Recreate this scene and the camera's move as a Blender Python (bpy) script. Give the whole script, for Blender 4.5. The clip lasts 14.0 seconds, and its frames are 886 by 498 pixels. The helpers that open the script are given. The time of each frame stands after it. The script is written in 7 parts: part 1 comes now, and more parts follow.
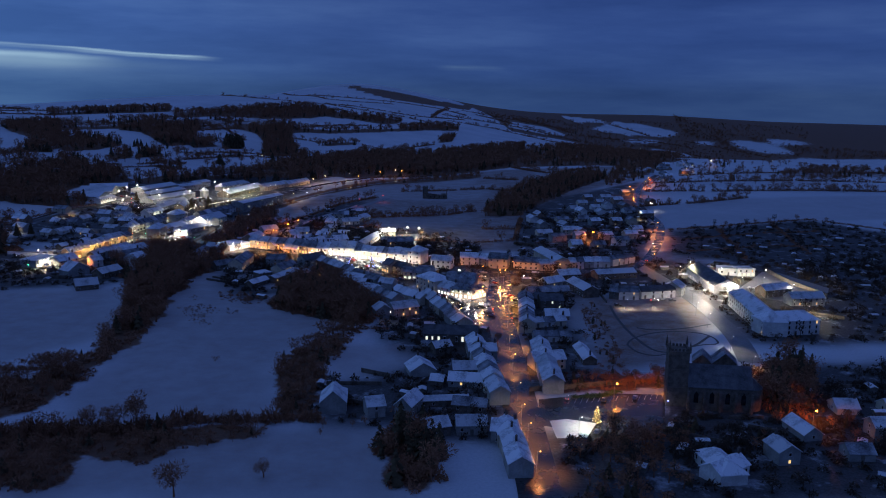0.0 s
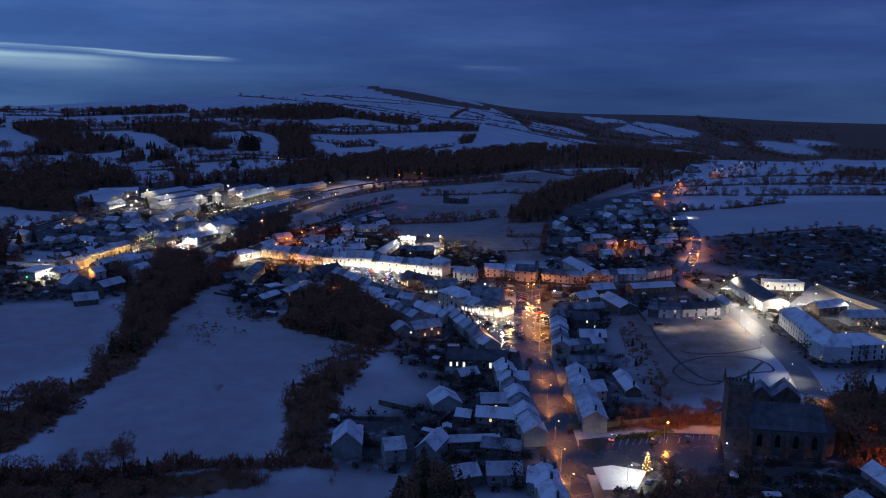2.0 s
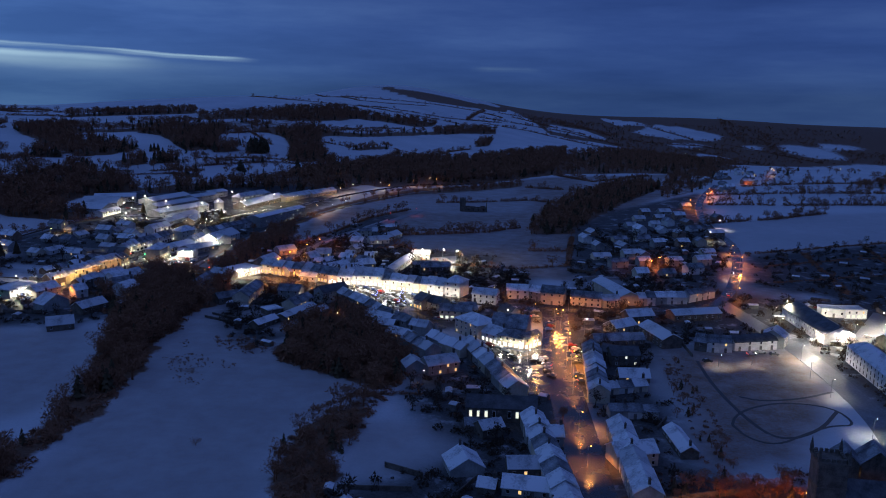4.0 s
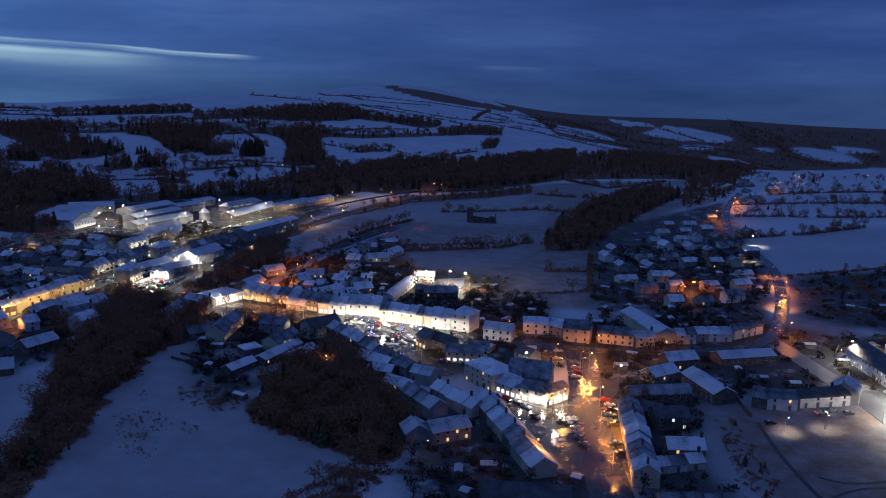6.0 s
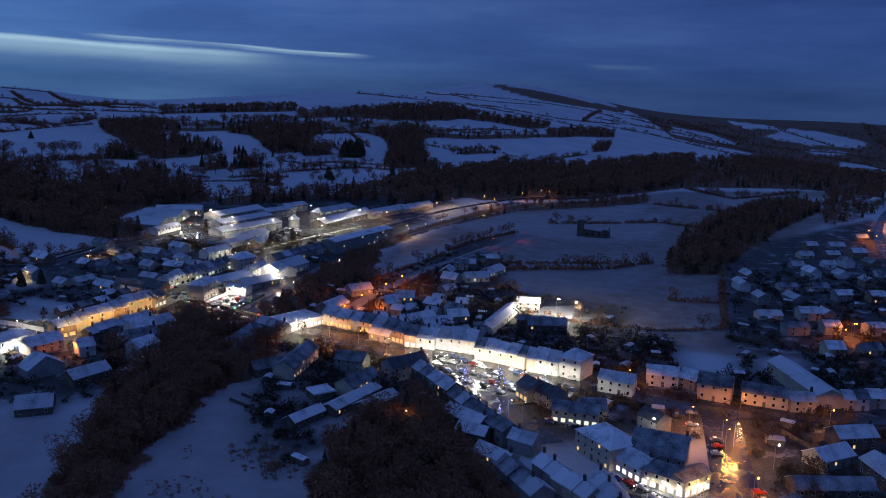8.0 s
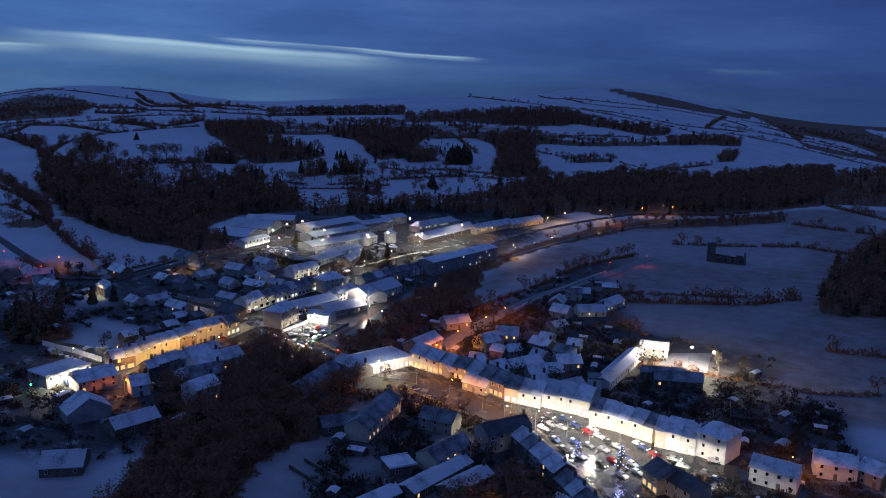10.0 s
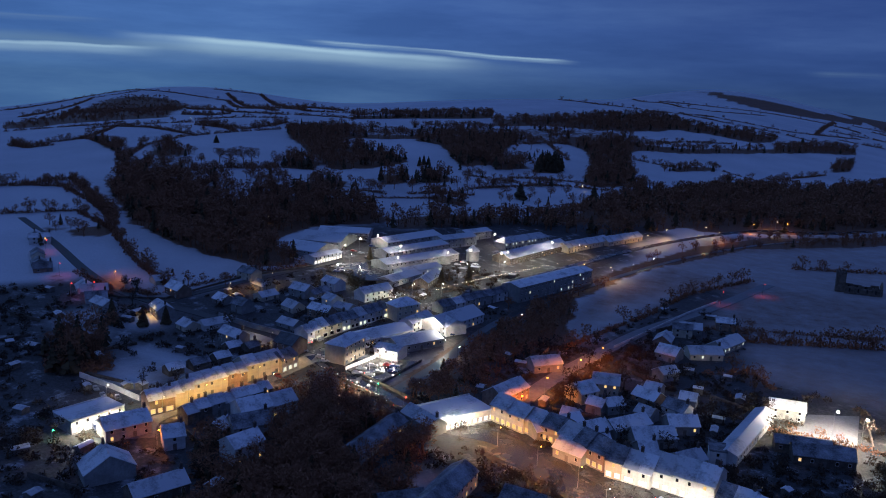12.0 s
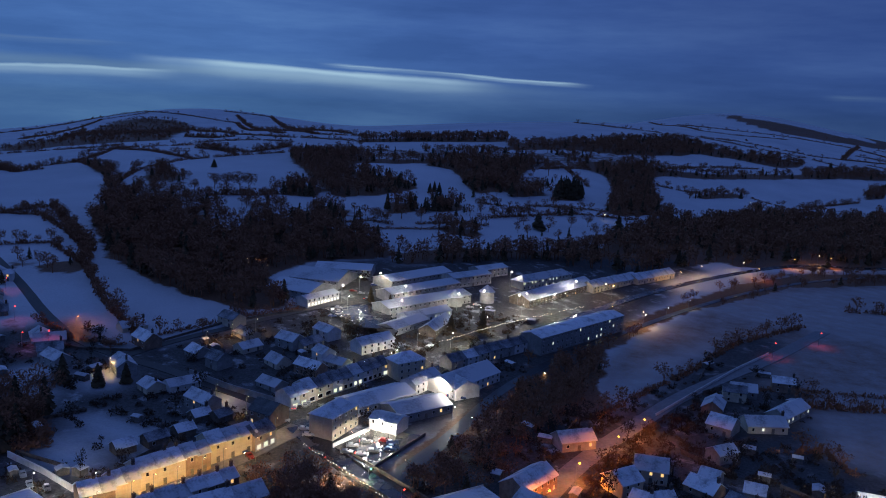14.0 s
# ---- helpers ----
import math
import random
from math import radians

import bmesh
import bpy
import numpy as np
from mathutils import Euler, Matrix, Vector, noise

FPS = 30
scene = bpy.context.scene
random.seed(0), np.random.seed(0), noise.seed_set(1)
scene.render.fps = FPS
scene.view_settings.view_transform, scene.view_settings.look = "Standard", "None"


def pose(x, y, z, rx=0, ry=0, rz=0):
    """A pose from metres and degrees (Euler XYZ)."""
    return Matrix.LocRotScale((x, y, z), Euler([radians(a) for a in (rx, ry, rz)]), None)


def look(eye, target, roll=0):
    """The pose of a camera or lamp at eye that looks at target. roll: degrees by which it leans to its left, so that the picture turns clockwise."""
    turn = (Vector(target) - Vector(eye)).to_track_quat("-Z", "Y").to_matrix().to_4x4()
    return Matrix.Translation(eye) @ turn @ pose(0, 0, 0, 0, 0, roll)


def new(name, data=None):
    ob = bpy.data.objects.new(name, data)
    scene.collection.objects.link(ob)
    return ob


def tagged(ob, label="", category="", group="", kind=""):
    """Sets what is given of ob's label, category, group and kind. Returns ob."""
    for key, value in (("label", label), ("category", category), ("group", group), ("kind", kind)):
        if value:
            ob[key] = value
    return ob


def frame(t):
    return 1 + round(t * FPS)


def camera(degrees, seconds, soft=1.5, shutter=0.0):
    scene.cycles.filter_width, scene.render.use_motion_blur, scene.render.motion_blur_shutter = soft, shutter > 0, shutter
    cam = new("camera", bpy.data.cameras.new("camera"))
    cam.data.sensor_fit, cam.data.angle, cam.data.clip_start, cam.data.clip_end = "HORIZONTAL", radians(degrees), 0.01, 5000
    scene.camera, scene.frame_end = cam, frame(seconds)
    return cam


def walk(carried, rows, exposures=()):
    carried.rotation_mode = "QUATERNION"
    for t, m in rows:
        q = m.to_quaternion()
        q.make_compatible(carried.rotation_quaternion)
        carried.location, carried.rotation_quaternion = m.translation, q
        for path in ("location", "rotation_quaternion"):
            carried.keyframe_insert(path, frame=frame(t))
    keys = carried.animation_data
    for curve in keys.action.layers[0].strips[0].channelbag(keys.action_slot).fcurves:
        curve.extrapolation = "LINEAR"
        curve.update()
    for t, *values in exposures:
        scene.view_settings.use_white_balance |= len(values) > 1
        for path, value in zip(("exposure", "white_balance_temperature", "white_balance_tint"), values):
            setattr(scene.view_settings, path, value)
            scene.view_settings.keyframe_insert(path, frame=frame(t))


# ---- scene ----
cam = camera(57.0, 14.0, soft=1.0)
PATH = [
    (0, (0.00, -0.00, 112.02), (-2.53, 98.12, 92.90), 0.90),
    (0.5, (-1.05, 9.85, 112.63), (-4.22, 107.94, 93.40), 1.01),
    (1, (-2.41, 19.63, 112.55), (-5.97, 117.70, 93.32), 1.02),
    (1.5, (-3.22, 25.99, 112.73), (-7.30, 124.03, 93.45), 0.74),
    (2, (-4.15, 34.42, 112.07), (-8.91, 132.46, 92.94), 0.75),
    (2.5, (-5.19, 44.56, 111.93), (-10.58, 142.59, 92.90), 0.74),
    (3, (-6.21, 56.52, 111.82), (-12.10, 154.53, 92.84), 0.81),
    (5.5, (-13.14, 130.16, 112.73), (-20.07, 228.07, 93.61), 1.25),
    (6, (-14.78, 145.36, 113.77), (-21.69, 243.26, 94.59), 1.31),
    (6.5, (-16.10, 160.24, 113.68), (-23.73, 258.07, 94.42), 1.29),
    (7, (-17.48, 175.03, 113.99), (-28.98, 272.45, 94.56), 1.41),
    (7.5, (-19.60, 191.45, 113.86), (-35.38, 288.24, 94.30), 1.51),
    (8, (-21.66, 206.36, 113.99), (-41.10, 302.47, 94.37), 1.61),
    (8.5, (-24.01, 220.93, 114.22), (-46.99, 316.25, 94.58), 1.73),
    (9, (-27.58, 236.68, 113.95), (-53.99, 331.11, 94.34), 1.83),
    (11.5, (-49.32, 301.69, 114.38), (-88.89, 391.39, 94.66), 2.09),
    (12, (-54.90, 314.33, 114.23), (-96.69, 403.00, 94.49), 2.18),
    (12.5, (-60.24, 326.65, 114.89), (-102.84, 414.95, 95.19), 2.30),
    (13, (-65.28, 338.87, 114.84), (-108.77, 427.22, 97.39), 2.23),
    (13.5, (-70.51, 351.25, 114.68), (-114.11, 439.57, 97.35), 2.23),
    (14, (-78.24, 366.05, 112.93), (-121.78, 454.43, 95.80), 2.30),
]
walk(cam, [(t, look(eye, target, roll)) for t, eye, target, roll in PATH])

# ---- light of a snowy dusk ----
world = bpy.data.worlds.new("dusk_sky")
scene.world = world
world.use_nodes = True
wn, wl = world.node_tree.nodes, world.node_tree.links
wn.clear()
w_out, w_bg = wn.new("ShaderNodeOutputWorld"), wn.new("ShaderNodeBackground")
w_co, w_sep = wn.new("ShaderNodeTexCoord"), wn.new("ShaderNodeSeparateXYZ")
wl.new(w_co.outputs["Generated"], w_sep.inputs[0])


def ramp(nodes, stops, interpolation="LINEAR"):
    r = nodes.new("ShaderNodeValToRGB")
    r.color_ramp.interpolation = interpolation
    el = r.color_ramp.elements
    while len(el) < len(stops):
        el.new(0.5)
    for e, (p, c) in zip(el, stops):
        e.position, e.color = p, (*c, 1)
    return r


def maths(nodes, links, op, a, b=None, clamp=False):
    m = nodes.new("ShaderNodeMath")
    m.operation, m.use_clamp = op, clamp
    for i, v in enumerate((a, b)):
        if v is None:
            continue
        if isinstance(v, (int, float)):
            m.inputs[i].default_value = v
        else:
            links.new(v, m.inputs[i])
    return m.outputs[0]


def mixed(nodes, links, fac, a, b, blend="MIX"):
    m = nodes.new("ShaderNodeMix")
    m.data_type, m.blend_type = "RGBA", blend
    for i, v in ((0, fac), (6, a), (7, b)):
        if isinstance(v, (int, float)):
            m.inputs[i].default_value = v
        elif isinstance(v, tuple):
            m.inputs[i].default_value = (*v, 1)
        else:
            links.new(v, m.inputs[i])
    return m.outputs[2]


def noise_at(nodes, links, vec, scale, detail=4.0, rough=0.55, stretch=None):
    if stretch:
        mp = nodes.new("ShaderNodeMapping")
        mp.inputs["Scale"].default_value = stretch
        links.new(vec, mp.inputs[0])
        vec = mp.outputs[0]
    n = nodes.new("ShaderNodeTexNoise")
    n.inputs["Scale"].default_value, n.inputs["Detail"].default_value, n.inputs["Roughness"].default_value = scale, detail, rough
    links.new(vec, n.inputs["Vector"])
    return n.outputs["Fac"]


# clear twilight low down, a torn grey-blue deck of cloud above it, brighter towards the west (-x)
west = maths(wn, wl, "MULTIPLY_ADD", w_sep.outputs["X"], -0.5)
wn[-1].inputs[2].default_value = 0.5
low = ramp(wn, [(0.0, (0.029, 0.067, 0.180)), (0.02, (0.033, 0.077, 0.222)), (0.06, (0.036, 0.083, 0.250)), (0.12, (0.033, 0.075, 0.236)), (0.45, (0.048, 0.100, 0.315)), (1.0, (0.062, 0.112, 0.335))])
wl.new(w_sep.outputs["Z"], low.inputs[0])
glow = ramp(wn, [(0.42, (0.84, 0.85, 0.94)), (0.58, (1.0, 1.0, 1.04)), (0.70, (1.35, 1.4, 1.35)), (0.84, (1.75, 1.9, 1.65))])
wl.new(west, glow.inputs[0])
clear = mixed(wn, wl, 1.0, low.outputs[0], glow.outputs[0], "MULTIPLY")
deck = noise_at(wn, wl, w_co.outputs["Generated"], 1.0, 6.0, 0.58, (3.4, 3.4, 24.0))
deck_r = ramp(wn, [(0.36, (0.76, 0.80, 0.86)), (0.52, (1.0, 1.0, 1.02)), (0.68, (1.36, 1.27, 1.16))])
wl.new(deck, deck_r.inputs[0])
clouded = mixed(wn, wl, 1.0, clear, deck_r.outputs[0], "MULTIPLY")
# streaks of bright sky between two decks, low in the north-west
tear = noise_at(wn, wl, w_co.outputs["Generated"], 1.0, 5.0, 0.6, (9.0, 9.0, 60.0))
tear_off = maths(wn, wl, "MULTIPLY", maths(wn, wl, "SUBTRACT", tear, 0.5), 0.0075)
ragged = maths(wn, wl, "ADD", w_sep.outputs["Z"], tear_off)


def streak(under, z0, slope, w0, up, down, stops, colour):
    """A long bright gap in the cloud: its height leans with the bearing, its strength follows stops along the bearing."""
    line = maths(wn, wl, "MULTIPLY_ADD", maths(wn, wl, "SUBTRACT", west, w0), slope)
    wn[-1].inputs[2].default_value = z0
    d = maths(wn, wl, "MULTIPLY_ADD", maths(wn, wl, "SUBTRACT", ragged, line), 20.0)
    wn[-1].inputs[2].default_value = 0.5
    across = ramp(wn, [(0.5 - 20 * down, (0, 0, 0)), (0.5 - 5 * down, (0.55,) * 3), (0.5, (1, 1, 1)), (0.5 + 20 * up, (0, 0, 0))], "EASE")
    wl.new(d, across.inputs[0])
    length = ramp(wn, [(p, (v, v, v)) for p, v in stops], "EASE")
    wl.new(west, length.inputs[0])
    return mixed(wn, wl, mixed(wn, wl, 1.0, across.outputs[0], length.outputs[0], "MULTIPLY"), under, colour)


BRIGHT_SKY = (0.34, 0.52, 0.68)
sky_col = streak(clouded, 0.022, 0.05, 0.70, 0.012, 0.024, [(0.62, 0), (0.74, 0.45), (0.86, 0.55), (1.0, 0.45)], (0.13, 0.23, 0.36))
sky_col = streak(sky_col, 0.0282, 0.080, 0.698, 0.0055, 0.0190, [(0.685, 0), (0.73, 0.7), (0.77, 1.0), (0.825, 1.0), (0.85, 0.35), (0.87, 0)], BRIGHT_SKY)
sky_col = streak(sky_col, 0.0325, 0.100, 0.654, 0.0026, 0.0050, [(0.640, 0), (0.665, 0.75), (0.705, 0.7), (0.735, 0.35), (0.770, 0.6), (0.79, 0)], BRIGHT_SKY)
sky_col = streak(sky_col, 0.0280, -0.040, 0.857, 0.0030, 0.0110, [(0.845, 0), (0.87, 0.75), (0.91, 0.7), (1.0, 0.3)], BRIGHT_SKY)
sky_col = streak(sky_col, 0.0560, 0.0, 0.89, 0.003, 0.006, [(0.86, 0), (0.89, 0.25), (0.93, 0.2), (1.0, 0)], (0.16, 0.26, 0.40))
sky_col = streak(sky_col, 0.0270, 0.0, 0.507, 0.004, 0.005, [(0.475, 0), (0.485, 0.15), (0.507, 0.28), (0.52, 0.0)], (0.12, 0.21, 0.36))
wl.new(sky_col, w_bg.inputs["Color"])
w_bg.inputs["Strength"].default_value = 1.0
wl.new(w_bg.outputs[0], w_out.inputs["Surface"])

# ---- materials ----


def material(name, rough=0.8, metal=0.0, spec=0.3):
    m = bpy.data.materials.new(name)
    m.use_nodes = True
    b = m.node_tree.nodes["Principled BSDF"]
    b.inputs["Roughness"].default_value, b.inputs["Metallic"].default_value = rough, metal
    b.inputs["Specular IOR Level"].default_value = spec
    return m, m.node_tree.nodes, m.node_tree.links, b


def mottled(name, dark, light, scale, rough=0.85, spec=0.25, bump=0.3, fine=6.0, vary=0.0, lo=0.35, hi=0.65, metal=0.0):
    """A surface with stains at one scale and grain at another, in metres of the object."""
    m, n, l, b = material(name, rough, metal, spec)
    co = n.new("ShaderNodeTexCoord").outputs["Object"]
    big, small = noise_at(n, l, co, scale, 3.0), noise_at(n, l, co, scale * fine, 5.0)
    f = maths(n, l, "ADD", maths(n, l, "MULTIPLY", big, 0.65), maths(n, l, "MULTIPLY", small, 0.35))
    r = ramp(n, [(lo, dark), (hi, light)])
    l.new(f, r.inputs[0])
    col = r.outputs[0]
    if vary:
        info = n.new("ShaderNodeObjectInfo")
        v = maths(n, l, "MULTIPLY_ADD", info.outputs["Random"], vary)
        n[-1].inputs[2].default_value = 1.0 - vary / 2
        hsv = n.new("ShaderNodeHueSaturation")
        l.new(v, hsv.inputs["Value"])
        l.new(col, hsv.inputs["Color"])
        col = hsv.outputs[0]
    l.new(col, b.inputs["Base Color"])
    if bump:
        bp = n.new("ShaderNodeBump")
        bp.inputs["Strength"].default_value = bump
        bp.inputs["Distance"].default_value = 0.2
        l.new(small, bp.inputs["Height"])
        l.new(bp.outputs[0], b.inputs["Normal"])
    return m


def glowing(name, colour, strength, sampled=False):
    m = bpy.data.materials.new(name)
    m.use_nodes = True
    n = m.node_tree.nodes
    n.clear()
    o, e = n.new("ShaderNodeOutputMaterial"), n.new("ShaderNodeEmission")
    e.inputs["Color"].default_value, e.inputs["Strength"].default_value = (*colour, 1), strength
    m.node_tree.links.new(e.outputs[0], o.inputs["Surface"])
    m.cycles.emission_sampling = "FRONT" if sampled else "NONE"
    return m


M = {
    "render_white": mottled("white_render", (0.48, 0.46, 0.44), (0.74, 0.73, 0.70), 0.25, vary=0.2),
    "render_cream": mottled("cream_render", (0.42, 0.36, 0.27), (0.62, 0.54, 0.42), 0.25, vary=0.25),
    "render_grey": mottled("grey_pebbledash", (0.20, 0.20, 0.19), (0.36, 0.35, 0.33), 0.3, vary=0.3),
    "brick": mottled("brown_brick", (0.18, 0.12, 0.09), (0.34, 0.24, 0.18), 0.6, vary=0.3),
    "stone": mottled("dark_stone", (0.075, 0.060, 0.048), (0.20, 0.165, 0.135), 0.5, vary=0.2, bump=0.6),
    "snow_roof": mottled("snowy_slates", (0.17, 0.172, 0.178), (0.62, 0.63, 0.65), 0.22, rough=0.7, fine=7, vary=0.5, lo=0.28, hi=0.50),
    "thin_roof": mottled("slates_with_thin_snow", (0.055, 0.055, 0.06), (0.34, 0.35, 0.37), 0.22, rough=0.6, fine=9, vary=0.4, lo=0.36, hi=0.66),
    "slate": mottled("bare_wet_slates", (0.03, 0.03, 0.033), (0.11, 0.11, 0.115), 0.3, rough=0.5, spec=0.4, vary=0.4),
    "shed_roof": mottled("snow_on_sheeting", (0.22, 0.225, 0.235), (0.56, 0.57, 0.59), 0.07, rough=0.6, fine=14, vary=0.2, lo=0.3, hi=0.5),
    "chimney": mottled("sooty_brick", (0.05, 0.04, 0.035), (0.16, 0.12, 0.10), 1.5),
    "timber": mottled("painted_timber", (0.10, 0.09, 0.08), (0.22, 0.20, 0.18), 1.0),
    "concrete": mottled("weathered_concrete", (0.24, 0.23, 0.22), (0.42, 0.41, 0.39), 0.3),
    "metal": mottled("galvanised_metal", (0.20, 0.21, 0.21), (0.34, 0.34, 0.35), 2.0, rough=0.45, metal=0.8),
    "bark": mottled("wet_bark_and_twigs", (0.215, 0.098, 0.052), (0.350, 0.162, 0.092), 0.4, rough=0.95, bump=0.0),
    # bark recoloured darker, to hold back lamplight on the garden plants
    "garden": mottled("garden_twigs_dimmed", (0.040, 0.028, 0.020), (0.085, 0.058, 0.040), 0.4, rough=0.95, bump=0.0),
    "needle": mottled("dark_evergreen", (0.060, 0.042, 0.022), (0.110, 0.080, 0.042), 0.3, rough=0.9, bump=0.0),
    "shrub": mottled("lit_shrub_leaves", (0.03, 0.06, 0.02), (0.10, 0.15, 0.05), 0.4, rough=0.8, bump=0.0),
    "tyre": mottled("rubber", (0.015, 0.015, 0.015), (0.03, 0.03, 0.03), 3.0),
    "white_line": mottled("worn_road_paint", (0.35, 0.35, 0.33), (0.65, 0.65, 0.62), 0.8),
}


def glass_material():
    m, n, l, b = material("dark_window_glass", 0.08, 0.0, 0.6)
    b.inputs["Base Color"].default_value = (0.012, 0.014, 0.018, 1)
    return m


M["glass"] = glass_material()
M["lit_warm"] = glowing("lit_window_warm", (1.0, 0.62, 0.24), 1.1)
M["lit_white"] = glowing("lit_window_white", (0.95, 1.0, 0.82), 1.0)
M["shop"] = glowing("lit_shopfront", (1.0, 0.93, 0.84), 1.9)
M["lamp_orange"] = glowing("sodium_lamp", (1.0, 0.30, 0.035), 16.0)
M["lamp_amber"] = glowing("amber_lamp", (1.0, 0.45, 0.09), 9.0)
M["lamp_white"] = glowing("white_lamp", (1.0, 0.95, 0.78), 22.0)
M["lamp_warm"] = glowing("warm_lamp", (1.0, 0.62, 0.24), 14.0)
M["lamp_red"] = glowing("red_light", (1.0, 0.04, 0.03), 8.0)
M["lamp_green"] = glowing("green_light", (0.05, 1.0, 0.35), 8.0)
M["lamp_blue"] = glowing("blue_light", (0.25, 0.3, 1.0), 9.0)
M["fairy"] = glowing("string_bulb", (1.0, 0.86, 0.66), 10.0)


def car_paint(name, c):
    m, n, l, b = material(name, 0.3, 0.2, 0.5)
    co = n.new("ShaderNodeTexCoord").outputs["Object"]
    r = ramp(n, [(0.35, tuple(v * 0.7 for v in c)), (0.7, c)])
    l.new(noise_at(n, l, co, 1.5), r.inputs[0])
    l.new(r.outputs[0], b.inputs["Base Color"])
    return m


PAINTS = [car_paint("paint_" + n, c) for n, c in (("silver", (0.35, 0.36, 0.37)), ("black", (0.02, 0.02, 0.022)), ("white", (0.62, 0.62, 0.62)), ("red", (0.28, 0.02, 0.02)), ("blue", (0.03, 0.06, 0.18)), ("grey", (0.10, 0.10, 0.11)))]


def ground_material():
    """Snow, thin and trodden in the town, with leaf litter under the woods."""
    m, n, l, b = material("snow_and_earth", 0.75, 0.0, 0.25)
    co = n.new("ShaderNodeTexCoord").outputs["Object"]
    at = n.new("ShaderNodeAttribute")
    at.attribute_name = "cover"
    sep = n.new("ShaderNodeSeparateColor")
    l.new(at.outputs["Color"], sep.inputs[0])
    broad, patch, grain = noise_at(n, l, co, 0.012, 3.0), noise_at(n, l, co, 0.11, 5.0, 0.62), noise_at(n, l, co, 0.9, 4.0, 0.7)
    snow = ramp(n, [(0.3, (0.40, 0.42, 0.44)), (0.7, (0.62, 0.63, 0.65))])
    l.new(maths(n, l, "ADD", maths(n, l, "MULTIPLY", broad, 0.5), maths(n, l, "MULTIPLY", grain, 0.5)), snow.inputs[0])
    earth = ramp(n, [(0.35, (0.110, 0.054, 0.030)), (0.65, (0.195, 0.102, 0.058))])
    l.new(grain, earth.inputs[0])
    # tufts of grass through the snow
    tuft = ramp(n, [(0.60, (0, 0, 0)), (0.70, (1, 1, 1))])
    l.new(maths(n, l, "ADD", maths(n, l, "MULTIPLY", grain, 0.6), maths(n, l, "MULTIPLY", patch, 0.4)), tuft.inputs[0])
    bare = maths(n, l, "MULTIPLY", tuft.outputs[0], 0.55)
    # town: patches of yard and garden
    yard = maths(n, l, "MULTIPLY_ADD", maths(n, l, "ADD", maths(n, l, "MULTIPLY", patch, 0.75), maths(n, l, "MULTIPLY", grain, 0.25)), 6.0)
    n[-1].inputs[2].default_value = -1.75
    yard = maths(n, l, "MULTIPLY", maths(n, l, "MULTIPLY", yard, 1.0, True), sep.outputs[1])
    wood = maths(n, l, "MULTIPLY_ADD", maths(n, l, "ADD", maths(n, l, "SUBTRACT", patch, 0.5), sep.outputs[0]), 4.0, True)
    n[-1].inputs[2].default_value = -1.5
    # thin snow with the grass showing; also colours the park as dim as its shade
    thin = maths(n, l, "MULTIPLY", maths(n, l, "MULTIPLY_ADD", maths(n, l, "ADD", grain, patch), 0.6), sep.outputs[2])
    n[-2].inputs[2].default_value = -0.04
    bare = maths(n, l, "MAXIMUM", maths(n, l, "MAXIMUM", bare, thin), wood, True)
    tarmac = ramp(n, [(0.35, (0.030, 0.029, 0.028)), (0.65, (0.085, 0.082, 0.080))])
    l.new(grain, tarmac.inputs[0])
    ground = mixed(n, l, bare, snow.outputs[0], earth.outputs[0])
    l.new(mixed(n, l, maths(n, l, "MINIMUM", yard, 1.0), ground, tarmac.outputs[0]), b.inputs["Base Color"])
    bp = n.new("ShaderNodeBump")
    bp.inputs["Strength"].default_value, bp.inputs["Distance"].default_value = 0.6, 0.25
    l.new(maths(n, l, "ADD", grain, patch), bp.inputs["Height"])
    l.new(bp.outputs[0], b.inputs["Normal"])
    return m


def road_material(name, dark, light, rough_lo, rough_hi):
    m, n, l, b = material(name, 0.35, 0.0, 0.5)
    co = n.new("ShaderNodeTexCoord").outputs["Object"]
    a, g = noise_at(n, l, co, 0.16, 4.0), noise_at(n, l, co, 1.1, 4.0)
    r = ramp(n, [(0.3, dark), (0.7, light)])
    l.new(maths(n, l, "ADD", maths(n, l, "MULTIPLY", a, 0.6), maths(n, l, "MULTIPLY", g, 0.4)), r.inputs[0])
    l.new(r.outputs[0], b.inputs["Base Color"])
    rr = ramp(n, [(0.2, (rough_lo - 0.02,) * 3), (0.8, (rough_hi,) * 3)])
    l.new(a, rr.inputs[0])
    l.new(rr.outputs[0], b.inputs["Roughness"])
    bp = n.new("ShaderNodeBump")
    bp.inputs["Strength"].default_value, bp.inputs["Distance"].default_value = 0.25, 0.05
    l.new(g, bp.inputs["Height"])
    l.new(bp.outputs[0], b.inputs["Normal"])
    return m


M["ground"] = ground_material()
M["wet_road"] = road_material("wet_asphalt", (0.026, 0.025, 0.025), (0.052, 0.050, 0.048), 0.18, 0.34)
M["snowy_road"] = road_material("slushy_asphalt", (0.06, 0.06, 0.06), (0.24, 0.24, 0.25), 0.35, 0.7)
M["lane"] = road_material("dark_lane_surface", (0.025, 0.024, 0.023), (0.07, 0.068, 0.064), 0.55, 0.8)
M["pavement"] = mottled("trodden_pavement", (0.10, 0.10, 0.10), (0.26, 0.26, 0.26), 0.4, rough=0.55)
M["river"] = road_material("dark_river_water", (0.010, 0.012, 0.014), (0.02, 0.022, 0.024), 0.25, 0.45)

# ---- mesh helpers ----


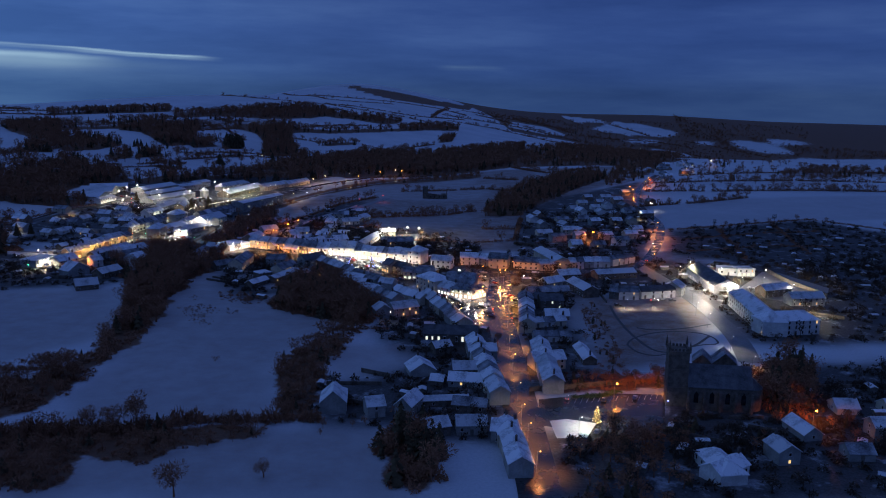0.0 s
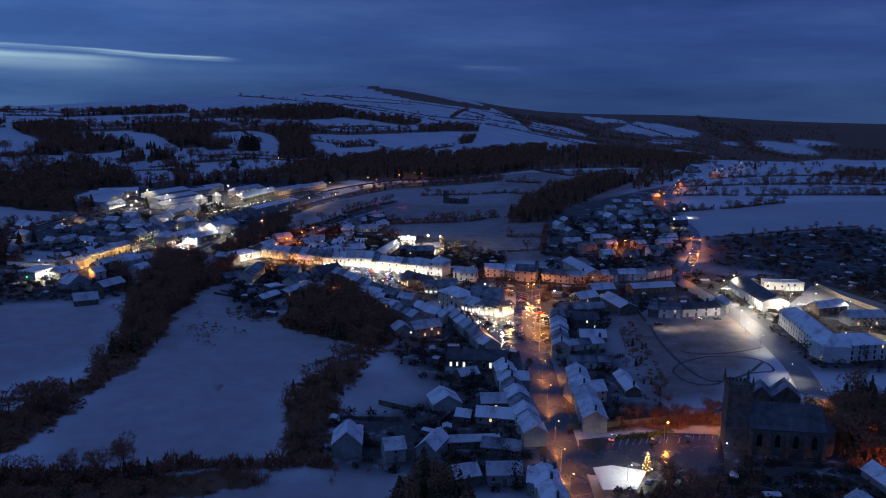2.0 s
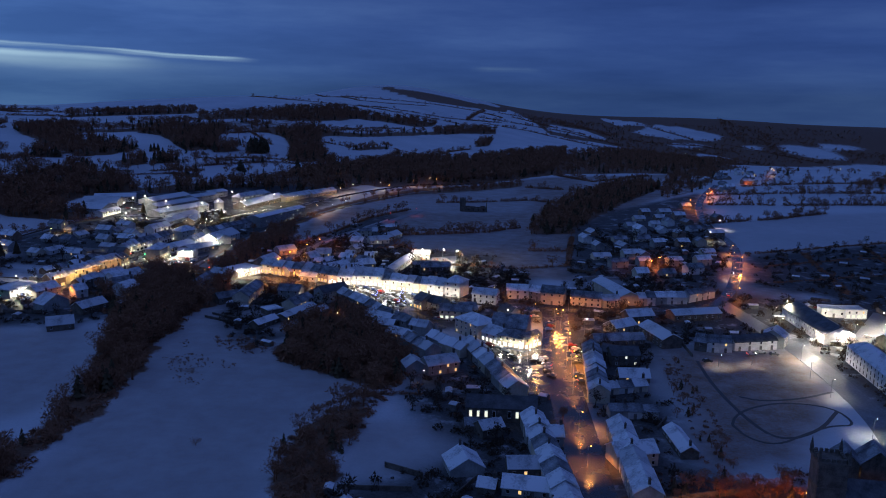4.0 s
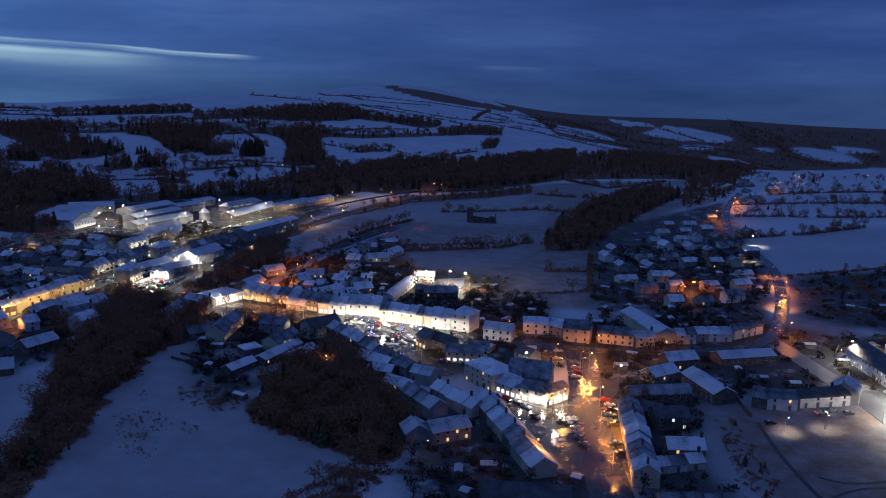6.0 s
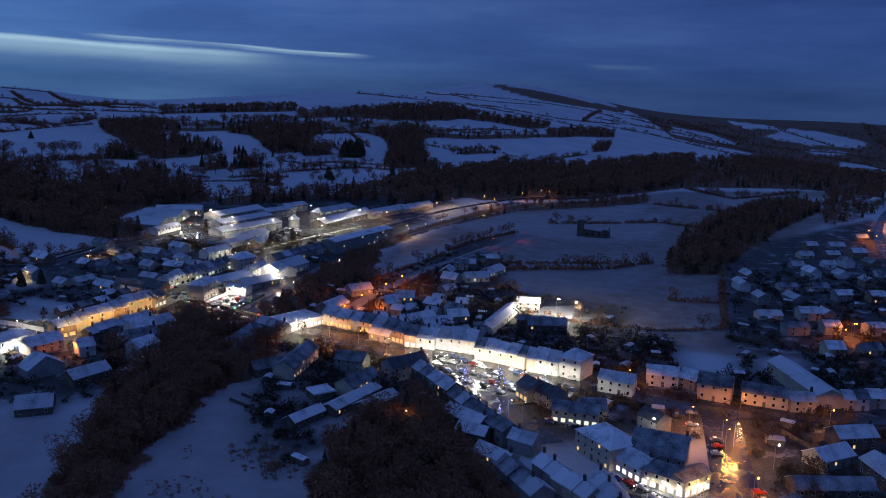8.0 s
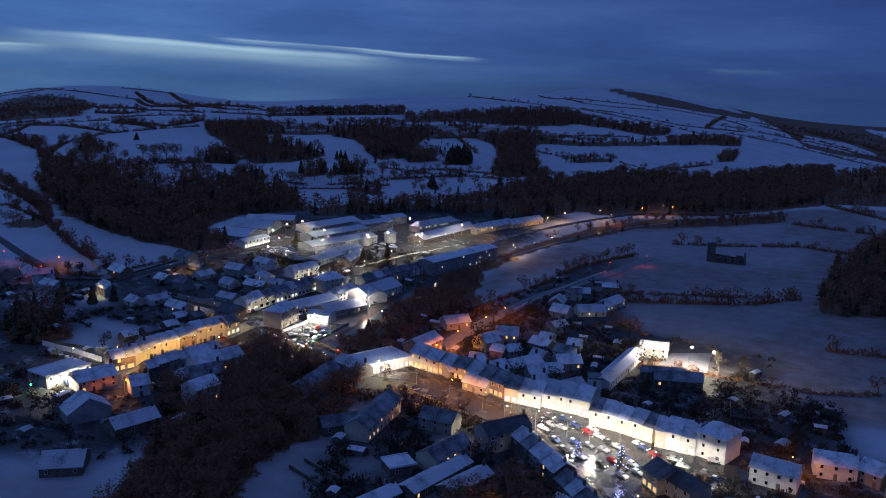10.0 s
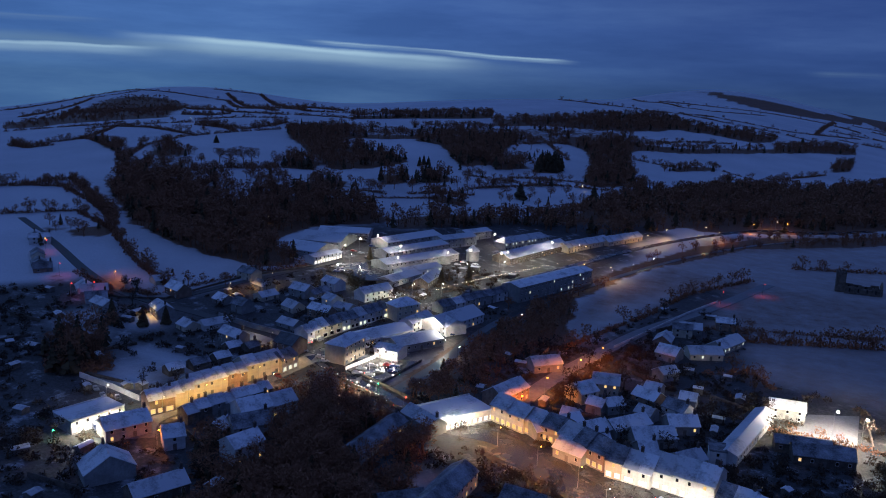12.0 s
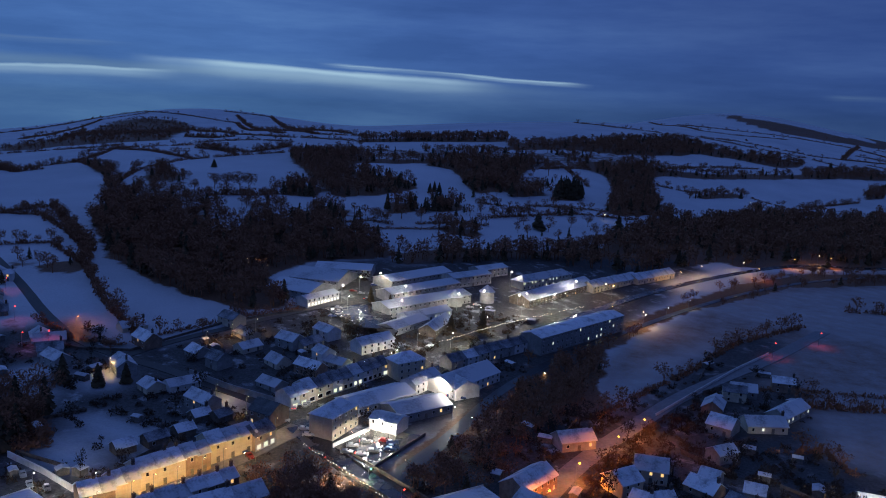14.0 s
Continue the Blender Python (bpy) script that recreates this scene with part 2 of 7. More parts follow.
def mesh_from(name, verts, faces, mats, smooth=False, idx=None):
    me = bpy.data.meshes.new(name)
    me.from_pydata([tuple(map(float, v)) for v in verts], [], [tuple(map(int, f)) for f in faces])
    for m in mats if isinstance(mats, (list, tuple)) else [mats]:
        me.materials.append(m)
    if idx is not None:
        me.polygons.foreach_set("material_index", idx)
    if smooth:
        me.polygons.foreach_set("use_smooth", [True] * len(me.polygons))
    me.update()
    return me


def box(cx, cy, cz, sx, sy, sz):
    """Corners and faces of a box by its centre and full sizes."""
    v = [(cx + sx * a / 2, cy + sy * b / 2, cz + sz * c / 2) for c in (-1, 1) for b in (-1, 1) for a in (-1, 1)]
    return v, [(0, 2, 3, 1), (4, 5, 7, 6), (0, 1, 5, 4), (2, 6, 7, 3), (0, 4, 6, 2), (1, 3, 7, 5)]


def joined(pieces):
    vs, fs = [], []
    for v, f in pieces:
        o = len(vs)
        vs += list(v)
        fs += [tuple(i + o for i in q) for q in f]
    return vs, fs


def rod(p, q, r0, r1, n=5):
    p, q = Vector(p), Vector(q)
    w = (q - p).normalized()
    u = w.orthogonal().normalized()
    t = w.cross(u)
    v = [c + r * (math.cos(6.2832 * i / n) * u + math.sin(6.2832 * i / n) * t) for c, r in ((p, r0), (q, r1)) for i in range(n)]
    f = [(i, (i + 1) % n, n + (i + 1) % n, n + i) for i in range(n)] + [tuple(range(n - 1, -1, -1)), tuple(range(n, 2 * n))]
    return v, f


def part(name, me, parent, label="", m=None):
    ob = new(name, me)
    ob.parent = parent
    if m is not None:
        ob.matrix_basis = m
    return tagged(ob, label)


def thing(name, label, category, x, y, z, ang=0.0, group="", kind=""):
    ob = new(name)
    ob.empty_display_size = 1
    ob.matrix_basis = Matrix.Translation((x, y, z)) @ Matrix.Rotation(ang, 4, "Z")
    return tagged(ob, label, category, group, kind)

# ---- the lie of the land ----
MOUNDS = [(x, y, 260 if y < 900 else 380) for x in (-900, -650, -450, -300, -150, 0, 200, 450) for y in (550, 700, 900, 1200) if not (x == -900 and y < 700)]
MOUNDS += [(x, y, 650) for x in (-2000, -1500, -1000, -600, -300, 0, 500, 1000, 1700) for y in (1700, 2400, 3300)]
MOUNDS += [(-1300, 700, 500), (900, 700, 500), (-1300, 1200, 500), (900, 1200, 500)]
MOUNDS += [(-420, 2560, 330), (-150, 2600, 330), (100, 2500, 350), (1300, 4200, 900), (2000, 4200, 900), (600, 4200, 700), (-1400, 1650, 350), (-1100, 2000, 350), (-1800, 1500, 400)]
MOUNDS = [(1.4 * x, 1.4 * y, 1.4 * r) for x, y, r in MOUNDS]
SWELL = [
    -1.7, 5.9, -1.1, 2.1, -11.2, 19, -0.8, -0.3, 8, 23.1, 17.4, -1,
    21.3, 2.8, 9.7, -1.5, -5.2, -19.5, -7, 2.2, -6.4, -16.5, -11.1, -0.4,
    16, 13.4, 3.5, -8.3, -11.2, 18.2, 10.8, -10.1, 22.7, -0.7, 2.8, 2.4,
    -31.4, -14.1, -17.1, -51.4, 39.5, 0, 50, 60.8, 26.3, 74.5, -1.4, 14.7,
    -24.8, -84.3, 7, -75.5, -32.6, 21.7, 9.4, -1.1, -7.4, -41.7, 2.9, 0.7,
    8.1, -1.7, 40, 40.6, -44.5, -33.6, -88.6, -39.6, 78.8, -20, -53.6,
]

MOUNDS += [(-480, 3540, 260), (-1760, 2250, 380), (500, 3800, 480), (-840, 1650, 330), (900, 3600, 350)]
SWELL += [13, 13, 30, -11, 15]


def hills(x, y):
    """Height of the land: a flat valley floor with the town, and hills of broad mounds round it."""
    x, y = np.asarray(x, float), np.asarray(y, float)
    z = np.zeros(x.shape)
    for (cx, cy, r), a in zip(MOUNDS, SWELL):
        z += a * np.exp(-((x - cx) ** 2 + (y - cy) ** 2) / r**2)
    far = np.hypot(x + 50, y - 300) - 3800 + 1100 * np.clip((-x - 700) / 900, 0, 1)
    z = z - 0.13 * np.maximum(far, 0)
    return z / (1 + np.exp(-(y - 602 + 0.25 * np.abs(x + 56)) / 49))


def land(x, y):
    return float(hills(np.array([x]), np.array([y]))[0])


def inside(poly, x, y):
    hit = np.zeros(np.shape(x), bool)
    for (x0, y0), (x1, y1) in zip(poly, poly[1:] + poly[:1]):
        if y0 != y1:
            hit ^= ((y0 > y) != (y1 > y)) & (x < (x1 - x0) * (y - y0) / (y1 - y0) + x0)
    return hit


def steps(lo, hi, fine_lo, fine_hi, fine, grow):
    a, s, left, right = list(np.arange(fine_lo, fine_hi, fine)), fine, [], []
    p = fine_lo
    while p > lo:
        s *= grow
        p -= s
        left.append(p)
    s, p = fine, a[-1]
    while p < hi:
        s *= grow
        p += s
        right.append(p)
    return np.array(left[::-1] + a + right)


def build_ground(woods, yards, thins, lawns):
    xs, ys = steps(-4600, 4600, -720, 520, 5.0, 1.045), steps(-1000, 5600, 110, 1000, 5.0, 1.022)
    gx, gy = np.meshgrid(xs, ys)
    gz = hills(gx, gy)
    wood, yard = np.zeros(gx.shape), np.zeros(gx.shape)
    for p, full in woods:
        wood[inside(p, gx, gy)] = 1.0 if full else 0.52
    for p in yards:
        yard[inside(p, gx, gy)] = 1
    thin = np.zeros(gx.shape)
    for p, much in thins:
        thin[inside(p, gx, gy)] = much
    for p in lawns:
        k = inside(p, gx, gy)
        wood[k], yard[k] = 0, 0
    for _ in range(2):
        for m in (wood, yard, thin):
            m[1:-1, 1:-1] = (m[:-2, 1:-1] + m[2:, 1:-1] + m[1:-1, :-2] + m[1:-1, 2:] + 2 * m[1:-1, 1:-1]) / 6
    nx, ny = len(xs), len(ys)
    me = bpy.data.meshes.new("ground")
    me.vertices.add(nx * ny)
    me.vertices.foreach_set("co", np.stack([gx, gy, gz], -1).astype(np.float32).ravel())
    i = (np.arange(ny - 1)[:, None] * nx + np.arange(nx - 1)).ravel()
    quads = np.stack([i, i + 1, i + nx + 1, i + nx], -1).astype(np.int32)
    me.loops.add(quads.size)
    me.loops.foreach_set("vertex_index", quads.ravel())
    me.polygons.add(len(quads))
    me.polygons.foreach_set("loop_start", np.arange(0, quads.size, 4, dtype=np.int32))
    me.polygons.foreach_set("use_smooth", np.ones(len(quads), bool))
    me.update(calc_edges=True)
    at = me.attributes.new("cover", "FLOAT_COLOR", "POINT")
    at.data.foreach_set("color", np.stack([wood, yard, thin, wood * 0 + 1], -1).astype(np.float32).ravel())
    me.materials.append(M["ground"])
    return tagged(new("ground", me), "snow-covered valley floor and hills with bare earth", "ground", kind="structure")


def along(pts, step):
    """Points at even steps along a line of points, with the direction there."""
    out = []
    for (x0, y0), (x1, y1) in zip(pts, pts[1:]):
        d = math.hypot(x1 - x0, y1 - y0)
        k = max(1, round(d / step))
        out += [(x0 + (x1 - x0) * i / k, y0 + (y1 - y0) * i / k, math.atan2(y1 - y0, x1 - x0)) for i in range(k)]
    x0, y0 = pts[-2]
    x1, y1 = pts[-1]
    return out + [(x1, y1, math.atan2(y1 - y0, x1 - x0))]


def smooth_line(pts, rounds=2):
    for _ in range(rounds):
        q = [pts[0]]
        for (x0, y0), (x1, y1) in zip(pts, pts[1:]):
            q += [(0.75 * x0 + 0.25 * x1, 0.75 * y0 + 0.25 * y1), (0.25 * x0 + 0.75 * x1, 0.25 * y0 + 0.75 * y1)]
        pts = q + [pts[-1]]
    return pts


def strip(name, label, category, pts, width, mat, lift=0.12, thick=0.3, off=0.0, step=8.0, kind="structure"):
    """A carriageway, pavement or kerb laid along a line, with its own thickness."""
    vs, fs = [], []
    rows = along(smooth_line(pts), step)
    for x, y, a in rows:
        nx, ny = -math.sin(a), math.cos(a)
        z = land(x, y) + lift
        TAKEN.append((x, y, width / 2 + 0.5))
        for s in (off + width / 2, off - width / 2):
            vs += [(x + nx * s, y + ny * s, z), (x + nx * s, y + ny * s, z - thick)]
    for i in range(len(rows) - 1):
        a, b = 4 * i, 4 * i + 4
        fs += [(a, a + 2, b + 2, b), (a + 1, a, b, b + 1), (a + 2, a + 3, b + 3, b + 2)]
    return tagged(new(name, mesh_from(name, vs, fs, mat)), label, category, kind=kind)


def paved(name, label, poly, mat, lift=0.12, z=None):
    """A flat paved area with a rim."""
    z = land(*poly[0]) + lift if z is None else z
    px, py = [p[0] for p in poly], [p[1] for p in poly]
    for x in np.arange(min(px), max(px), 5.0):
        for y in np.arange(min(py), max(py), 5.0):
            if inside(poly, np.array([x]), np.array([y]))[0]:
                TAKEN.append((x, y, 3.5))
    n = len(poly)
    vs = [(x, y, z) for x, y in poly] + [(x, y, z - 0.4) for x, y in poly]
    fs = [tuple(range(n))] + [(i, i + n, (i + 1) % n + n, (i + 1) % n) for i in range(n)]
    me = mesh_from(name, vs, fs, mat)
    bm = bmesh.new()
    bm.from_mesh(me)
    bmesh.ops.recalc_face_normals(bm, faces=bm.faces)
    bm.to_mesh(me)
    bm.free()
    return tagged(new(name, me), label, name.replace("_", " "), kind="structure")


PLOTS = []  # corner, turn, length and depth of every building
TAKEN = []  # x, y, radius of what stands on the ground already


# ---- trees, as arrays of triangles ----


def twig_tree(rng, h, spread, n, twig, fat=0.22):
    """A bare tree: tapered trunk, limbs, and a ragged crown of twigs."""
    v, f = [], []
    tv, tf = rod((0, 0, -0.5), (rng.normal(0, 0.2), rng.normal(0, 0.2), h * 0.55), 0.035 * h, 0.012 * h, 5)
    tris = [(q[0], q[k], q[k + 1]) for q in tf for k in range(1, len(q) - 1)]
    v += [tuple(p) for p in tv]
    f += tris
    tips = []
    for k in range(7):
        a, r = rng.uniform(0, 6.28), spread * rng.uniform(0.45, 0.95)
        tip = (r * math.cos(a), r * math.sin(a), h * rng.uniform(0.55, 0.92))
        tips.append(tip)
        lv, lf = rod((0, 0, h * rng.uniform(0.22, 0.5)), tip, 0.012 * h, 0.004 * h, 3)
        o = len(v)
        v += [tuple(p) for p in lv]
        f += [tuple(i + o for i in (q[0], q[j], q[j + 1])) for q in lf[:3] for j in (1, 2)]
    lobes = [(*t, spread * rng.uniform(0.35, 0.6)) for t in tips] + [(0, 0, h * 0.75, spread * 0.6)]
    for _ in range(n):
        c = lobes[rng.integers(len(lobes))]
        d = rng.normal(0, 1, 3)
        d /= np.linalg.norm(d)
        p = np.array(c[:3]) + d * c[3] * rng.uniform(0.3, 1.0) ** 0.5
        p[2] = min(max(p[2], h * 0.2), h)
        e = d + rng.normal(0, 0.5, 3) + (0, 0, 0.3)
        e *= twig * rng.uniform(0.6, 1.5) / np.linalg.norm(e)
        s = rng.normal(0, 1, 3) * twig * fat
        o = len(v)
        v += [tuple(p - s), tuple(p + s), tuple(p + e)]
        f.append((o, o + 1, o + 2))
    return np.array(v), np.array(f)


def conifer_tree(rng, h, spread, n):
    """An evergreen: trunk and whorls of drooping sprays."""
    tv, tf = rod((0, 0, -0.5), (0, 0, h * 0.97), 0.03 * h, 0.006 * h, 4)
    v, f = [tuple(p) for p in tv], [(q[0], q[k], q[k + 1]) for q in tf for k in range(1, len(q) - 1)]
    for _ in range(n):
        u = rng.uniform(0.04, 1.0)
        r = spread * (1 - u) ** 0.8 * rng.uniform(0.55, 1.1) + 0.15
        a = rng.uniform(0, 6.28)
        z = h * (0.06 + 0.94 * u)
        tip, w = np.array([r * math.cos(a), r * math.sin(a), z - 0.18 * r]), r * 0.38 + 0.3
        s = np.array([-math.sin(a), math.cos(a), 0]) * w
        root = np.array([0.25 * r * math.cos(a), 0.25 * r * math.sin(a), z + 0.12 * h * (1 - u) + 0.3])
        o = len(v)
        v += [tuple(root), tuple(tip - s), tuple(tip + s), tuple(tip + (0, 0, -0.5))]
        f += [(o, o + 1, o + 2), (o + 1, o + 3, o + 2)]
    return np.array(v), np.array(f)


def bush_clump(rng, h, spread, n, size=0.17):
    v, f = [], []
    for _ in range(n):
        d = rng.normal(0, 1, 3)
        d /= np.linalg.norm(d)
        p = np.array([d[0] * spread, d[1] * spread, abs(d[2]) * h]) * rng.uniform(0.4, 1.0)
        s, e = rng.normal(0, 1, 3) * size * h, (d * 0.24 + rng.normal(0, 0.13, 3)) * h
        o = len(v)
        v += [tuple(p - s), tuple(p + s), tuple(p + e)]
        f.append((o, o + 1, o + 2))
    return np.array(v), np.array(f)


RNG = np.random.default_rng(7)
BARE = [twig_tree(RNG, 10, 3.7, 170, 1.05) for _ in range(6)]
BARE_FINE = [twig_tree(RNG, 10, 3.8, 380, 0.95, 0.12) for _ in range(4)]
FAR = [twig_tree(RNG, 10, 4.0, 75, 1.5) for _ in range(6)]
PINE = [conifer_tree(RNG, 10, 2.7, 55) for _ in range(4)]
BUSH = [bush_clump(RNG, 1.0, 1.0, 60, 0.13) for _ in range(5)]
BUSH_FINE = [bush_clump(RNG, 1.0, 1.0, 240, 0.05) for _ in range(5)]


def planted(name, label, category, spots, kinds, mat, group="", kind="stuff"):
    """Many plants as one mesh. spots: x, y, height scale, width scale."""
    vs, fs, o = [], [], 0
    for x, y, hs, ws in spots:
        v, f = kinds[RNG.integers(len(kinds))]
        a = RNG.uniform(0, 6.28)
        c, s = math.cos(a), math.sin(a)
        p = np.stack([(v[:, 0] * c - v[:, 1] * s) * ws + x, (v[:, 0] * s + v[:, 1] * c) * ws + y, v[:, 2] * hs], -1)
        vs.append(p)
        fs.append(f + o)
        o += len(v)
    v, f = np.concatenate(vs), np.concatenate(fs).astype(np.int32)
    base = np.repeat(hills(np.array([q[0] for q in spots]), np.array([q[1] for q in spots])), [len(p) for p in vs])
    v[:, 2] += base
    me = bpy.data.meshes.new(name)
    me.vertices.add(len(v))
    me.vertices.foreach_set("co", v.astype(np.float32).ravel())
    me.loops.add(f.size)
    me.loops.foreach_set("vertex_index", f.ravel())
    me.polygons.add(len(f))
    me.polygons.foreach_set("loop_start", np.arange(0, f.size, 3, dtype=np.int32))
    me.update(calc_edges=True)
    me.materials.append(mat)
    return tagged(new(name, me), label, category, group, kind)


def scattered(poly, gap, most=4000, clear=3.6):
    xs, ys = [p[0] for p in poly], [p[1] for p in poly]
    area = (max(xs) - min(xs)) * (max(ys) - min(ys))
    n = min(int(area / gap**2), 40000)
    x, y = RNG.uniform(min(xs), max(xs), n), RNG.uniform(min(ys), max(ys), n)
    k = inside(poly, x, y)
    if TAKEN:
        near = np.array([q for q in TAKEN if min(xs) - 12 < q[0] < max(xs) + 12 and min(ys) - 12 < q[1] < max(ys) + 12])
        if len(near):
            for i in range(0, len(x), 400):
                s = slice(i, i + 400)
                k[s] &= (np.hypot(x[s, None] - near[:, 0], y[s, None] - near[:, 1]) > near[:, 2] + clear).all(1)
    for q in FIELDS:
        k &= ~inside(q, x, y)
    if gap > 9:
        k &= np.array([noise.noise((a / 60, c / 60, 3.0)) > -0.18 for a, c in zip(x, y)])
    return list(zip(x[k], y[k]))[:most]


def wood(poly, gap=7.0, height=11.0, evergreen=0.15, most=1600, fine=0, label="dense bare winter woodland with dark twiggy crowns"):
    spots = scattered(poly, gap, most)
    a, b = [], []
    for x, y in spots:
        h = height / 10 * RNG.uniform(0.55, 1.2)
        (b if RNG.random() < evergreen else a).append((x, y, h, h * RNG.uniform(0.8, 1.25)))
    if a:
        planted("woodland", label, "woodland", a, (FAR, BARE, BARE_FINE)[fine], M["bark"])
    if fine == 2:
        low = [(x, y, RNG.uniform(0.12, 0.3) * height, RNG.uniform(0.16, 0.3) * height) for x, y in scattered(poly, gap * 0.62, 1500, 1.0)]
        if low:
            planted("undergrowth", "dark tangled undergrowth beneath the bare trees", "undergrowth", low, BUSH, M["bark"])
    if b:
        planted("conifers", "dark evergreen trees standing in the woodland", "conifers", b, PINE, M["needle"])


def hedge(pts, height=2.5, trees=0.12, gap=2.2, label="dark overgrown hedgerow between snowy fields"):
    bushes, tall = [], []
    for x, y, a in along(pts, gap):
        if RNG.random() < 0.06:
            continue
        h = height * RNG.uniform(0.55, 1.3)
        bushes.append((x + RNG.normal(0, 0.4), y + RNG.normal(0, 0.4), h, max(gap * 0.75, h * 0.6)))
        if RNG.random() < trees:
            t = RNG.uniform(0.5, 1.0) * min(1.0, height / 2.5)
            tall.append((x, y, t, t * 1.1))
    planted("hedge", label, "hedge", bushes, BUSH_FINE if gap < 2.0 else BUSH, M["bark"])
    if tall:
        planted("hedgerow_trees", "bare trees standing along a hedgerow", "trees", tall, BARE, M["bark"])


def single_tree(x, y, h, spread=0.38, pine=False, label=""):
    rng = np.random.default_rng(int(abs(x) * 7 + abs(y)))
    t = thing("conifer" if pine else "tree", label or ("dark evergreen tree standing in snow" if pine else "bare winter tree with a dark twiggy crown"), "tree", x, y, land(x, y), rng.uniform(0, 6))
    tv, tf = rod((0, 0, -0.4), (0, 0, h * 0.5), 0.03 * h, 0.014 * h, 7)
    part("trunk", mesh_from("trunk", tv, tf, M["bark"]), t)
    v, f = conifer_tree(rng, h, h * spread, 160) if pine else twig_tree(rng, h, h * spread, 1600, h * 0.09, 0.06)
    part("crown", mesh_from("crown", v, f, M["needle" if pine else "bark"]), t)
    return t


# ---- buildings ----
SHARED = {}


def shared(key, make):
    if key not in SHARED:
        SHARED[key] = make()
    return SHARED[key]


def pane_mesh(mat):
    """A window one metre wide and high: a frame with a pane set back in it; origin at its centre, facing -y."""
    def make():
        o, i, d = 0.5, 0.42, 0.07
        ring = lambda r, y: [(-r, y, -r), (r, y, -r), (r, y, r), (-r, y, r)]  # noqa: E731
        v = ring(o, 0.06) + ring(o, -0.05) + ring(i, -0.05) + ring(i, -0.05 + d)
        f = [(4 * a + k, 4 * a + (k + 1) % 4, 4 * a + 4 + (k + 1) % 4, 4 * a + 4 + k) for a in range(3) for k in range(4)] + [(12, 13, 14, 15)]
        return mesh_from("window", v, f, [M["render_white"], M[mat]], idx=[0] * 12 + [1])
    return shared("pane" + mat, make)


def door_mesh():
    def make():
        v, f = joined([box(0, 0, 0, 0.9, 0.08, 2.0), box(-0.5, -0.02, 0, 0.1, 0.12, 2.1), box(0.5, -0.02, 0, 0.1, 0.12, 2.1), box(0, -0.02, 1.05, 1.1, 0.12, 0.1)])
        return mesh_from("door", v, f, M["timber"])
    return shared("door", make)


WALL_WORDS = {"render_white": "white-rendered", "render_cream": "cream-rendered", "render_grey": "grey pebbledashed", "brick": "brown brick", "stone": "dark stone"}
ROOF_WORDS = {"snow_roof": "a snow-covered slate roof", "thin_roof": "a slate roof thinly dusted with snow", "slate": "a bare dark slate roof", "shed_roof": "a snow-covered sheeted roof"}


def roof_parts(L, D, e, pitch, style, over=0.35):
    """Roof shell and gable walls of a building L long (along x, from 0) and D deep (y from 0)."""
    rise = D / 2 * pitch
    x0, x1, y0, y1, m = -over, L + over, -over, D + over, D / 2
    lo = e - over * pitch
    t = 0.22
    if style == "flat":
        v, f = joined([box(L / 2, D / 2, e + 0.12, L + 0.3, D + 0.3, 0.24), box(L / 2, 0, e + 0.35, L + 0.3, 0.25, 0.5), box(L / 2, D, e + 0.35, L + 0.3, 0.25, 0.5)])
        return v, f, 0.0
    k = min(D, L * 0.9) * 0.5 if style == "hip" else 0.0
    ra, rb = (x0 + k, x1 - k) if style == "hip" else (x0, x1)
    top = e + rise
    v = [(x0, y0, lo), (x1, y0, lo), (x1, y1, lo), (x0, y1, lo), (ra, m, top), (rb, m, top)]
    v += [(a, b, c - t) for a, b, c in v]
    f = [(0, 1, 5, 4), (2, 3, 4, 5), (7, 6, 10, 11), (9, 8, 11, 10), (0, 6, 7, 1), (2, 8, 9, 3)]
    f += [(3, 0, 4), (1, 2, 5), (6, 9, 10), (8, 7, 11), (0, 3, 9, 6), (2, 1, 7, 8)] if style == "hip" else [(0, 4, 10, 6), (4, 3, 9, 10), (1, 7, 11, 5), (5, 11, 8, 2)]
    return v, f, rise


def chimney_mesh():
    def make():
        v, f = joined([box(0, 0, 0.5, 0.9, 0.6, 1.9), box(0, 0, 1.5, 1.05, 0.75, 0.15)])
        return mesh_from("chimney", v, f, M["chimney"])
    return shared("chimney", make)


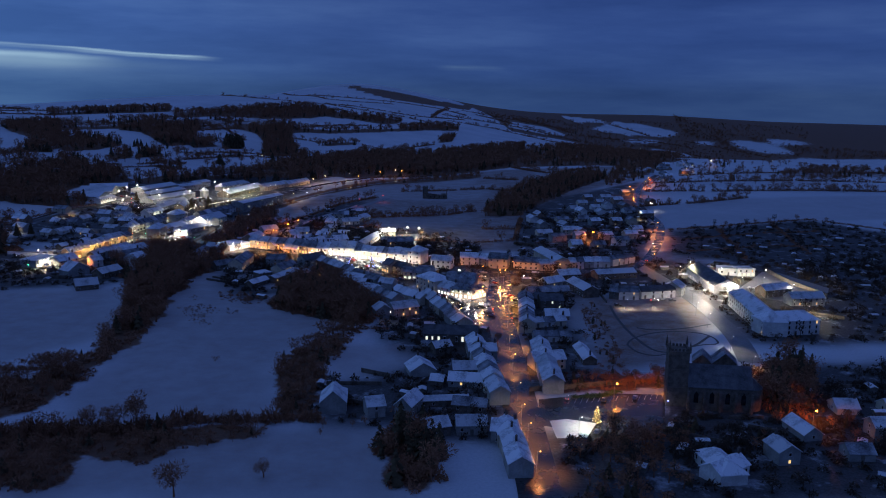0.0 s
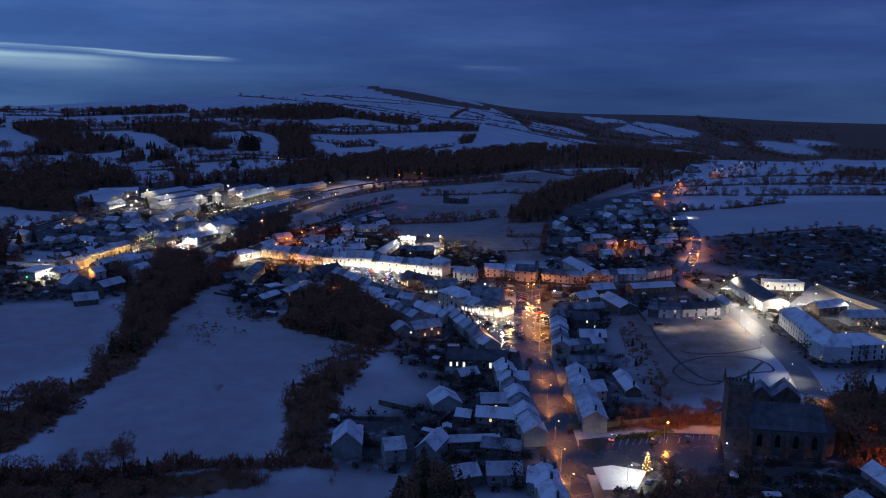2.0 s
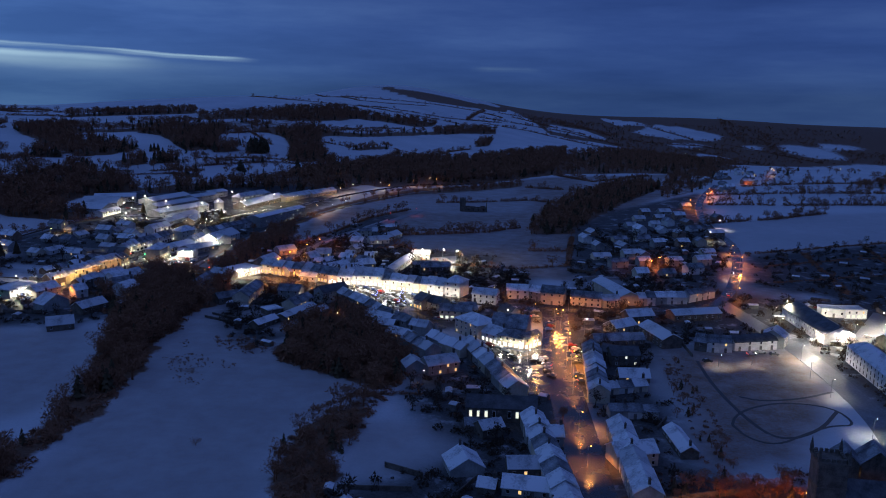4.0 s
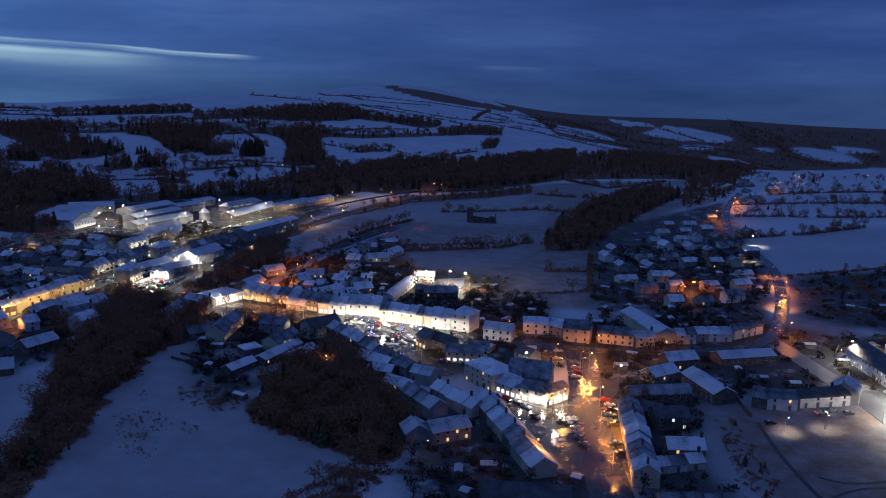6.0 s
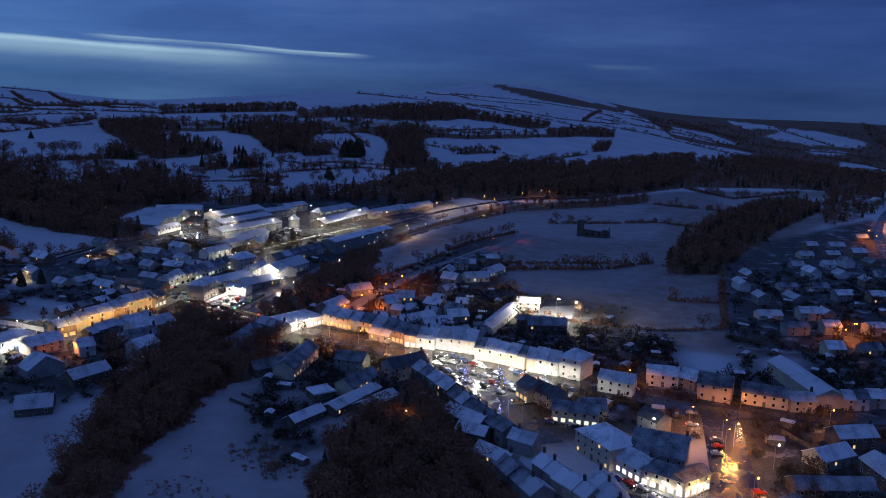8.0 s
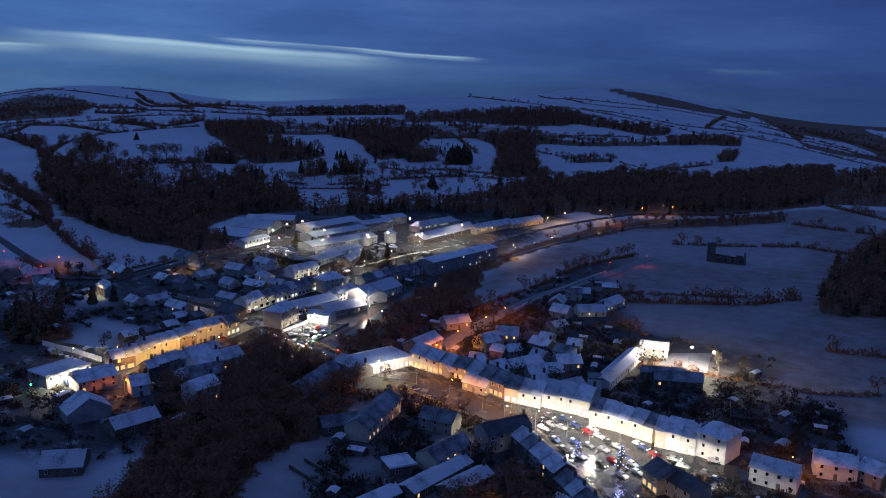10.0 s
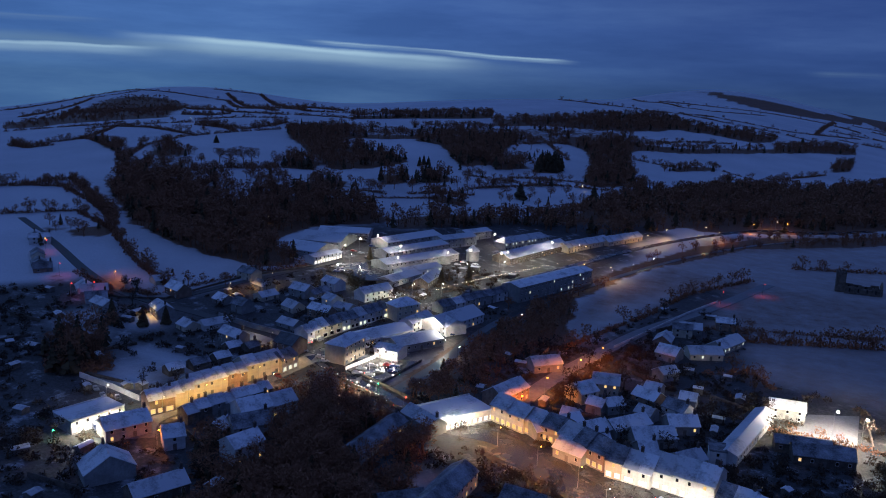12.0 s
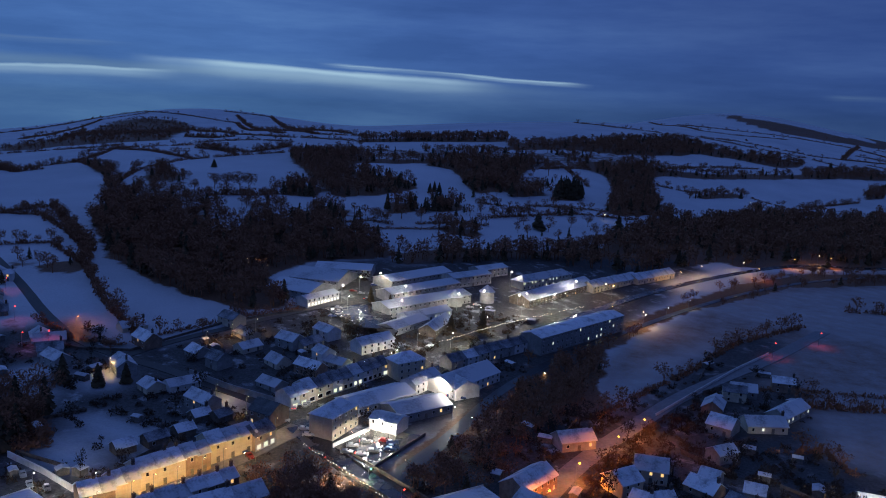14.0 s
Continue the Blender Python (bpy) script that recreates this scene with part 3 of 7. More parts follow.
def building(ax, ay, bx, by, depth, eave=5.2, wall="render_white", roof="snow_roof", pitch=0.62, style="gable", lit=0.08, name="house", floors=0, shop="", chimneys=1, label="", lit_mat="lit_warm", gap=3.0, group="", tall=1.3, sides=False):
    """A building on the front line a-b, reaching depth to the left of it. Parts: wall, roof, chimney, door, each window."""
    L = math.hypot(bx - ax, by - ay)
    ang = math.atan2(by - ay, bx - ax)
    if depth < 0:
        ax, ay, ang, depth = bx, by, ang + math.pi, -depth
    if style == "front":
        # gable towards the front: turn the plan by a quarter
        ax, ay, ang, L, depth, style = ax + L * math.cos(ang), ay + L * math.sin(ang), ang + math.pi / 2, depth, L, "gable"
        turned = True
    else:
        turned = False
    mx, my = ax + (L * math.cos(ang) - depth * math.sin(ang)) / 2, ay + (L * math.sin(ang) + depth * math.cos(ang)) / 2
    for u in np.arange(-L / 2 + depth / 2, L / 2, depth) if L > depth else [0.0]:
        TAKEN.append((mx + u * math.cos(ang), my + u * math.sin(ang), depth * 0.62))
    PLOTS.append((ax, ay, math.cos(ang), math.sin(ang), L, depth))
    z = min(land(ax, ay), land(ax + L * math.cos(ang), ay + L * math.sin(ang))) - 0.05
    words = label or f"{WALL_WORDS.get(wall, wall)} building under {ROOF_WORDS.get(roof, 'a flat roof')}"
    t = thing(name, words, name.replace("_", " "), ax, ay, z, ang, group)
    rv, rf, rise = roof_parts(L, depth, eave, pitch, style)
    wv, wf = box(L / 2, depth / 2, eave / 2 - 0.5, L, depth, eave + 1.0)
    if style == "gable":
        o = len(wv)
        wv = wv + [(0, 0, eave), (0, depth, eave), (0, depth / 2, eave + rise - 0.1), (L, 0, eave), (L, depth, eave), (L, depth / 2, eave + rise - 0.1)]
        wf = wf + [(o, o + 2, o + 1), (o + 3, o + 4, o + 5)]
    part("wall", mesh_from("wall", wv, wf, M[wall]), t)
    part("roof", mesh_from("roof", rv, rf, M[roof]), t)
    rnd = random.Random(int(abs(ax) * 31 + abs(ay) * 17))
    if style == "gable" and chimneys and (chimneys > 1 or rnd.random() < 0.6):
        for cx in ([0.6, L - 0.6] if chimneys > 1 else [L - 0.6]):
            stack = part("chimney", chimney_mesh(), t, m=Matrix.Translation((cx, depth / 2, eave + rise)))
            part("chimney_pot", shared("pot", lambda: mesh_from("chimney_pot", *rod((0, 0, 1.5), (0, 0, 2.1), 0.16, 0.12, 7), M["brick"])), stack, "clay chimney pot")
    floors = floors or max(1, round(eave / 2.9))
    walls = [(L, 0, 0, 0.0)]
    if sides:
        walls += [(depth, 0, depth, -math.pi / 2), (depth, L, 0, math.pi / 2)]
    for length, ox, oy, turn in walls:
        k = int((length - 1.0) / gap)
        if k < 1:
            continue
        base = Matrix.Translation((ox, oy, 0)) @ Matrix.Rotation(turn, 4, "Z")
        for fl in range(floors):
            zc = eave * (fl + 0.55) / floors
            for i in range(k):
                u = length * (i + 0.5) / k
                if fl == 0 and turn == 0 and not shop and i == k // 2:
                    part("door", door_mesh(), t, m=base @ Matrix.Translation((u, -0.05, 1.05)))
                    continue
                if fl == 0 and shop and turn == 0:
                    continue
                on = rnd.random() < lit
                w = 1.0 if tall < 2 else 1.2
                part("window", pane_mesh(lit_mat if on else "glass"), t, m=base @ Matrix.Translation((u, -0.06, zc)) @ Matrix.Diagonal((w, 1, tall, 1)))
    if shop:
        n = max(1, int(L / 2.3))
        for i in range(n):
            u = L * (i + 0.5) / n
            part("shopfront", pane_mesh(shop), t, "brightly lit shop window", Matrix.Translation((u, -0.06, 1.5)) @ Matrix.Diagonal((L / n * 0.68, 1, 1.75, 1)))
    return t


def terrace(ax, ay, bx, by, depth, n, eave=5.2, walls=("render_white", "render_cream", "render_grey"), roofs=("snow_roof", "snow_roof", "thin_roof"), lit=0.08, shops=(), group="houses in a terrace", seed=1, **kw):
    """n houses side by side on the front line a-b, each a thing of its own, with uneven eaves."""
    rnd = random.Random(seed)
    cuts = [0.0]
    for i in range(n):
        cuts.append(cuts[-1] + rnd.uniform(0.8, 1.2))
    for i in range(n):
        u, w = cuts[i] / cuts[-1], cuts[i + 1] / cuts[-1]
        e = eave * rnd.uniform(0.92, 1.1)
        building(ax + (bx - ax) * u, ay + (by - ay) * u, ax + (bx - ax) * w, ay + (by - ay) * w, depth * rnd.uniform(0.95, 1.05), e, rnd.choice(walls), rnd.choice(roofs), lit=lit, shop=rnd.choice(shops) if shops else "", group=group, **kw)


def estate(poly, ang, gap_x=15.0, gap_y=19.0, eave=4.6, lit=0.06, group="houses of the estate", seed=3):
    """Detached and semi-detached houses in loose rows."""
    rnd = random.Random(seed)
    cx, cy = sum(p[0] for p in poly) / len(poly), sum(p[1] for p in poly) / len(poly)
    c, s = math.cos(ang), math.sin(ang)
    for i in range(-14, 15):
        for j in range(-14, 15):
            u, w = i * gap_x + rnd.uniform(-2, 2), j * gap_y + rnd.uniform(-3, 3)
            x, y = cx + u * c - w * s, cy + u * s + w * c
            if not inside(poly, np.array([x]), np.array([y]))[0] or rnd.random() < 0.12:
                continue
            a = ang + rnd.choice((0, 0, 0, math.pi / 2)) + rnd.uniform(-0.1, 0.1)
            if any((x - p) ** 2 + (y - q) ** 2 < (r + 5) ** 2 for p, q, r in TAKEN):
                continue
            L, d = rnd.uniform(8, 13), rnd.uniform(6.5, 8)
            e = rnd.choice((2.6, 2.8, eave))
            building(x, y, x + L * math.cos(a), y + L * math.sin(a), d, e, rnd.choice(("render_white", "render_cream", "render_grey", "brick")), rnd.choice(("snow_roof", "snow_roof", "thin_roof")), pitch=rnd.uniform(0.55, 0.75), lit=lit, group=group, gap=3.8, sides=y < 520)


def stone_wall(pts, height=1.6, thick=0.4, mat="stone", label="long stone boundary wall capped with snow", lift=0.0, name="boundary_wall"):
    vs, fs = [], []
    rows = along(pts, 6.0)
    for x, y, a in rows:
        nx, ny, z = -math.sin(a) * thick / 2, math.cos(a) * thick / 2, land(x, y) + lift
        vs += [(x + nx, y + ny, z - 0.3), (x + nx, y + ny, z + height), (x, y, z + height + 0.1), (x - nx, y - ny, z + height), (x - nx, y - ny, z - 0.3)]
    n = len(rows)
    for i in range(n - 1):
        fs += [(5 * i + k, 5 * i + k + 1, 5 * i + k + 6, 5 * i + k + 5) for k in range(4)]
    fs += [(0, 1, 2, 3, 4), tuple(5 * n - 5 + k for k in (4, 3, 2, 1, 0))]
    return tagged(new(name, mesh_from(name, vs, fs, M[mat])), label, "wall")


# ---- lamps, cars ----
LIGHT_RGB = {"lamp_orange": (1.0, 0.27, 0.03), "lamp_amber": (1.0, 0.35, 0.065), "lamp_white": (1.0, 0.92, 0.74), "lamp_warm": (1.0, 0.58, 0.18), "lamp_red": (1.0, 0.1, 0.06), "shop": (1.0, 0.94, 0.85), "lamp_blue": (0.4, 0.45, 1.0), "lamp_green": (0.1, 1.0, 0.4)}


def bulb_light(x, y, z, mat, watts, radius=0.4, wide=False, cone=132):
    d = bpy.data.lights.new("lamp_light", "SPOT")
    d.spot_size, d.spot_blend = radians(178 if wide else cone), 0.15 if wide else 0.6
    d.energy, d.color, d.shadow_soft_size = 1.5 * watts, LIGHT_RGB[mat], radius
    ob = new("lamp_light", d)
    ob.location = (x, y, z)
    return ob


def clear_of_walls(x, y, room=1.4):
    """Moves a spot that lies inside a building out through its nearest wall."""
    for _ in range(3):
        for ax, ay, c, s, L, d in PLOTS:
            u, w = (x - ax) * c + (y - ay) * s, -(x - ax) * s + (y - ay) * c
            if -room < u < L + room and -room < w < d + room:
                way = min((u + room, "a"), (L + room - u, "b"), (w + room, "c"), (d + room - w, "d"))[1]
                u, w = {"a": (-room, w), "b": (L + room, w), "c": (u, -room), "d": (u, d + room)}[way]
                x, y = ax + u * c - w * s, ay + u * s + w * c
    return x, y


def street_lamp(x, y, h=8.0, mat="lamp_orange", watts=900.0, size=1.0, ang=0.0, group="street lamps", wide=False):
    x, y = clear_of_walls(x, y)
    z = land(x, y)
    t = thing("street_lamp", {"lamp_orange": "tall street lamp glowing sodium orange beside the road", "lamp_amber": "tall street lamp glowing amber over the wet road", "lamp_white": "tall lamp post with a bright white head", "lamp_warm": "tall street lamp glowing warm yellow", "lamp_red": "post with a deep red light beside the road"}.get(mat, "lamp post with a coloured light"), "street lamp", x, y, z, ang, group)
    part("pole", shared(("pole", h), lambda: mesh_from("pole", *joined([rod((0, 0, -0.2), (0, 0, h), 0.10, 0.06, 6), rod((0, 0, h), (0.9, 0, h + 0.25), 0.05, 0.04, 5)]), M["metal"])), t)
    part("lamp_head", shared(("head", mat, size), lambda: lamp_head(mat, size)), t, m=Matrix.Translation((0.9, 0, h + 0.2)))
    if watts:
        c, s = math.cos(ang), math.sin(ang)
        bulb_light(x + 0.9 * c, y + 0.9 * s, z + h - 0.25 - 0.3 * size, mat, watts, wide=wide)
    return t


def lamp_head(mat, size):
    bm = bmesh.new()
    bmesh.ops.create_icosphere(bm, subdivisions=2, radius=0.36 * size)
    me = bpy.data.meshes.new("lamp_head")
    bm.to_mesh(me)
    bm.free()
    me.materials.append(M[mat])
    return me


def car_body_mesh(paint):
    """A hatchback's shell: bonnet, cabin and tail from one side profile, narrowed at the roof."""
    prof = [(-2.05, 0.35), (-2.1, 0.75), (-1.9, 1.0), (-1.35, 1.42), (-0.1, 1.45), (0.65, 0.98), (1.75, 0.82), (2.05, 0.6), (2.05, 0.35)]
    n = len(prof)
    vs = []
    for x, z in prof:
        w = 0.86 if z < 1.05 else 0.66
        vs += [(x, -w, z), (x, w, z)]
    fs = [(2 * i, 2 * i + 1, 2 * i + 3, 2 * i + 2) for i in range(n - 1)] + [(2 * n - 2, 2 * n - 1, 1, 0)]
    fs += [tuple(2 * i for i in range(n)), tuple(2 * i + 1 for i in range(n - 1, -1, -1))]
    return mesh_from("body", vs, fs, [paint])


def make_car(i, x, y, ang, lights=False, snowy=True):
    names = ["silver", "black", "white", "red", "dark blue", "grey"]
    paint = PAINTS[i % 6]
    t = thing("car", f"{names[i % 6]} car parked on the wet road" if not lights else f"{names[i % 6]} car standing with its lights on", "car", x, y, land(x, y) + 0.13, ang, "parked cars")
    part("body", shared(("car", i % 6), lambda: car_body_mesh(paint)), t)
    part("windscreen", shared("screen", lambda: mesh_from("windscreen", *joined([box(0.33, 0, 1.24, 0.75, 1.25, 0.05), box(-1.6, 0, 1.25, 0.5, 1.2, 0.05)]), M["glass"])), t, "dark glass")
    wheel = shared("wheel", lambda: mesh_from("wheel", *rod((0, -0.1, 0), (0, 0.1, 0), 0.32, 0.32, 10), M["tyre"]))
    for sx in (-1.3, 1.3):
        for sy in (-0.82, 0.82):
            w = part("wheel", wheel, t, m=Matrix.Translation((sx, sy, 0.32)))
            part("rim", shared("rim", lambda: mesh_from("rim", *rod((0, -0.115, 0), (0, 0.115, 0), 0.19, 0.19, 8), M["metal"])), w, "metal wheel rim")
    if snowy and i % 3:
        part("snow_cover", shared("carsnow", lambda: mesh_from("snow_cover", *box(-0.7, 0, 1.47, 1.15, 1.2, 0.07), M["shed_roof"])), t, "thin layer of snow on the roof")
    for sy in (-0.6, 0.6):
        part("headlight", shared(("headlight", lights), lambda: mesh_from("headlight", *box(0, 0, 0, 0.08, 0.32, 0.2), M["lamp_white" if lights else "metal"])), t, m=Matrix.Translation((2.06, sy, 0.66)))
        part("tail_light", shared(("tail", lights), lambda: mesh_from("tail_light", *box(0, 0, 0, 0.08, 0.3, 0.2), M["lamp_red" if lights else "brick"])), t, m=Matrix.Translation((-2.1, sy, 0.8)))
    return t


def free_at(x, y, r):
    return all((x - p) ** 2 + (y - q) ** 2 > (r + s) ** 2 for p, q, s in TAKEN)


def garden_shed(x, y, a, rnd):
    w, d, h = rnd.uniform(2.5, 5.5), rnd.uniform(2.2, 3.6), rnd.uniform(2.0, 2.6)
    t = thing("shed", "small garden shed with a snowy felt roof", "shed", x, y, land(x, y), a, "garden sheds")
    rv, rf, rise = roof_parts(w, d, h, 0.35, "gable", 0.15)
    part("wall", mesh_from("wall", *box(w / 2, d / 2, h / 2 - 0.1, w, d, h + 0.2), M["timber"]), t)
    part("roof", mesh_from("roof", rv, rf, M["snow_roof"]), t)
    TAKEN.append((x + w / 2 * math.cos(a), y + w / 2 * math.sin(a), w * 0.6))


def clutter(polys, lawns, seed, sheds=150, walls=90):
    """What fills the plots behind the houses: shrubs, sheds and dividing walls."""
    rnd = random.Random(seed)
    shrubs, firs = [], []
    for poly in polys:
        for x, y in scattered(poly, 6.5, 420, 0.8):
            if free_at(x, y, 1.2) and y < 760 and not any(inside(q, np.array([x]), np.array([y]))[0] for q in lawns):
                h = RNG.uniform(0.8, 2.6)
                shrubs.append((x, y, h, h * RNG.uniform(0.7, 1.2)))
                if RNG.random() < 0.10:
                    firs.append((x, y, RNG.uniform(0.35, 0.85), RNG.uniform(0.4, 0.8)))
    planted("garden_shrubs", "leafless shrubs and hedges in back gardens, coloured darker against lamplight", "shrubs", shrubs, BUSH, M["garden"])
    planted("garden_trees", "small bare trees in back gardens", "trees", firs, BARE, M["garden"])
    spots = [s for s in shrubs]
    rnd.shuffle(spots)
    n = m = 0
    for x, y, _, _ in spots:
        a = rnd.choice((0.05, 1.6, -0.45, 1.1))
        if n < sheds and free_at(x, y, 3.4):
            garden_shed(x, y, a, rnd)
            n += 1
        elif m < walls:
            d = rnd.uniform(5, 11)
            q = [(x - d * math.cos(a), y - d * math.sin(a)), (x + d * math.cos(a), y + d * math.sin(a))]
            if all(free_at(q[0][0] + (q[1][0] - q[0][0]) * k / 6, q[0][1] + (q[1][1] - q[0][1]) * k / 6, 0.3) for k in range(7)):
                stone_wall(q, rnd.uniform(1.0, 1.9), 0.3, "stone", "garden wall between two plots", name="garden_wall")
                m += 1


def light_string(pts, h, mats, gap=2.5, label="string of small festive bulbs along the street"):
    t = thing("light_string", label, "string lights", pts[0][0], pts[0][1], land(*pts[0]), 0.0, "festive string lights")
    rows = along(pts, gap)
    x0, y0 = pts[0]
    cv = [(x - x0 + a, y - y0 + c, h + e) for x, y, _ in rows for a, c, e in ((0.03, 0, 0), (-0.03, 0, 0), (0, 0, 0.05))]
    cf = [(3 * i + k, 3 * i + (k + 1) % 3, 3 * i + 3 + (k + 1) % 3, 3 * i + 3 + k) for i in range(len(rows) - 1) for k in range(3)]
    part("cord", mesh_from("cord", cv, cf, M["tyre"]), t)
    for i, (x, y, _) in enumerate(rows):
        part("bulb", shared(("bulb", mats[i % len(mats)]), lambda: lamp_head(mats[i % len(mats)], 0.26)), t, m=Matrix.Translation((x - x0, y - y0, h - 0.1 + 0.25 * math.sin(i * 1.3))))
    return t


def festive_tree(x, y, h, mat, watts, label):
    t = thing("christmas_tree", label, "christmas tree", x, y, land(x, y) + 0.1)
    v, f = conifer_tree(np.random.default_rng(5), h, h * 0.24, 120)
    part("crown", mesh_from("crown", v, f, M["needle"]), t)
    part("trunk", mesh_from("trunk", *rod((0, 0, -0.2), (0, 0, 1.2), 0.2, 0.16, 8), M["bark"]), t)
    bulb = shared(("tree_bulb", mat), lambda: lamp_head(mat, 0.3))
    for i in range(46):
        u = (i + 0.5) / 46
        r = h * 0.25 * (1 - u) + 0.1
        part("bulb", bulb, t, m=Matrix.Translation((r * math.cos(i * 2.4), r * math.sin(i * 2.4), h * (0.08 + 0.92 * u))))
    bulb_light(x, y, land(x, y) + h + 0.8, "lamp_blue" if mat == "lamp_blue" else "lamp_white", watts, wide=True)
    return t


def church(x, y, ang, L, W, tower):
    """A dark stone church: battlemented tower with pinnacles, nave, apse, buttresses and pointed windows."""
    t = thing("church", "dark stone church with a battlemented tower and steep slate roof", "church", x, y, land(x, y), ang)
    e, rise = 9.0, W * 0.55
    tw = 7.2
    part("tower", mesh_from("tower", *joined([box(-tw / 2, W / 2, tower / 2, tw, tw, tower), box(-tw / 2, W / 2, tower * 0.35, tw + 0.5, tw + 0.5, 0.4), box(-tw / 2, W / 2, tower * 0.68, tw + 0.4, tw + 0.4, 0.35), box(-tw / 2, W / 2, tower + 0.1, tw + 0.6, tw + 0.6, 0.5)]), M["stone"]), t, "square battlemented stone tower")
    for i in range(5):
        for sx, sy in ((i - 2, -2.5), (i - 2, 2.5), (-2.5, i - 2), (2.5, i - 2)):
            part("merlon", shared("merlon", lambda: mesh_from("merlon", *box(0, 0, 0.5, 0.75, 0.75, 1.1), M["stone"])), t, m=Matrix.Translation((-tw / 2 + sx * 1.28, W / 2 + sy * 1.28, tower + 0.3)))
    pin = shared("pinnacle", lambda: mesh_from("pinnacle", *joined([box(0, 0, 0.9, 0.8, 0.8, 1.8), rod((0, 0, 1.8), (0, 0, 4.2), 0.5, 0.03, 4)]), M["stone"]))
    for sx in (-1, 1):
        for sy in (-1, 1):
            part("pinnacle", pin, t, m=Matrix.Translation((-tw / 2 + sx * tw / 2, W / 2 + sy * tw / 2, tower + 0.3)))
    rv, rf, rise = roof_parts(L, W, e, 1.1, "gable", 0.3)
    wv, wf = box(L / 2, W / 2, e / 2, L, W, e)
    o = len(wv)
    part("nave_wall", mesh_from("nave_wall", wv + [(L, 0, e), (L, W, e), (L, W / 2, e + rise - 0.1)], wf + [(o, o + 1, o + 2)], M["stone"]), t)
    part("roof", mesh_from("roof", rv, rf, M["slate"]), t)
    n = 8
    ap = [(L + W * 0.42 * math.cos(-1.571 + 3.1416 * i / n), W / 2 + W * 0.42 * math.sin(-1.571 + 3.1416 * i / n)) for i in range(n + 1)]
    k = n + 1
    part("apse_wall", mesh_from("apse_wall", [(a, c, 0) for a, c in ap] + [(a, c, e - 1) for a, c in ap], [(i, i + 1, k + i + 1, k + i) for i in range(n)], M["stone"]), t)
    part("apse_roof", mesh_from("apse_roof", [(a * 1.0, c, e - 1) for a, c in ap] + [(L, W / 2, e + rise * 0.55)], [(i, i + 1, k) for i in range(n)], M["slate"]), t)
    bays = max(3, int(L / 5.5))
    for i in range(bays + 1):
        for yy in (-0.6, W + 0.6):
            part("buttress", shared("buttress", lambda: mesh_from("buttress", *joined([box(0, 0, 3.2, 0.9, 1.3, 6.4), box(0, 0, 6.6, 0.7, 0.9, 1.0)]), M["stone"])), t, m=Matrix.Translation((L * i / bays, yy, 0)))
    for i in range(bays):
        part("window", shared("lancet", lambda: mesh_from("lancet", [(-0.8, 0, -2.2), (0.8, 0, -2.2), (0.8, 0, 1.0), (0, 0, 2.2), (-0.8, 0, 1.0), (-0.8, 0.15, -2.2), (0.8, 0.15, -2.2), (0.8, 0.15, 1.0), (0, 0.15, 2.2), (-0.8, 0.15, 1.0)], [(0, 1, 2, 3, 4)] + [(j, (j + 1) % 5, (j + 1) % 5 + 5, j + 5) for j in range(5)], M["glass"])), t, "tall pointed window", Matrix.Translation((L * (i + 0.5) / bays, -0.06, 5.0)))
    for i in range(int(L / 5) + 2):
        TAKEN.append((x + 5 * i * math.cos(ang) - W / 2 * math.sin(ang), y + 5 * i * math.sin(ang) + W / 2 * math.cos(ang), W * 0.8))
    return t


def abbey(x, y, ang):
    """A roofless old church in a field: square tower, broken nave walls with lancets, and a gable."""
    t = thing("ruined_abbey", "dark roofless stone abbey with a square tower", "ruin", x, y, land(x, y), ang)
    tw, h = 5.4, 12.0
    part("tower", mesh_from("tower", *joined([box(0, 0, h / 2, tw, tw, h), box(0, 0, h * 0.55, tw + 0.5, tw + 0.5, 0.4), box(0, 0, h + 0.1, tw + 0.5, tw + 0.5, 0.4)]), M["stone"]), t)
    for i in range(4):
        for sx, sy in ((i - 1.5, -1.5), (i - 1.5, 1.5), (-1.5, i - 1.5), (1.5, i - 1.5)):
            part("merlon", shared("ruin_merlon", lambda: mesh_from("merlon", *box(0, 0, 0.4, 0.8, 0.8, 0.9), M["stone"])), t, m=Matrix.Translation((sx * 1.5, sy * 1.5, h + 0.3)))
    for side in (-1, 1):
        for i, top in enumerate((4.8, 4.4, 3.8, 5.0)):
            part("wall_bay", mesh_from("wall_bay", *joined([box(tw / 2 + 2.4 + 4.8 * i, side * 4.4, top / 2 - 0.2, 4.8, 0.9, top), box(tw / 2 + 4.8 * i, side * 5.0, 1.7, 0.9, 0.8, 3.4)]), M["stone"]), t)
            part("window", shared("ruin_lancet", lambda: mesh_from("window", *joined([box(0, 0, 0, 0.9, 1.0, 1.8), rod((0, -0.5, 0.9), (0, 0.5, 0.9), 0.45, 0.45, 8)]), M["glass"])), t, "empty pointed window", Matrix.Translation((tw / 2 + 2.4 + 4.8 * i, side * 4.4, 2.2)))
    gx = tw / 2 + 19.6
    part("gable_wall", mesh_from("gable_wall", [(gx + a, b, c) for a in (0, 0.9) for b, c in ((-4.8, -0.3), (4.8, -0.3), (4.8, 4.8), (0, 8.2), (-4.8, 4.8))], [(0, 1, 2, 3, 4), (9, 8, 7, 6, 5)] + [(i, (i + 1) % 5 + 0, (i + 1) % 5 + 5, i + 5) for i in range(5)], M["stone"]), t)
    for i in range(9):
        TAKEN.append((x + 4 * i * math.cos(ang), y + 4 * i * math.sin(ang), 6.5))
    return t


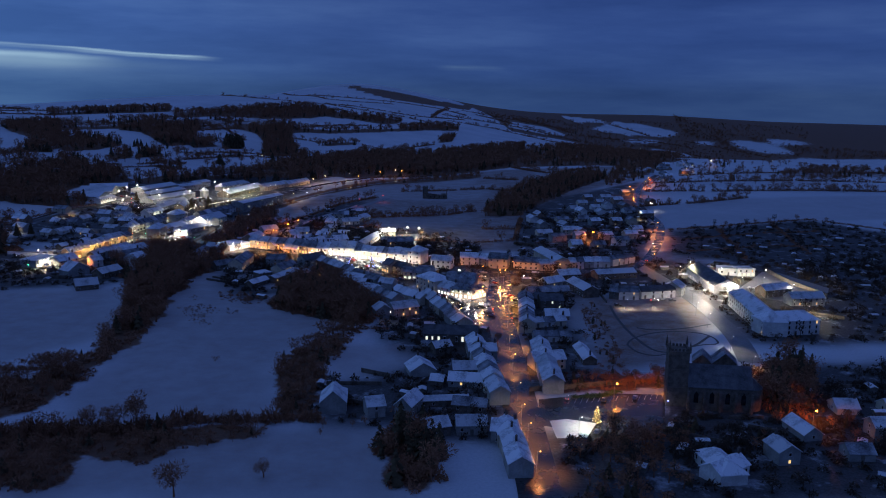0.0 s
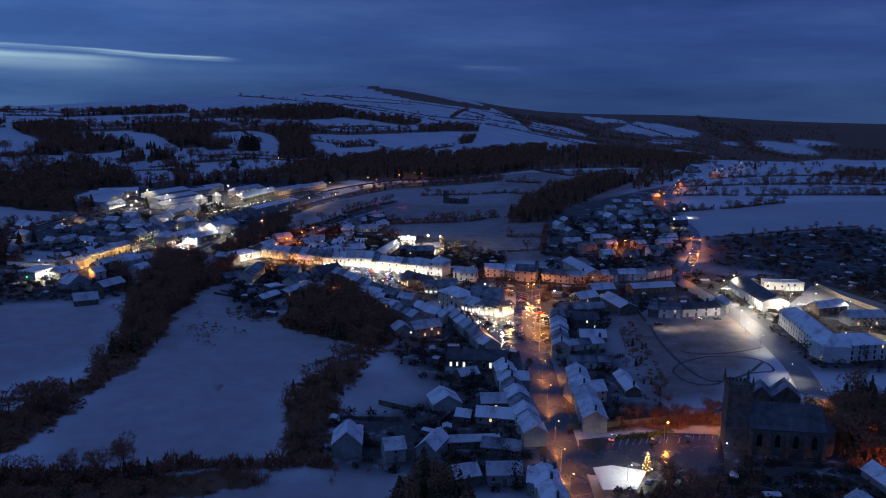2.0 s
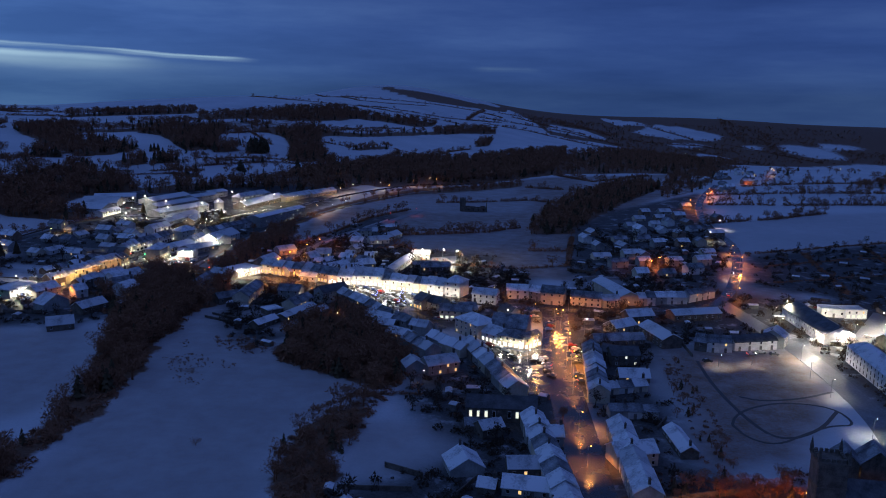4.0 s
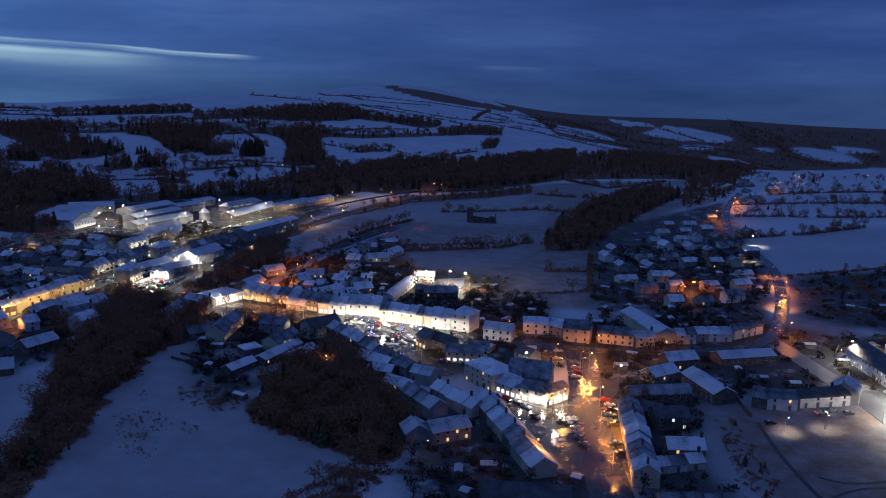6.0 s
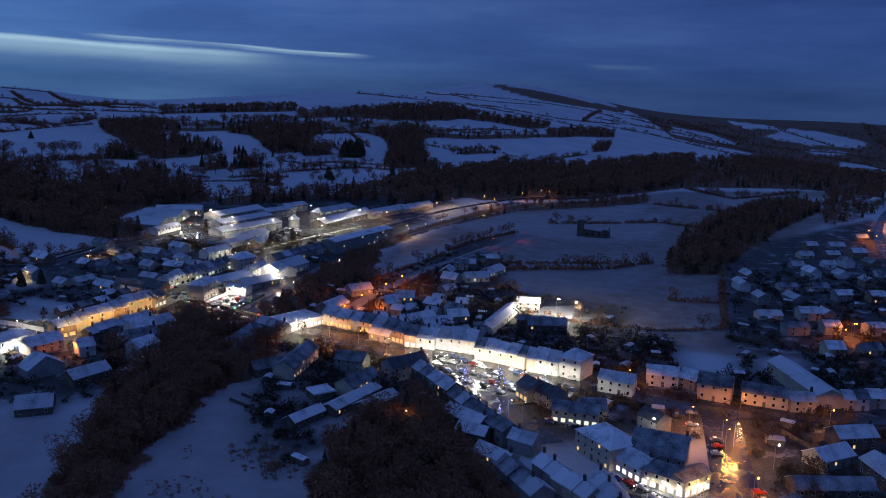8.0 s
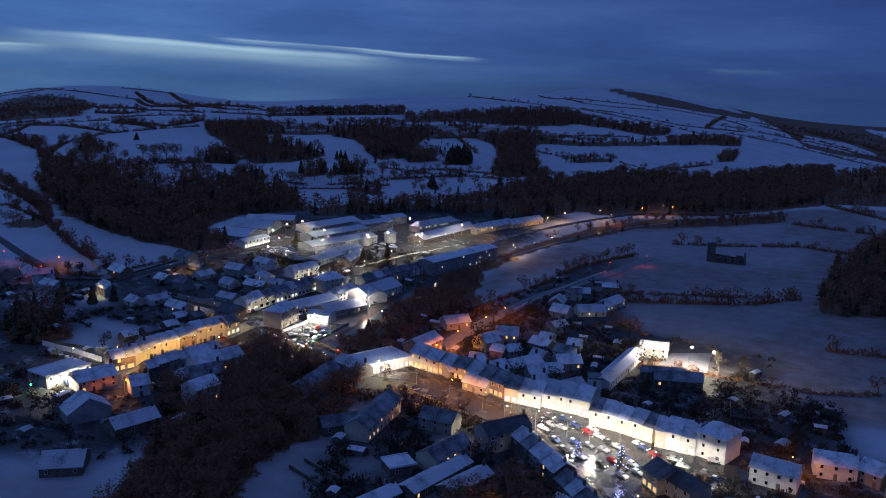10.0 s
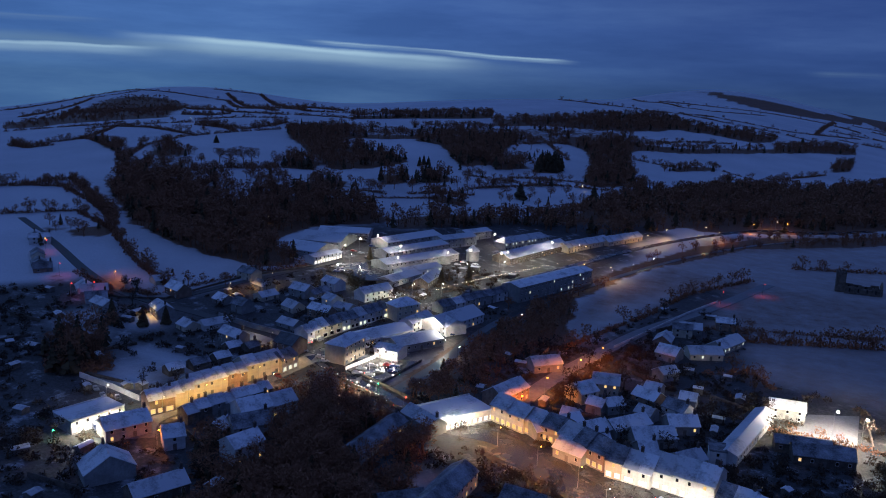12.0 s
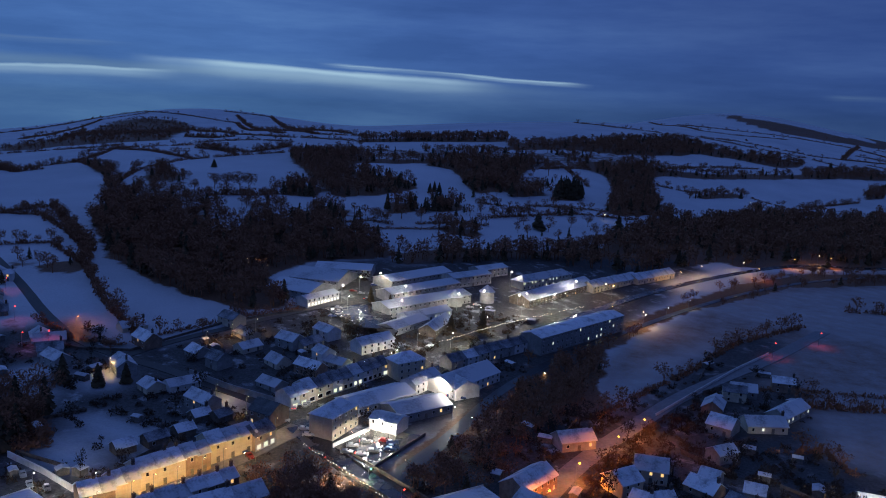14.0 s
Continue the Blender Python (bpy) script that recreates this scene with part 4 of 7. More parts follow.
# drum and snowy cone standing in for a lit tent-like canopy, no kiln
def cone_canopy(x, y, r, h):
    t = thing("kiln", "conical lit canopy built as a round drum with a snowy cone roof", "kiln", x, y, land(x, y))
    part("wall", mesh_from("wall", *rod((0, 0, -0.3), (0, 0, h), r, r, 16), M["concrete"]), t)
    part("roof", mesh_from("roof", *rod((0, 0, h), (0, 0, h + r * 0.9), r * 1.15, 0.4, 16), M["shed_roof"]), t)
    return t


def bridge_parapets(pts, width):
    for s in (-1, 1):
        q = [(x - s * math.sin(a) * width / 2, y + s * math.cos(a) * width / 2) for x, y, a in along(pts, 8)]
        stone_wall(q, 1.1, 0.4, "stone", "stone parapet of the river bridge", 0.1, "parapet")


def bay_lines(ax, ay, bx, by, n, length, ang):
    """White lines between parking bays."""
    t = thing("bay_markings", "white painted lines between parking bays", "road marking", ax, ay, land(ax, ay) + 0.11, 0.0, kind="structure")
    me = shared(("line", length), lambda: mesh_from("line", *box(0, length / 2, 0.004, 0.14, length, 0.008), M["white_line"]))
    for i in range(n):
        u = i / (n - 1)
        part("line", me, t, m=Matrix.Translation(((bx - ax) * u, (by - ay) * u, 0)) @ Matrix.Rotation(ang, 4, "Z"))

# ---- ground, woods and hedges ----
WOODS = []
YARDS = []
WOODS.append(([(244, 1289), (308, 1279), (231, 1048), (177, 952), (159, 966)], 8.5, 8.0, 0.2, 1, False))
WOODS.append(([(-514, 669), (-492, 683), (-486, 670), (-484, 656), (-410, 608), (-379, 597), (-358, 596), (-366, 579), (-377, 571)], 9, 6.5, 0.2, 1, False))
WOODS.append(([(-1048, 1048), (-1035, 1087), (-1031, 1127), (-980, 1167), (-916, 1206), (-1476, 1850), (-1670, 1983), (-1785, 1958), (-1742, 1811), (-1350, 1407), (-1158, 1180), (-1139, 1113)], 11, 6.0, 0.1, 0, True))
WOODS.append(([(-575, 3466), (-272, 3365), (-98, 3421), (20, 3499), (13, 3233), (-125, 3085), (-250, 3050), (-362, 3197), (-471, 3350)], 15, 2.5, 0.0, 0, True))
WOODS.append(([(-151, 247), (-136, 255), (-129, 252), (-96, 252), (-70, 260), (-62, 249), (-90, 235), (-95, 224), (-119, 232), (-110, 207), (-128, 207)], 4.6, 5.0, 0.1, 2, True))
WOODS.append(([(-452, 1296), (-399, 1357), (-399, 1452), (-326, 1544), (-359, 1691), (-461, 1542), (-503, 1420)], 12, 10, 0.2, 1, False))
WOODS.append(([(-625, 1139), (-616, 1222), (-554, 1282), (-505, 1426), (-459, 1314), (-503, 1184), (-556, 1083)], 12, 10, 0.15, 1, False))
WOODS.append(([(-538, 844), (-481, 890), (-431, 826), (-453, 816), (-476, 798), (-510, 814)], 8, 10, 0.2, 1, False))
WOODS.append(([(-583, 835), (-541, 853), (-624, 941), (-674, 927)], 13, 9, 0.15, 1, False))
WOODS.append(([(-740, 926), (-668, 883), (-611, 829), (-567, 783), (-548, 757), (-540, 764), (-596, 824), (-650, 882), (-715, 931)], 8, 9, 0.2, 1, False))
WOODS.append(([(-147, 403), (-136, 410), (-122, 397), (-113, 401), (-110, 393), (-124, 390), (-119, 373), (-129, 373)], 4.5, 1.6, 0, 2, False))
WOODS.append(([(-149, 423), (-143, 426), (-140, 420), (-145, 416)], 4.0, 1.6, 0, 2, False))
WOODS.append(([(-134, 427), (-116, 434), (-100, 419), (-112, 410), (-125, 415)], 4.5, 3, 0.1, 2, False))
WOODS.append(([(64, 427), (71, 426), (70, 356), (66, 316), (55, 311), (56, 354)], 5.5, 3.5, 0.1, 2, False))
WOODS.append(([(33, 306), (46, 306), (63, 307), (81, 318), (81, 311), (62, 297), (44, 296), (32, 297)], 4.2, 4.5, 0.3, 2, True))
WOODS.append(([(60, 261), (74, 266), (81, 264), (73, 246), (59, 248)], 5.0, 5, 0.4, 2, True))
WOODS.append(([(122, 327), (135, 335), (142, 329), (127, 290), (111, 283)], 5.0, 11, 0.4, 2, True))
WOODS.append(([(-626, 849), (-578, 798), (-540, 757), (-470, 707), (-450, 698), (-410, 684), (-367, 677), (-341, 677), (-327, 691), (-334, 706), (-352, 713), (-369, 729), (-370, 757), (-356, 785), (-336, 812), (-342, 823), (-363, 842), (-386, 850), (-415, 843), (-431, 826), (-456, 819), (-447, 786), (-474, 794), (-517, 822), (-558, 817)], 6.0, 11.5, 0.12, 1, True))
WOODS.append(([(-633, 1100), (-587, 1047), (-528, 992), (-489, 958), (-459, 931), (-437, 974), (-431, 1024), (-448, 1051), (-478, 1053), (-512, 1047), (-534, 1064), (-551, 1118), (-577, 1137), (-614, 1134)], 6.8, 11, 0.15, 1, True))
WOODS.append(([(-656, 1270), (-633, 1333), (-597, 1434), (-559, 1556), (-594, 1641), (-638, 1519), (-665, 1389), (-680, 1322)], 8, 10, 0.15, 0, True))
WOODS.append(([(-602, 1091), (-549, 1093), (-517, 1133), (-496, 1199), (-507, 1221), (-534, 1149), (-578, 1115), (-617, 1117)], 8.5, 10, 0.15, 0, True))
WOODS.append(([(-596, 1142), (-554, 1196), (-519, 1275), (-492, 1394), (-501, 1415), (-533, 1304), (-567, 1219)], 10, 10, 0.1, 0, False))
WOODS.append(([(-497, 1160), (-467, 1170), (-403, 1077), (-388, 1064), (-385, 1096), (-379, 1125), (-419, 1269), (-440, 1352), (-463, 1324), (-476, 1281), (-498, 1234)], 7.2, 12, 0.2, 1, True))
WOODS.append(([(-366, 1084), (-349, 1144), (-364, 1179), (-382, 1156), (-384, 1131)], 6.5, 12, 0.2, 1, True))
WOODS.append(([(-337, 1125), (-318, 1168), (-335, 1218), (-352, 1226), (-352, 1186)], 6, 15, 0.9, 1, True))
WOODS.append(([(-387, 1413), (-357, 1392), (-321, 1305), (-287, 1139), (-268, 1131), (-248, 1203), (-278, 1343), (-306, 1418), (-317, 1519), (-353, 1517), (-392, 1443)], 7.2, 11, 0.2, 1, True))
WOODS.append(([(-472, 1572), (-401, 1640), (-333, 1762), (-305, 1918), (-346, 1998), (-388, 2022), (-461, 1867), (-500, 1658)], 8.5, 11, 0.15, 0, True))
WOODS.append(([(-515, 1450), (-472, 1572), (-500, 1658), (-553, 1541)], 9, 10, 0.15, 0, True))
WOODS.append(([(-351, 1807), (-260, 1863), (-182, 1875), (-155, 1952), (-158, 2032), (-228, 2008), (-276, 1988), (-330, 1965)], 9, 10, 0.15, 0, True))
WOODS.append(([(-401, 1409), (-360, 1483), (-317, 1502), (-259, 1567), (-209, 1663), (-145, 1780), (-148, 1838), (-215, 1719), (-268, 1621), (-331, 1565), (-401, 1514), (-414, 1449)], 9.5, 11, 0.2, 0, True))
WOODS.append(([(-145, 1780), (-81, 1903), (-20, 1992), (-17, 2148), (-101, 1994), (-151, 1877)], 8.5, 10, 0.15, 0, True))
WOODS.append(([(-61, 1655), (-27, 1735), (-24, 1841), (-43, 1808)], 7.5, 11, 0.2, 1, True))
WOODS.append(([(-249, 1365), (-189, 1492), (-212, 1500), (-243, 1427)], 7.5, 9, 0.15, 1, True))
WOODS.append(([(-254, 1233), (-219, 1200), (-182, 1274), (-172, 1396), (-135, 1413), (-109, 1389), (-128, 1300), (-212, 1121), (-229, 1058), (-248, 985), (-255, 994), (-242, 1093), (-240, 1168)], 7, 11, 0.2, 1, True))
WOODS.append(([(-347, 899), (-315, 907), (-322, 929), (-341, 929), (-353, 919)], 6.2, 10, 0.2, 1, True))
WOODS.append(([(-400, 913), (-386, 944), (-402, 968), (-418, 952)], 7, 12, 0.35, 1, True))
WOODS.append(([(-381, 944), (-366, 983), (-380, 1010), (-396, 991)], 6.5, 12, 0.5, 1, True))
WOODS.append(([(-499, 903), (-469, 920), (-481, 946), (-511, 957), (-513, 932)], 6.5, 12, 0.25, 1, True))
WOODS.append(([(-440, 834), (-416, 845), (-404, 863), (-425, 897), (-447, 888), (-444, 852)], 7.0, 11, 0.2, 1, True))
WOODS.append(([(-636, 895), (-605, 903), (-638, 936), (-670, 944)], 6.5, 10, 0.1, 1, True))
WOODS.append(([(-611, 829), (-614, 840), (-718, 930), (-749, 943), (-797, 967), (-740, 926), (-686, 897)], 7, 9, 0.2, 1, True))
WOODS.append(([(-332, 807), (-293, 869), (-287, 894), (-271, 908), (-249, 960), (-239, 941), (-249, 905), (-280, 857), (-325, 801)], 6.0, 11, 0.25, 1, True))
WOODS.append(([(-453, 908), (-419, 911), (-407, 892), (-413, 859), (-436, 873)], 11, 10, 0.2, 1, False))
WOODS.append(([(-590, 828), (-535, 847), (-556, 863), (-594, 857), (-611, 847)], 9, 9, 0.1, 1, False))
WOODS.append(([(-478, 664), (-453, 666), (-459, 688), (-473, 697), (-479, 687), (-484, 674)], 8, 8, 0.2, 1, True))
WOODS.append(([(62, 3338), (1217, 3288), (1327, 3227), (1049, 2568), (771, 2425), (331, 1449), (309, 1535), (323, 2355), (127, 2323)], 19, 8, 0.1, 0, False))
WOODS.append(([(-340, 819), (-316, 870), (-280, 893), (-249, 936), (-233, 1049), (-190, 1256), (-112, 1412), (131, 1812), (72, 1310), (-57, 1122), (-104, 1123), (-156, 1032), (-198, 911), (-228, 897), (-272, 875), (-301, 840), (-334, 817)], 7.3, 12.0, 0.2, 0, True))
WOODS.append(([(16, 735), (39, 867), (79, 996), (149, 1124), (188, 1134), (181, 1054), (122, 929), (81, 823), (48, 736)], 6.6, 10.0, 0.3, 1, True))
WOODS.append(([(-184, 1126), (-104, 1394), (41, 1532), (262, 2051), (514, 2389), (374, 1413), (275, 1224), (206, 1296), (77, 1295), (-46, 1111), (-150, 1007)], 8.7, 12.0, 0.2, 0, True))
WOODS.append(([(881, 3562), (956, 3048), (1097, 2792), (1474, 2568), (1412, 2459), (1002, 2591), (870, 2769), (795, 3049)], 13.8, 9.0, 0.1, 0, False))
WOODS.append(([(436, 1167), (703, 1240), (640, 1132), (400, 1055)], 9.5, 9.0, 0.2, 0, False))
WOODS.append(([(-206, 281), (-165, 296), (-157, 320), (-165, 374), (-194, 454), (-213, 552), (-163, 544), (-149, 492), (-163, 464), (-160, 418), (-144, 349), (-146, 317), (-145, 285), (-148, 263), (-179, 242)], 6.1, 9.0, 0.05, 2, True))
WOODS.append(([(-101, 410), (-102, 463), (-84, 496), (-56, 474), (-39, 415), (-48, 384), (-81, 393)], 5.1, 9.0, 0.25, 2, True))
WOODS.append(([(-75, 316), (-73, 338), (-60, 364), (-56, 394), (-49, 405), (-47, 365), (-53, 324), (-54, 298), (-50, 264), (-63, 261)], 5.1, 6.0, 0.05, 2, True))
WOODS.append(([(-27, 243), (-22, 262), (-12, 265), (-5, 240), (-5, 215), (-18, 213)], 4.7, 10.0, 0.7, 2, True))
WOODS.append(([(-179, 242), (-125, 243), (-119, 233), (-121, 211), (-157, 209)], 5.1, 5.0, 0.05, 2, True))
WOODS.append(([(37, 245), (49, 255), (67, 258), (63, 236), (38, 235)], 5.1, 7.0, 0.3, 2, True))
WOODS.append(([(129, 332), (150, 346), (138, 305), (117, 264), (108, 275)], 5.1, 9.0, 0.4, 2, True))
WOODS.append(([(28, 301), (60, 317), (67, 311), (86, 310), (82, 304), (64, 298), (36, 294)], 4.2, 4.0, 0.2, 2, True))
WOODS.append(([(-100, 407), (-99, 449), (-82, 474), (-53, 468), (-43, 419), (-44, 371), (-84, 396)], 5.1, 9.0, 0.3, 2, True))
WOODS.append(([(-229, 508), (-233, 546), (-212, 554), (-191, 546), (-161, 494), (-164, 471), (-154, 447), (-158, 422), (-173, 417), (-204, 467)], 5.6, 8.0, 0.1, 2, True))
WOODS.append(([(-187, 559), (-194, 596), (-198, 648), (-198, 697), (-190, 738), (-176, 792), (-161, 851), (-140, 940), (-102, 1033), (27, 1171), (19, 1105), (-106, 966), (-125, 905), (-154, 834), (-171, 738), (-160, 683), (-147, 660), (-159, 642), (-166, 614), (-160, 575)], 6.1, 6.0, 0.05, 1, True))
WOODS.append(([(-162, 390), (-177, 432), (-198, 498), (-213, 564), (-189, 581), (-162, 541), (-159, 504), (-162, 465), (-157, 424), (-147, 380), (-147, 358), (-153, 358), (-158, 371)], 6.1, 8.0, 0.05, 2, True))
WOODS.append(([(-186, 560), (-190, 594), (-194, 644), (-193, 691), (-186, 725), (-170, 718), (-166, 671), (-162, 643), (-171, 611), (-163, 573)], 5.1, 7.0, 0.1, 1, True))
WOODS.append(([(-334, 529), (-341, 552), (-322, 550), (-295, 529), (-311, 516)], 5.6, 12.0, 0.5, 2, True))
WOODS.append(([(-198, 569), (-198, 601), (-197, 634), (-195, 658), (-195, 640), (-194, 596), (-190, 563)], 4.7, 5.0, 0.2, 1, True))
YARDS.append([(-327, 797), (-280, 878), (-188, 992), (-163, 971), (-194, 850), (-216, 769), (-238, 704), (-261, 685)])
YARDS.append([(-363, 771), (-334, 817), (-259, 687), (-272, 677), (-315, 702)])
YARDS.append([(27, 436), (41, 460), (65, 440), (62, 308), (27, 296)])
YARDS.append([(-46, 400), (-38, 430), (-10, 433), (8, 364), (21, 248), (-13, 246), (-18, 323), (-39, 360)])
YARDS.append([(-450, 551), (-391, 621), (-325, 604), (-325, 708), (-259, 672), (-206, 802), (-184, 907), (-167, 882), (-182, 650), (-197, 623), (-211, 559), (-192, 495), (-276, 446)])
YARDS.append([(-146, 540), (-129, 620), (-75, 644), (4, 592), (46, 519), (-19, 464), (-66, 451), (-128, 485)])
YARDS.append([(-146, 468), (-146, 540), (-76, 504), (-51, 464), (-104, 434), (-125, 426)])
YARDS.append([(-314, 474), (-235, 536), (-192, 483), (-201, 448), (-259, 427)])
YARDS.append([(51, 562), (126, 569), (123, 446), (82, 442), (41, 460)])
YARDS.append([(74, 753), (204, 940), (143, 627), (85, 548), (54, 600)])
YARDS.append([(168, 661), (306, 730), (367, 655), (301, 539), (189, 542), (148, 571)])
YARDS.append([(-167, 599), (-156, 651), (-85, 740), (-78, 664), (-7, 641), (-12, 602), (-137, 528)])
YARDS.append([(77, 273), (190, 331), (141, 247), (62, 242)])
YARDS.append([(21, 206), (23, 255), (37, 256), (82, 263), (93, 296), (215, 330), (145, 213)])
YARDS.append([(35, 270), (79, 301), (68, 261), (33, 244)])
YARDS.append([(-57, 291), (-13, 327), (-10, 258), (-49, 260)])
YARDS.append([(-325, 708), (-207, 819), (-181, 911), (-190, 754), (-206, 601), (-206, 551), (-176, 538), (-134, 529), (-276, 446), (-428, 537), (-344, 591)])
YARDS.append([(-202, 568), (-163, 651), (-123, 671), (-75, 644), (-55, 611), (-19, 591), (84, 552), (66, 493), (-53, 452), (-128, 495), (-168, 532)])
YARDS.append([(23, 500), (93, 510), (85, 436), (52, 383), (3, 377)])
YARDS.append([(-87, 554), (-25, 587), (33, 574), (90, 582), (121, 547), (110, 498), (25, 493), (-25, 493)])
YARDS.append([(118, 568), (150, 538), (320, 573), (202, 367), (133, 361), (135, 447), (111, 505)])
YARDS.append([(-37, 383), (21, 461), (27, 279), (-19, 267), (-24, 346)])
YARDS.append([(53, 762), (98, 869), (216, 1010), (178, 817), (167, 697), (121, 547), (29, 534)])
YARDS.append([(-166, 590), (-164, 651), (-146, 664), (-122, 800), (-96, 822), (-105, 715), (-124, 659), (-121, 600), (-165, 573)])
YARDS.append([(125, 521), (310, 555), (254, 458), (141, 447)])
YARDS.append([(85, 323), (197, 344), (141, 247), (63, 242)])
YARDS.append([(-147, 475), (-139, 516), (-103, 522), (-65, 487), (-85, 445), (-109, 447), (-111, 410)])
LAWN = []
LAWN.append([(-310, 550), (-308, 559), (-289, 558), (-269, 554), (-270, 542), (-289, 544)])
LAWN.append([(-305, 534), (-302, 546), (-283, 536), (-268, 534), (-274, 525), (-289, 524)])
LAWN.append([(-344, 553), (-342, 566), (-316, 547), (-319, 545)])
LAWN.append([(-337, 573), (-334, 596), (-318, 582), (-322, 564)])
LAWN.append([(-367, 562), (-361, 582), (-349, 581), (-348, 555)])
LAWN.append([(-285, 588), (-278, 597), (-268, 592), (-273, 578)])
LAWN.append([(-54, 382), (-45, 387), (-39, 353), (-52, 348)])
LAWN.append([(-57, 326), (-50, 337), (-23, 335), (-16, 326), (-34, 311), (-53, 301)])
LAWN.append([(-37, 343), (-29, 347), (-27, 339), (-37, 337)])
LAWN.append([(-138, 478), (-133, 485), (-125, 476), (-131, 466)])
LAWN.append([(-115, 461), (-104, 474), (-101, 454), (-111, 442)])
LAWN.append([(63, 433), (86, 457), (77, 421), (71, 393), (52, 383), (55, 414)])
LAWN.append([(12, 576), (41, 586), (37, 544), (11, 540)])
LAWN.append([(47, 570), (66, 579), (60, 547), (45, 545)])
LAWN.append([(-117, 500), (-113, 513), (-108, 506), (-112, 491)])
LAWN.append([(65, 440), (82, 442), (69, 330), (52, 318)])
THIN_AND_DIM = []
THIN_AND_DIM.append(([(-171, 472), (-125, 487), (-98, 418), (-107, 394), (-141, 406)], 0.9))
THIN_AND_DIM.append(([(52, 453), (70, 450), (78, 431), (69, 385), (36, 381)], 0.55))
THIN_AND_DIM.append(([(-247, 557), (-235, 580), (-206, 560), (-194, 554), (-227, 534)], 1.3))
THIN_AND_DIM.append(([(126, 539), (157, 638), (169, 682), (241, 723), (153, 519), (127, 527)], 1.1))
THIN_AND_DIM.append(([(-200, 568), (-200, 603), (-210, 647), (-208, 676), (-200, 724), (-189, 655), (-192, 593), (-186, 560), (-193, 560)], 1.6))
THIN_AND_DIM.append(([(-153, 644), (-169, 729), (-145, 872), (-133, 1001), (59, 1247), (254, 1266), (188, 1013), (89, 813), (54, 702), (42, 575), (10, 570), (-77, 603), (-100, 626)], 1.25))
THIN_AND_DIM.append(([(-157, 686), (-150, 735), (-129, 793), (-117, 761), (-132, 705), (-144, 651)], 0.7))
THIN_AND_DIM.append(([(-82, 741), (12, 805), (-3, 678), (-66, 651), (-91, 663)], 1))
THIN_AND_DIM.append(([(-85, 847), (41, 1048), (19, 860)], 0.9))
# park: shade painted into the ground by mixing earth over the snow
THIN_AND_DIM.append(([(65, 440), (138, 447), (122, 390), (90, 332), (58, 318)], 1.4))
THIN_AND_DIM.append(([(-178, 354), (-170, 402), (-176, 470), (-173, 539), (-132, 547), (-84, 484), (-99, 403), (-58, 377), (-57, 370)], 0.75))
THIN_AND_DIM.append(([(-61, 348), (-20, 351), (-16, 323), (-48, 299)], 0.7))
THIN_AND_DIM.append(([(100, 1209), (227, 1184), (177, 1014), (92, 978)], 0.8))
THIN_AND_DIM.append(([(-300, 418), (-193, 440), (-160, 356), (-206, 281)], 0.75))
THIN_AND_DIM.append(([(-138, 245), (-143, 311), (-160, 418), (-103, 423), (-56, 394), (-77, 315), (-64, 259)], 0.75))
THIN_AND_DIM.append(([(-174, 234), (-31, 259), (-14, 210), (-152, 202)], 0.8))
THIN_AND_DIM.append(([(-159, 844), (-127, 923), (19, 1105), (-11, 836), (-128, 850)], 0.9))
THIN_AND_DIM.append(([(-466, 669), (-464, 728), (-332, 688), (-345, 615)], 0.25))
THIN_AND_DIM.append(([(164, 783), (302, 856), (532, 942), (430, 765), (171, 673)], 0.4))
FIELDS = []
FIELDS.append([(394, 3594), (595, 3329), (434, 3240)])
FIELDS.append([(434, 2976), (595, 3329), (699, 3235), (789, 3046), (701, 2919), (559, 2897)])
FIELDS.append([(374, 1814), (583, 2576), (684, 2595), (672, 2442), (522, 2162)])
FIELDS.append([(778, 2840), (881, 2919), (836, 2801), (767, 2770)])
FIELDS.append([(906, 2884), (981, 2948), (1069, 2806), (1071, 2630), (975, 2649), (914, 2753)])
FIELDS.append([(1061, 2972), (1194, 2912), (1159, 2828), (1048, 2842)])
FIELDS.append([(155, 2768), (264, 2793), (324, 2583), (230, 2459), (120, 2454)])
FIELDS.append([(486, 2702), (631, 2854), (694, 2822), (555, 2671)])
FIELDS.append([(-523, 850), (-507, 870), (-470, 828), (-467, 820), (-485, 826)])
FIELDS.append([(-522, 1072), (-505, 1112), (-459, 1141), (-427, 1089), (-439, 1063), (-487, 1081)])
FIELDS.append([(-370, 871), (-345, 903), (-332, 872), (-329, 853), (-350, 837)])
FIELDS.append([(-460, 931), (-436, 972), (-420, 941), (-434, 901)])
FIELDS.append([(-348, 1332), (-306, 1242), (-291, 1167), (-311, 1164), (-341, 1252)])
HEATH = []
HEATH.append(([(60, 3330), (1217, 3288), (2300, 2800), (4600, 2400), (4600, 5700), (-200, 5700), (-60, 3700)], True))
HEATH.append(([(1217, 3288), (1049, 2568), (1700, 2450), (2300, 2800), (2100, 3700), (1300, 3700)], True))
HEATH.append(([(-575, 3466), (-272, 3365), (-98, 3421), (20, 3499), (13, 3233), (-125, 3085), (-250, 3050), (-362, 3197), (-471, 3350)], True))
HEATH.append(([(-1048, 1048), (-1035, 1087), (-1031, 1127), (-980, 1167), (-916, 1206), (-1476, 1850), (-1670, 1983), (-1785, 1958), (-1742, 1811), (-1350, 1407), (-1158, 1180), (-1139, 1113)], True))
HEATH.append(([(62, 3338), (1217, 3288), (1327, 3227), (1049, 2568), (771, 2425), (331, 1449), (309, 1535), (323, 2355), (127, 2323)], True))
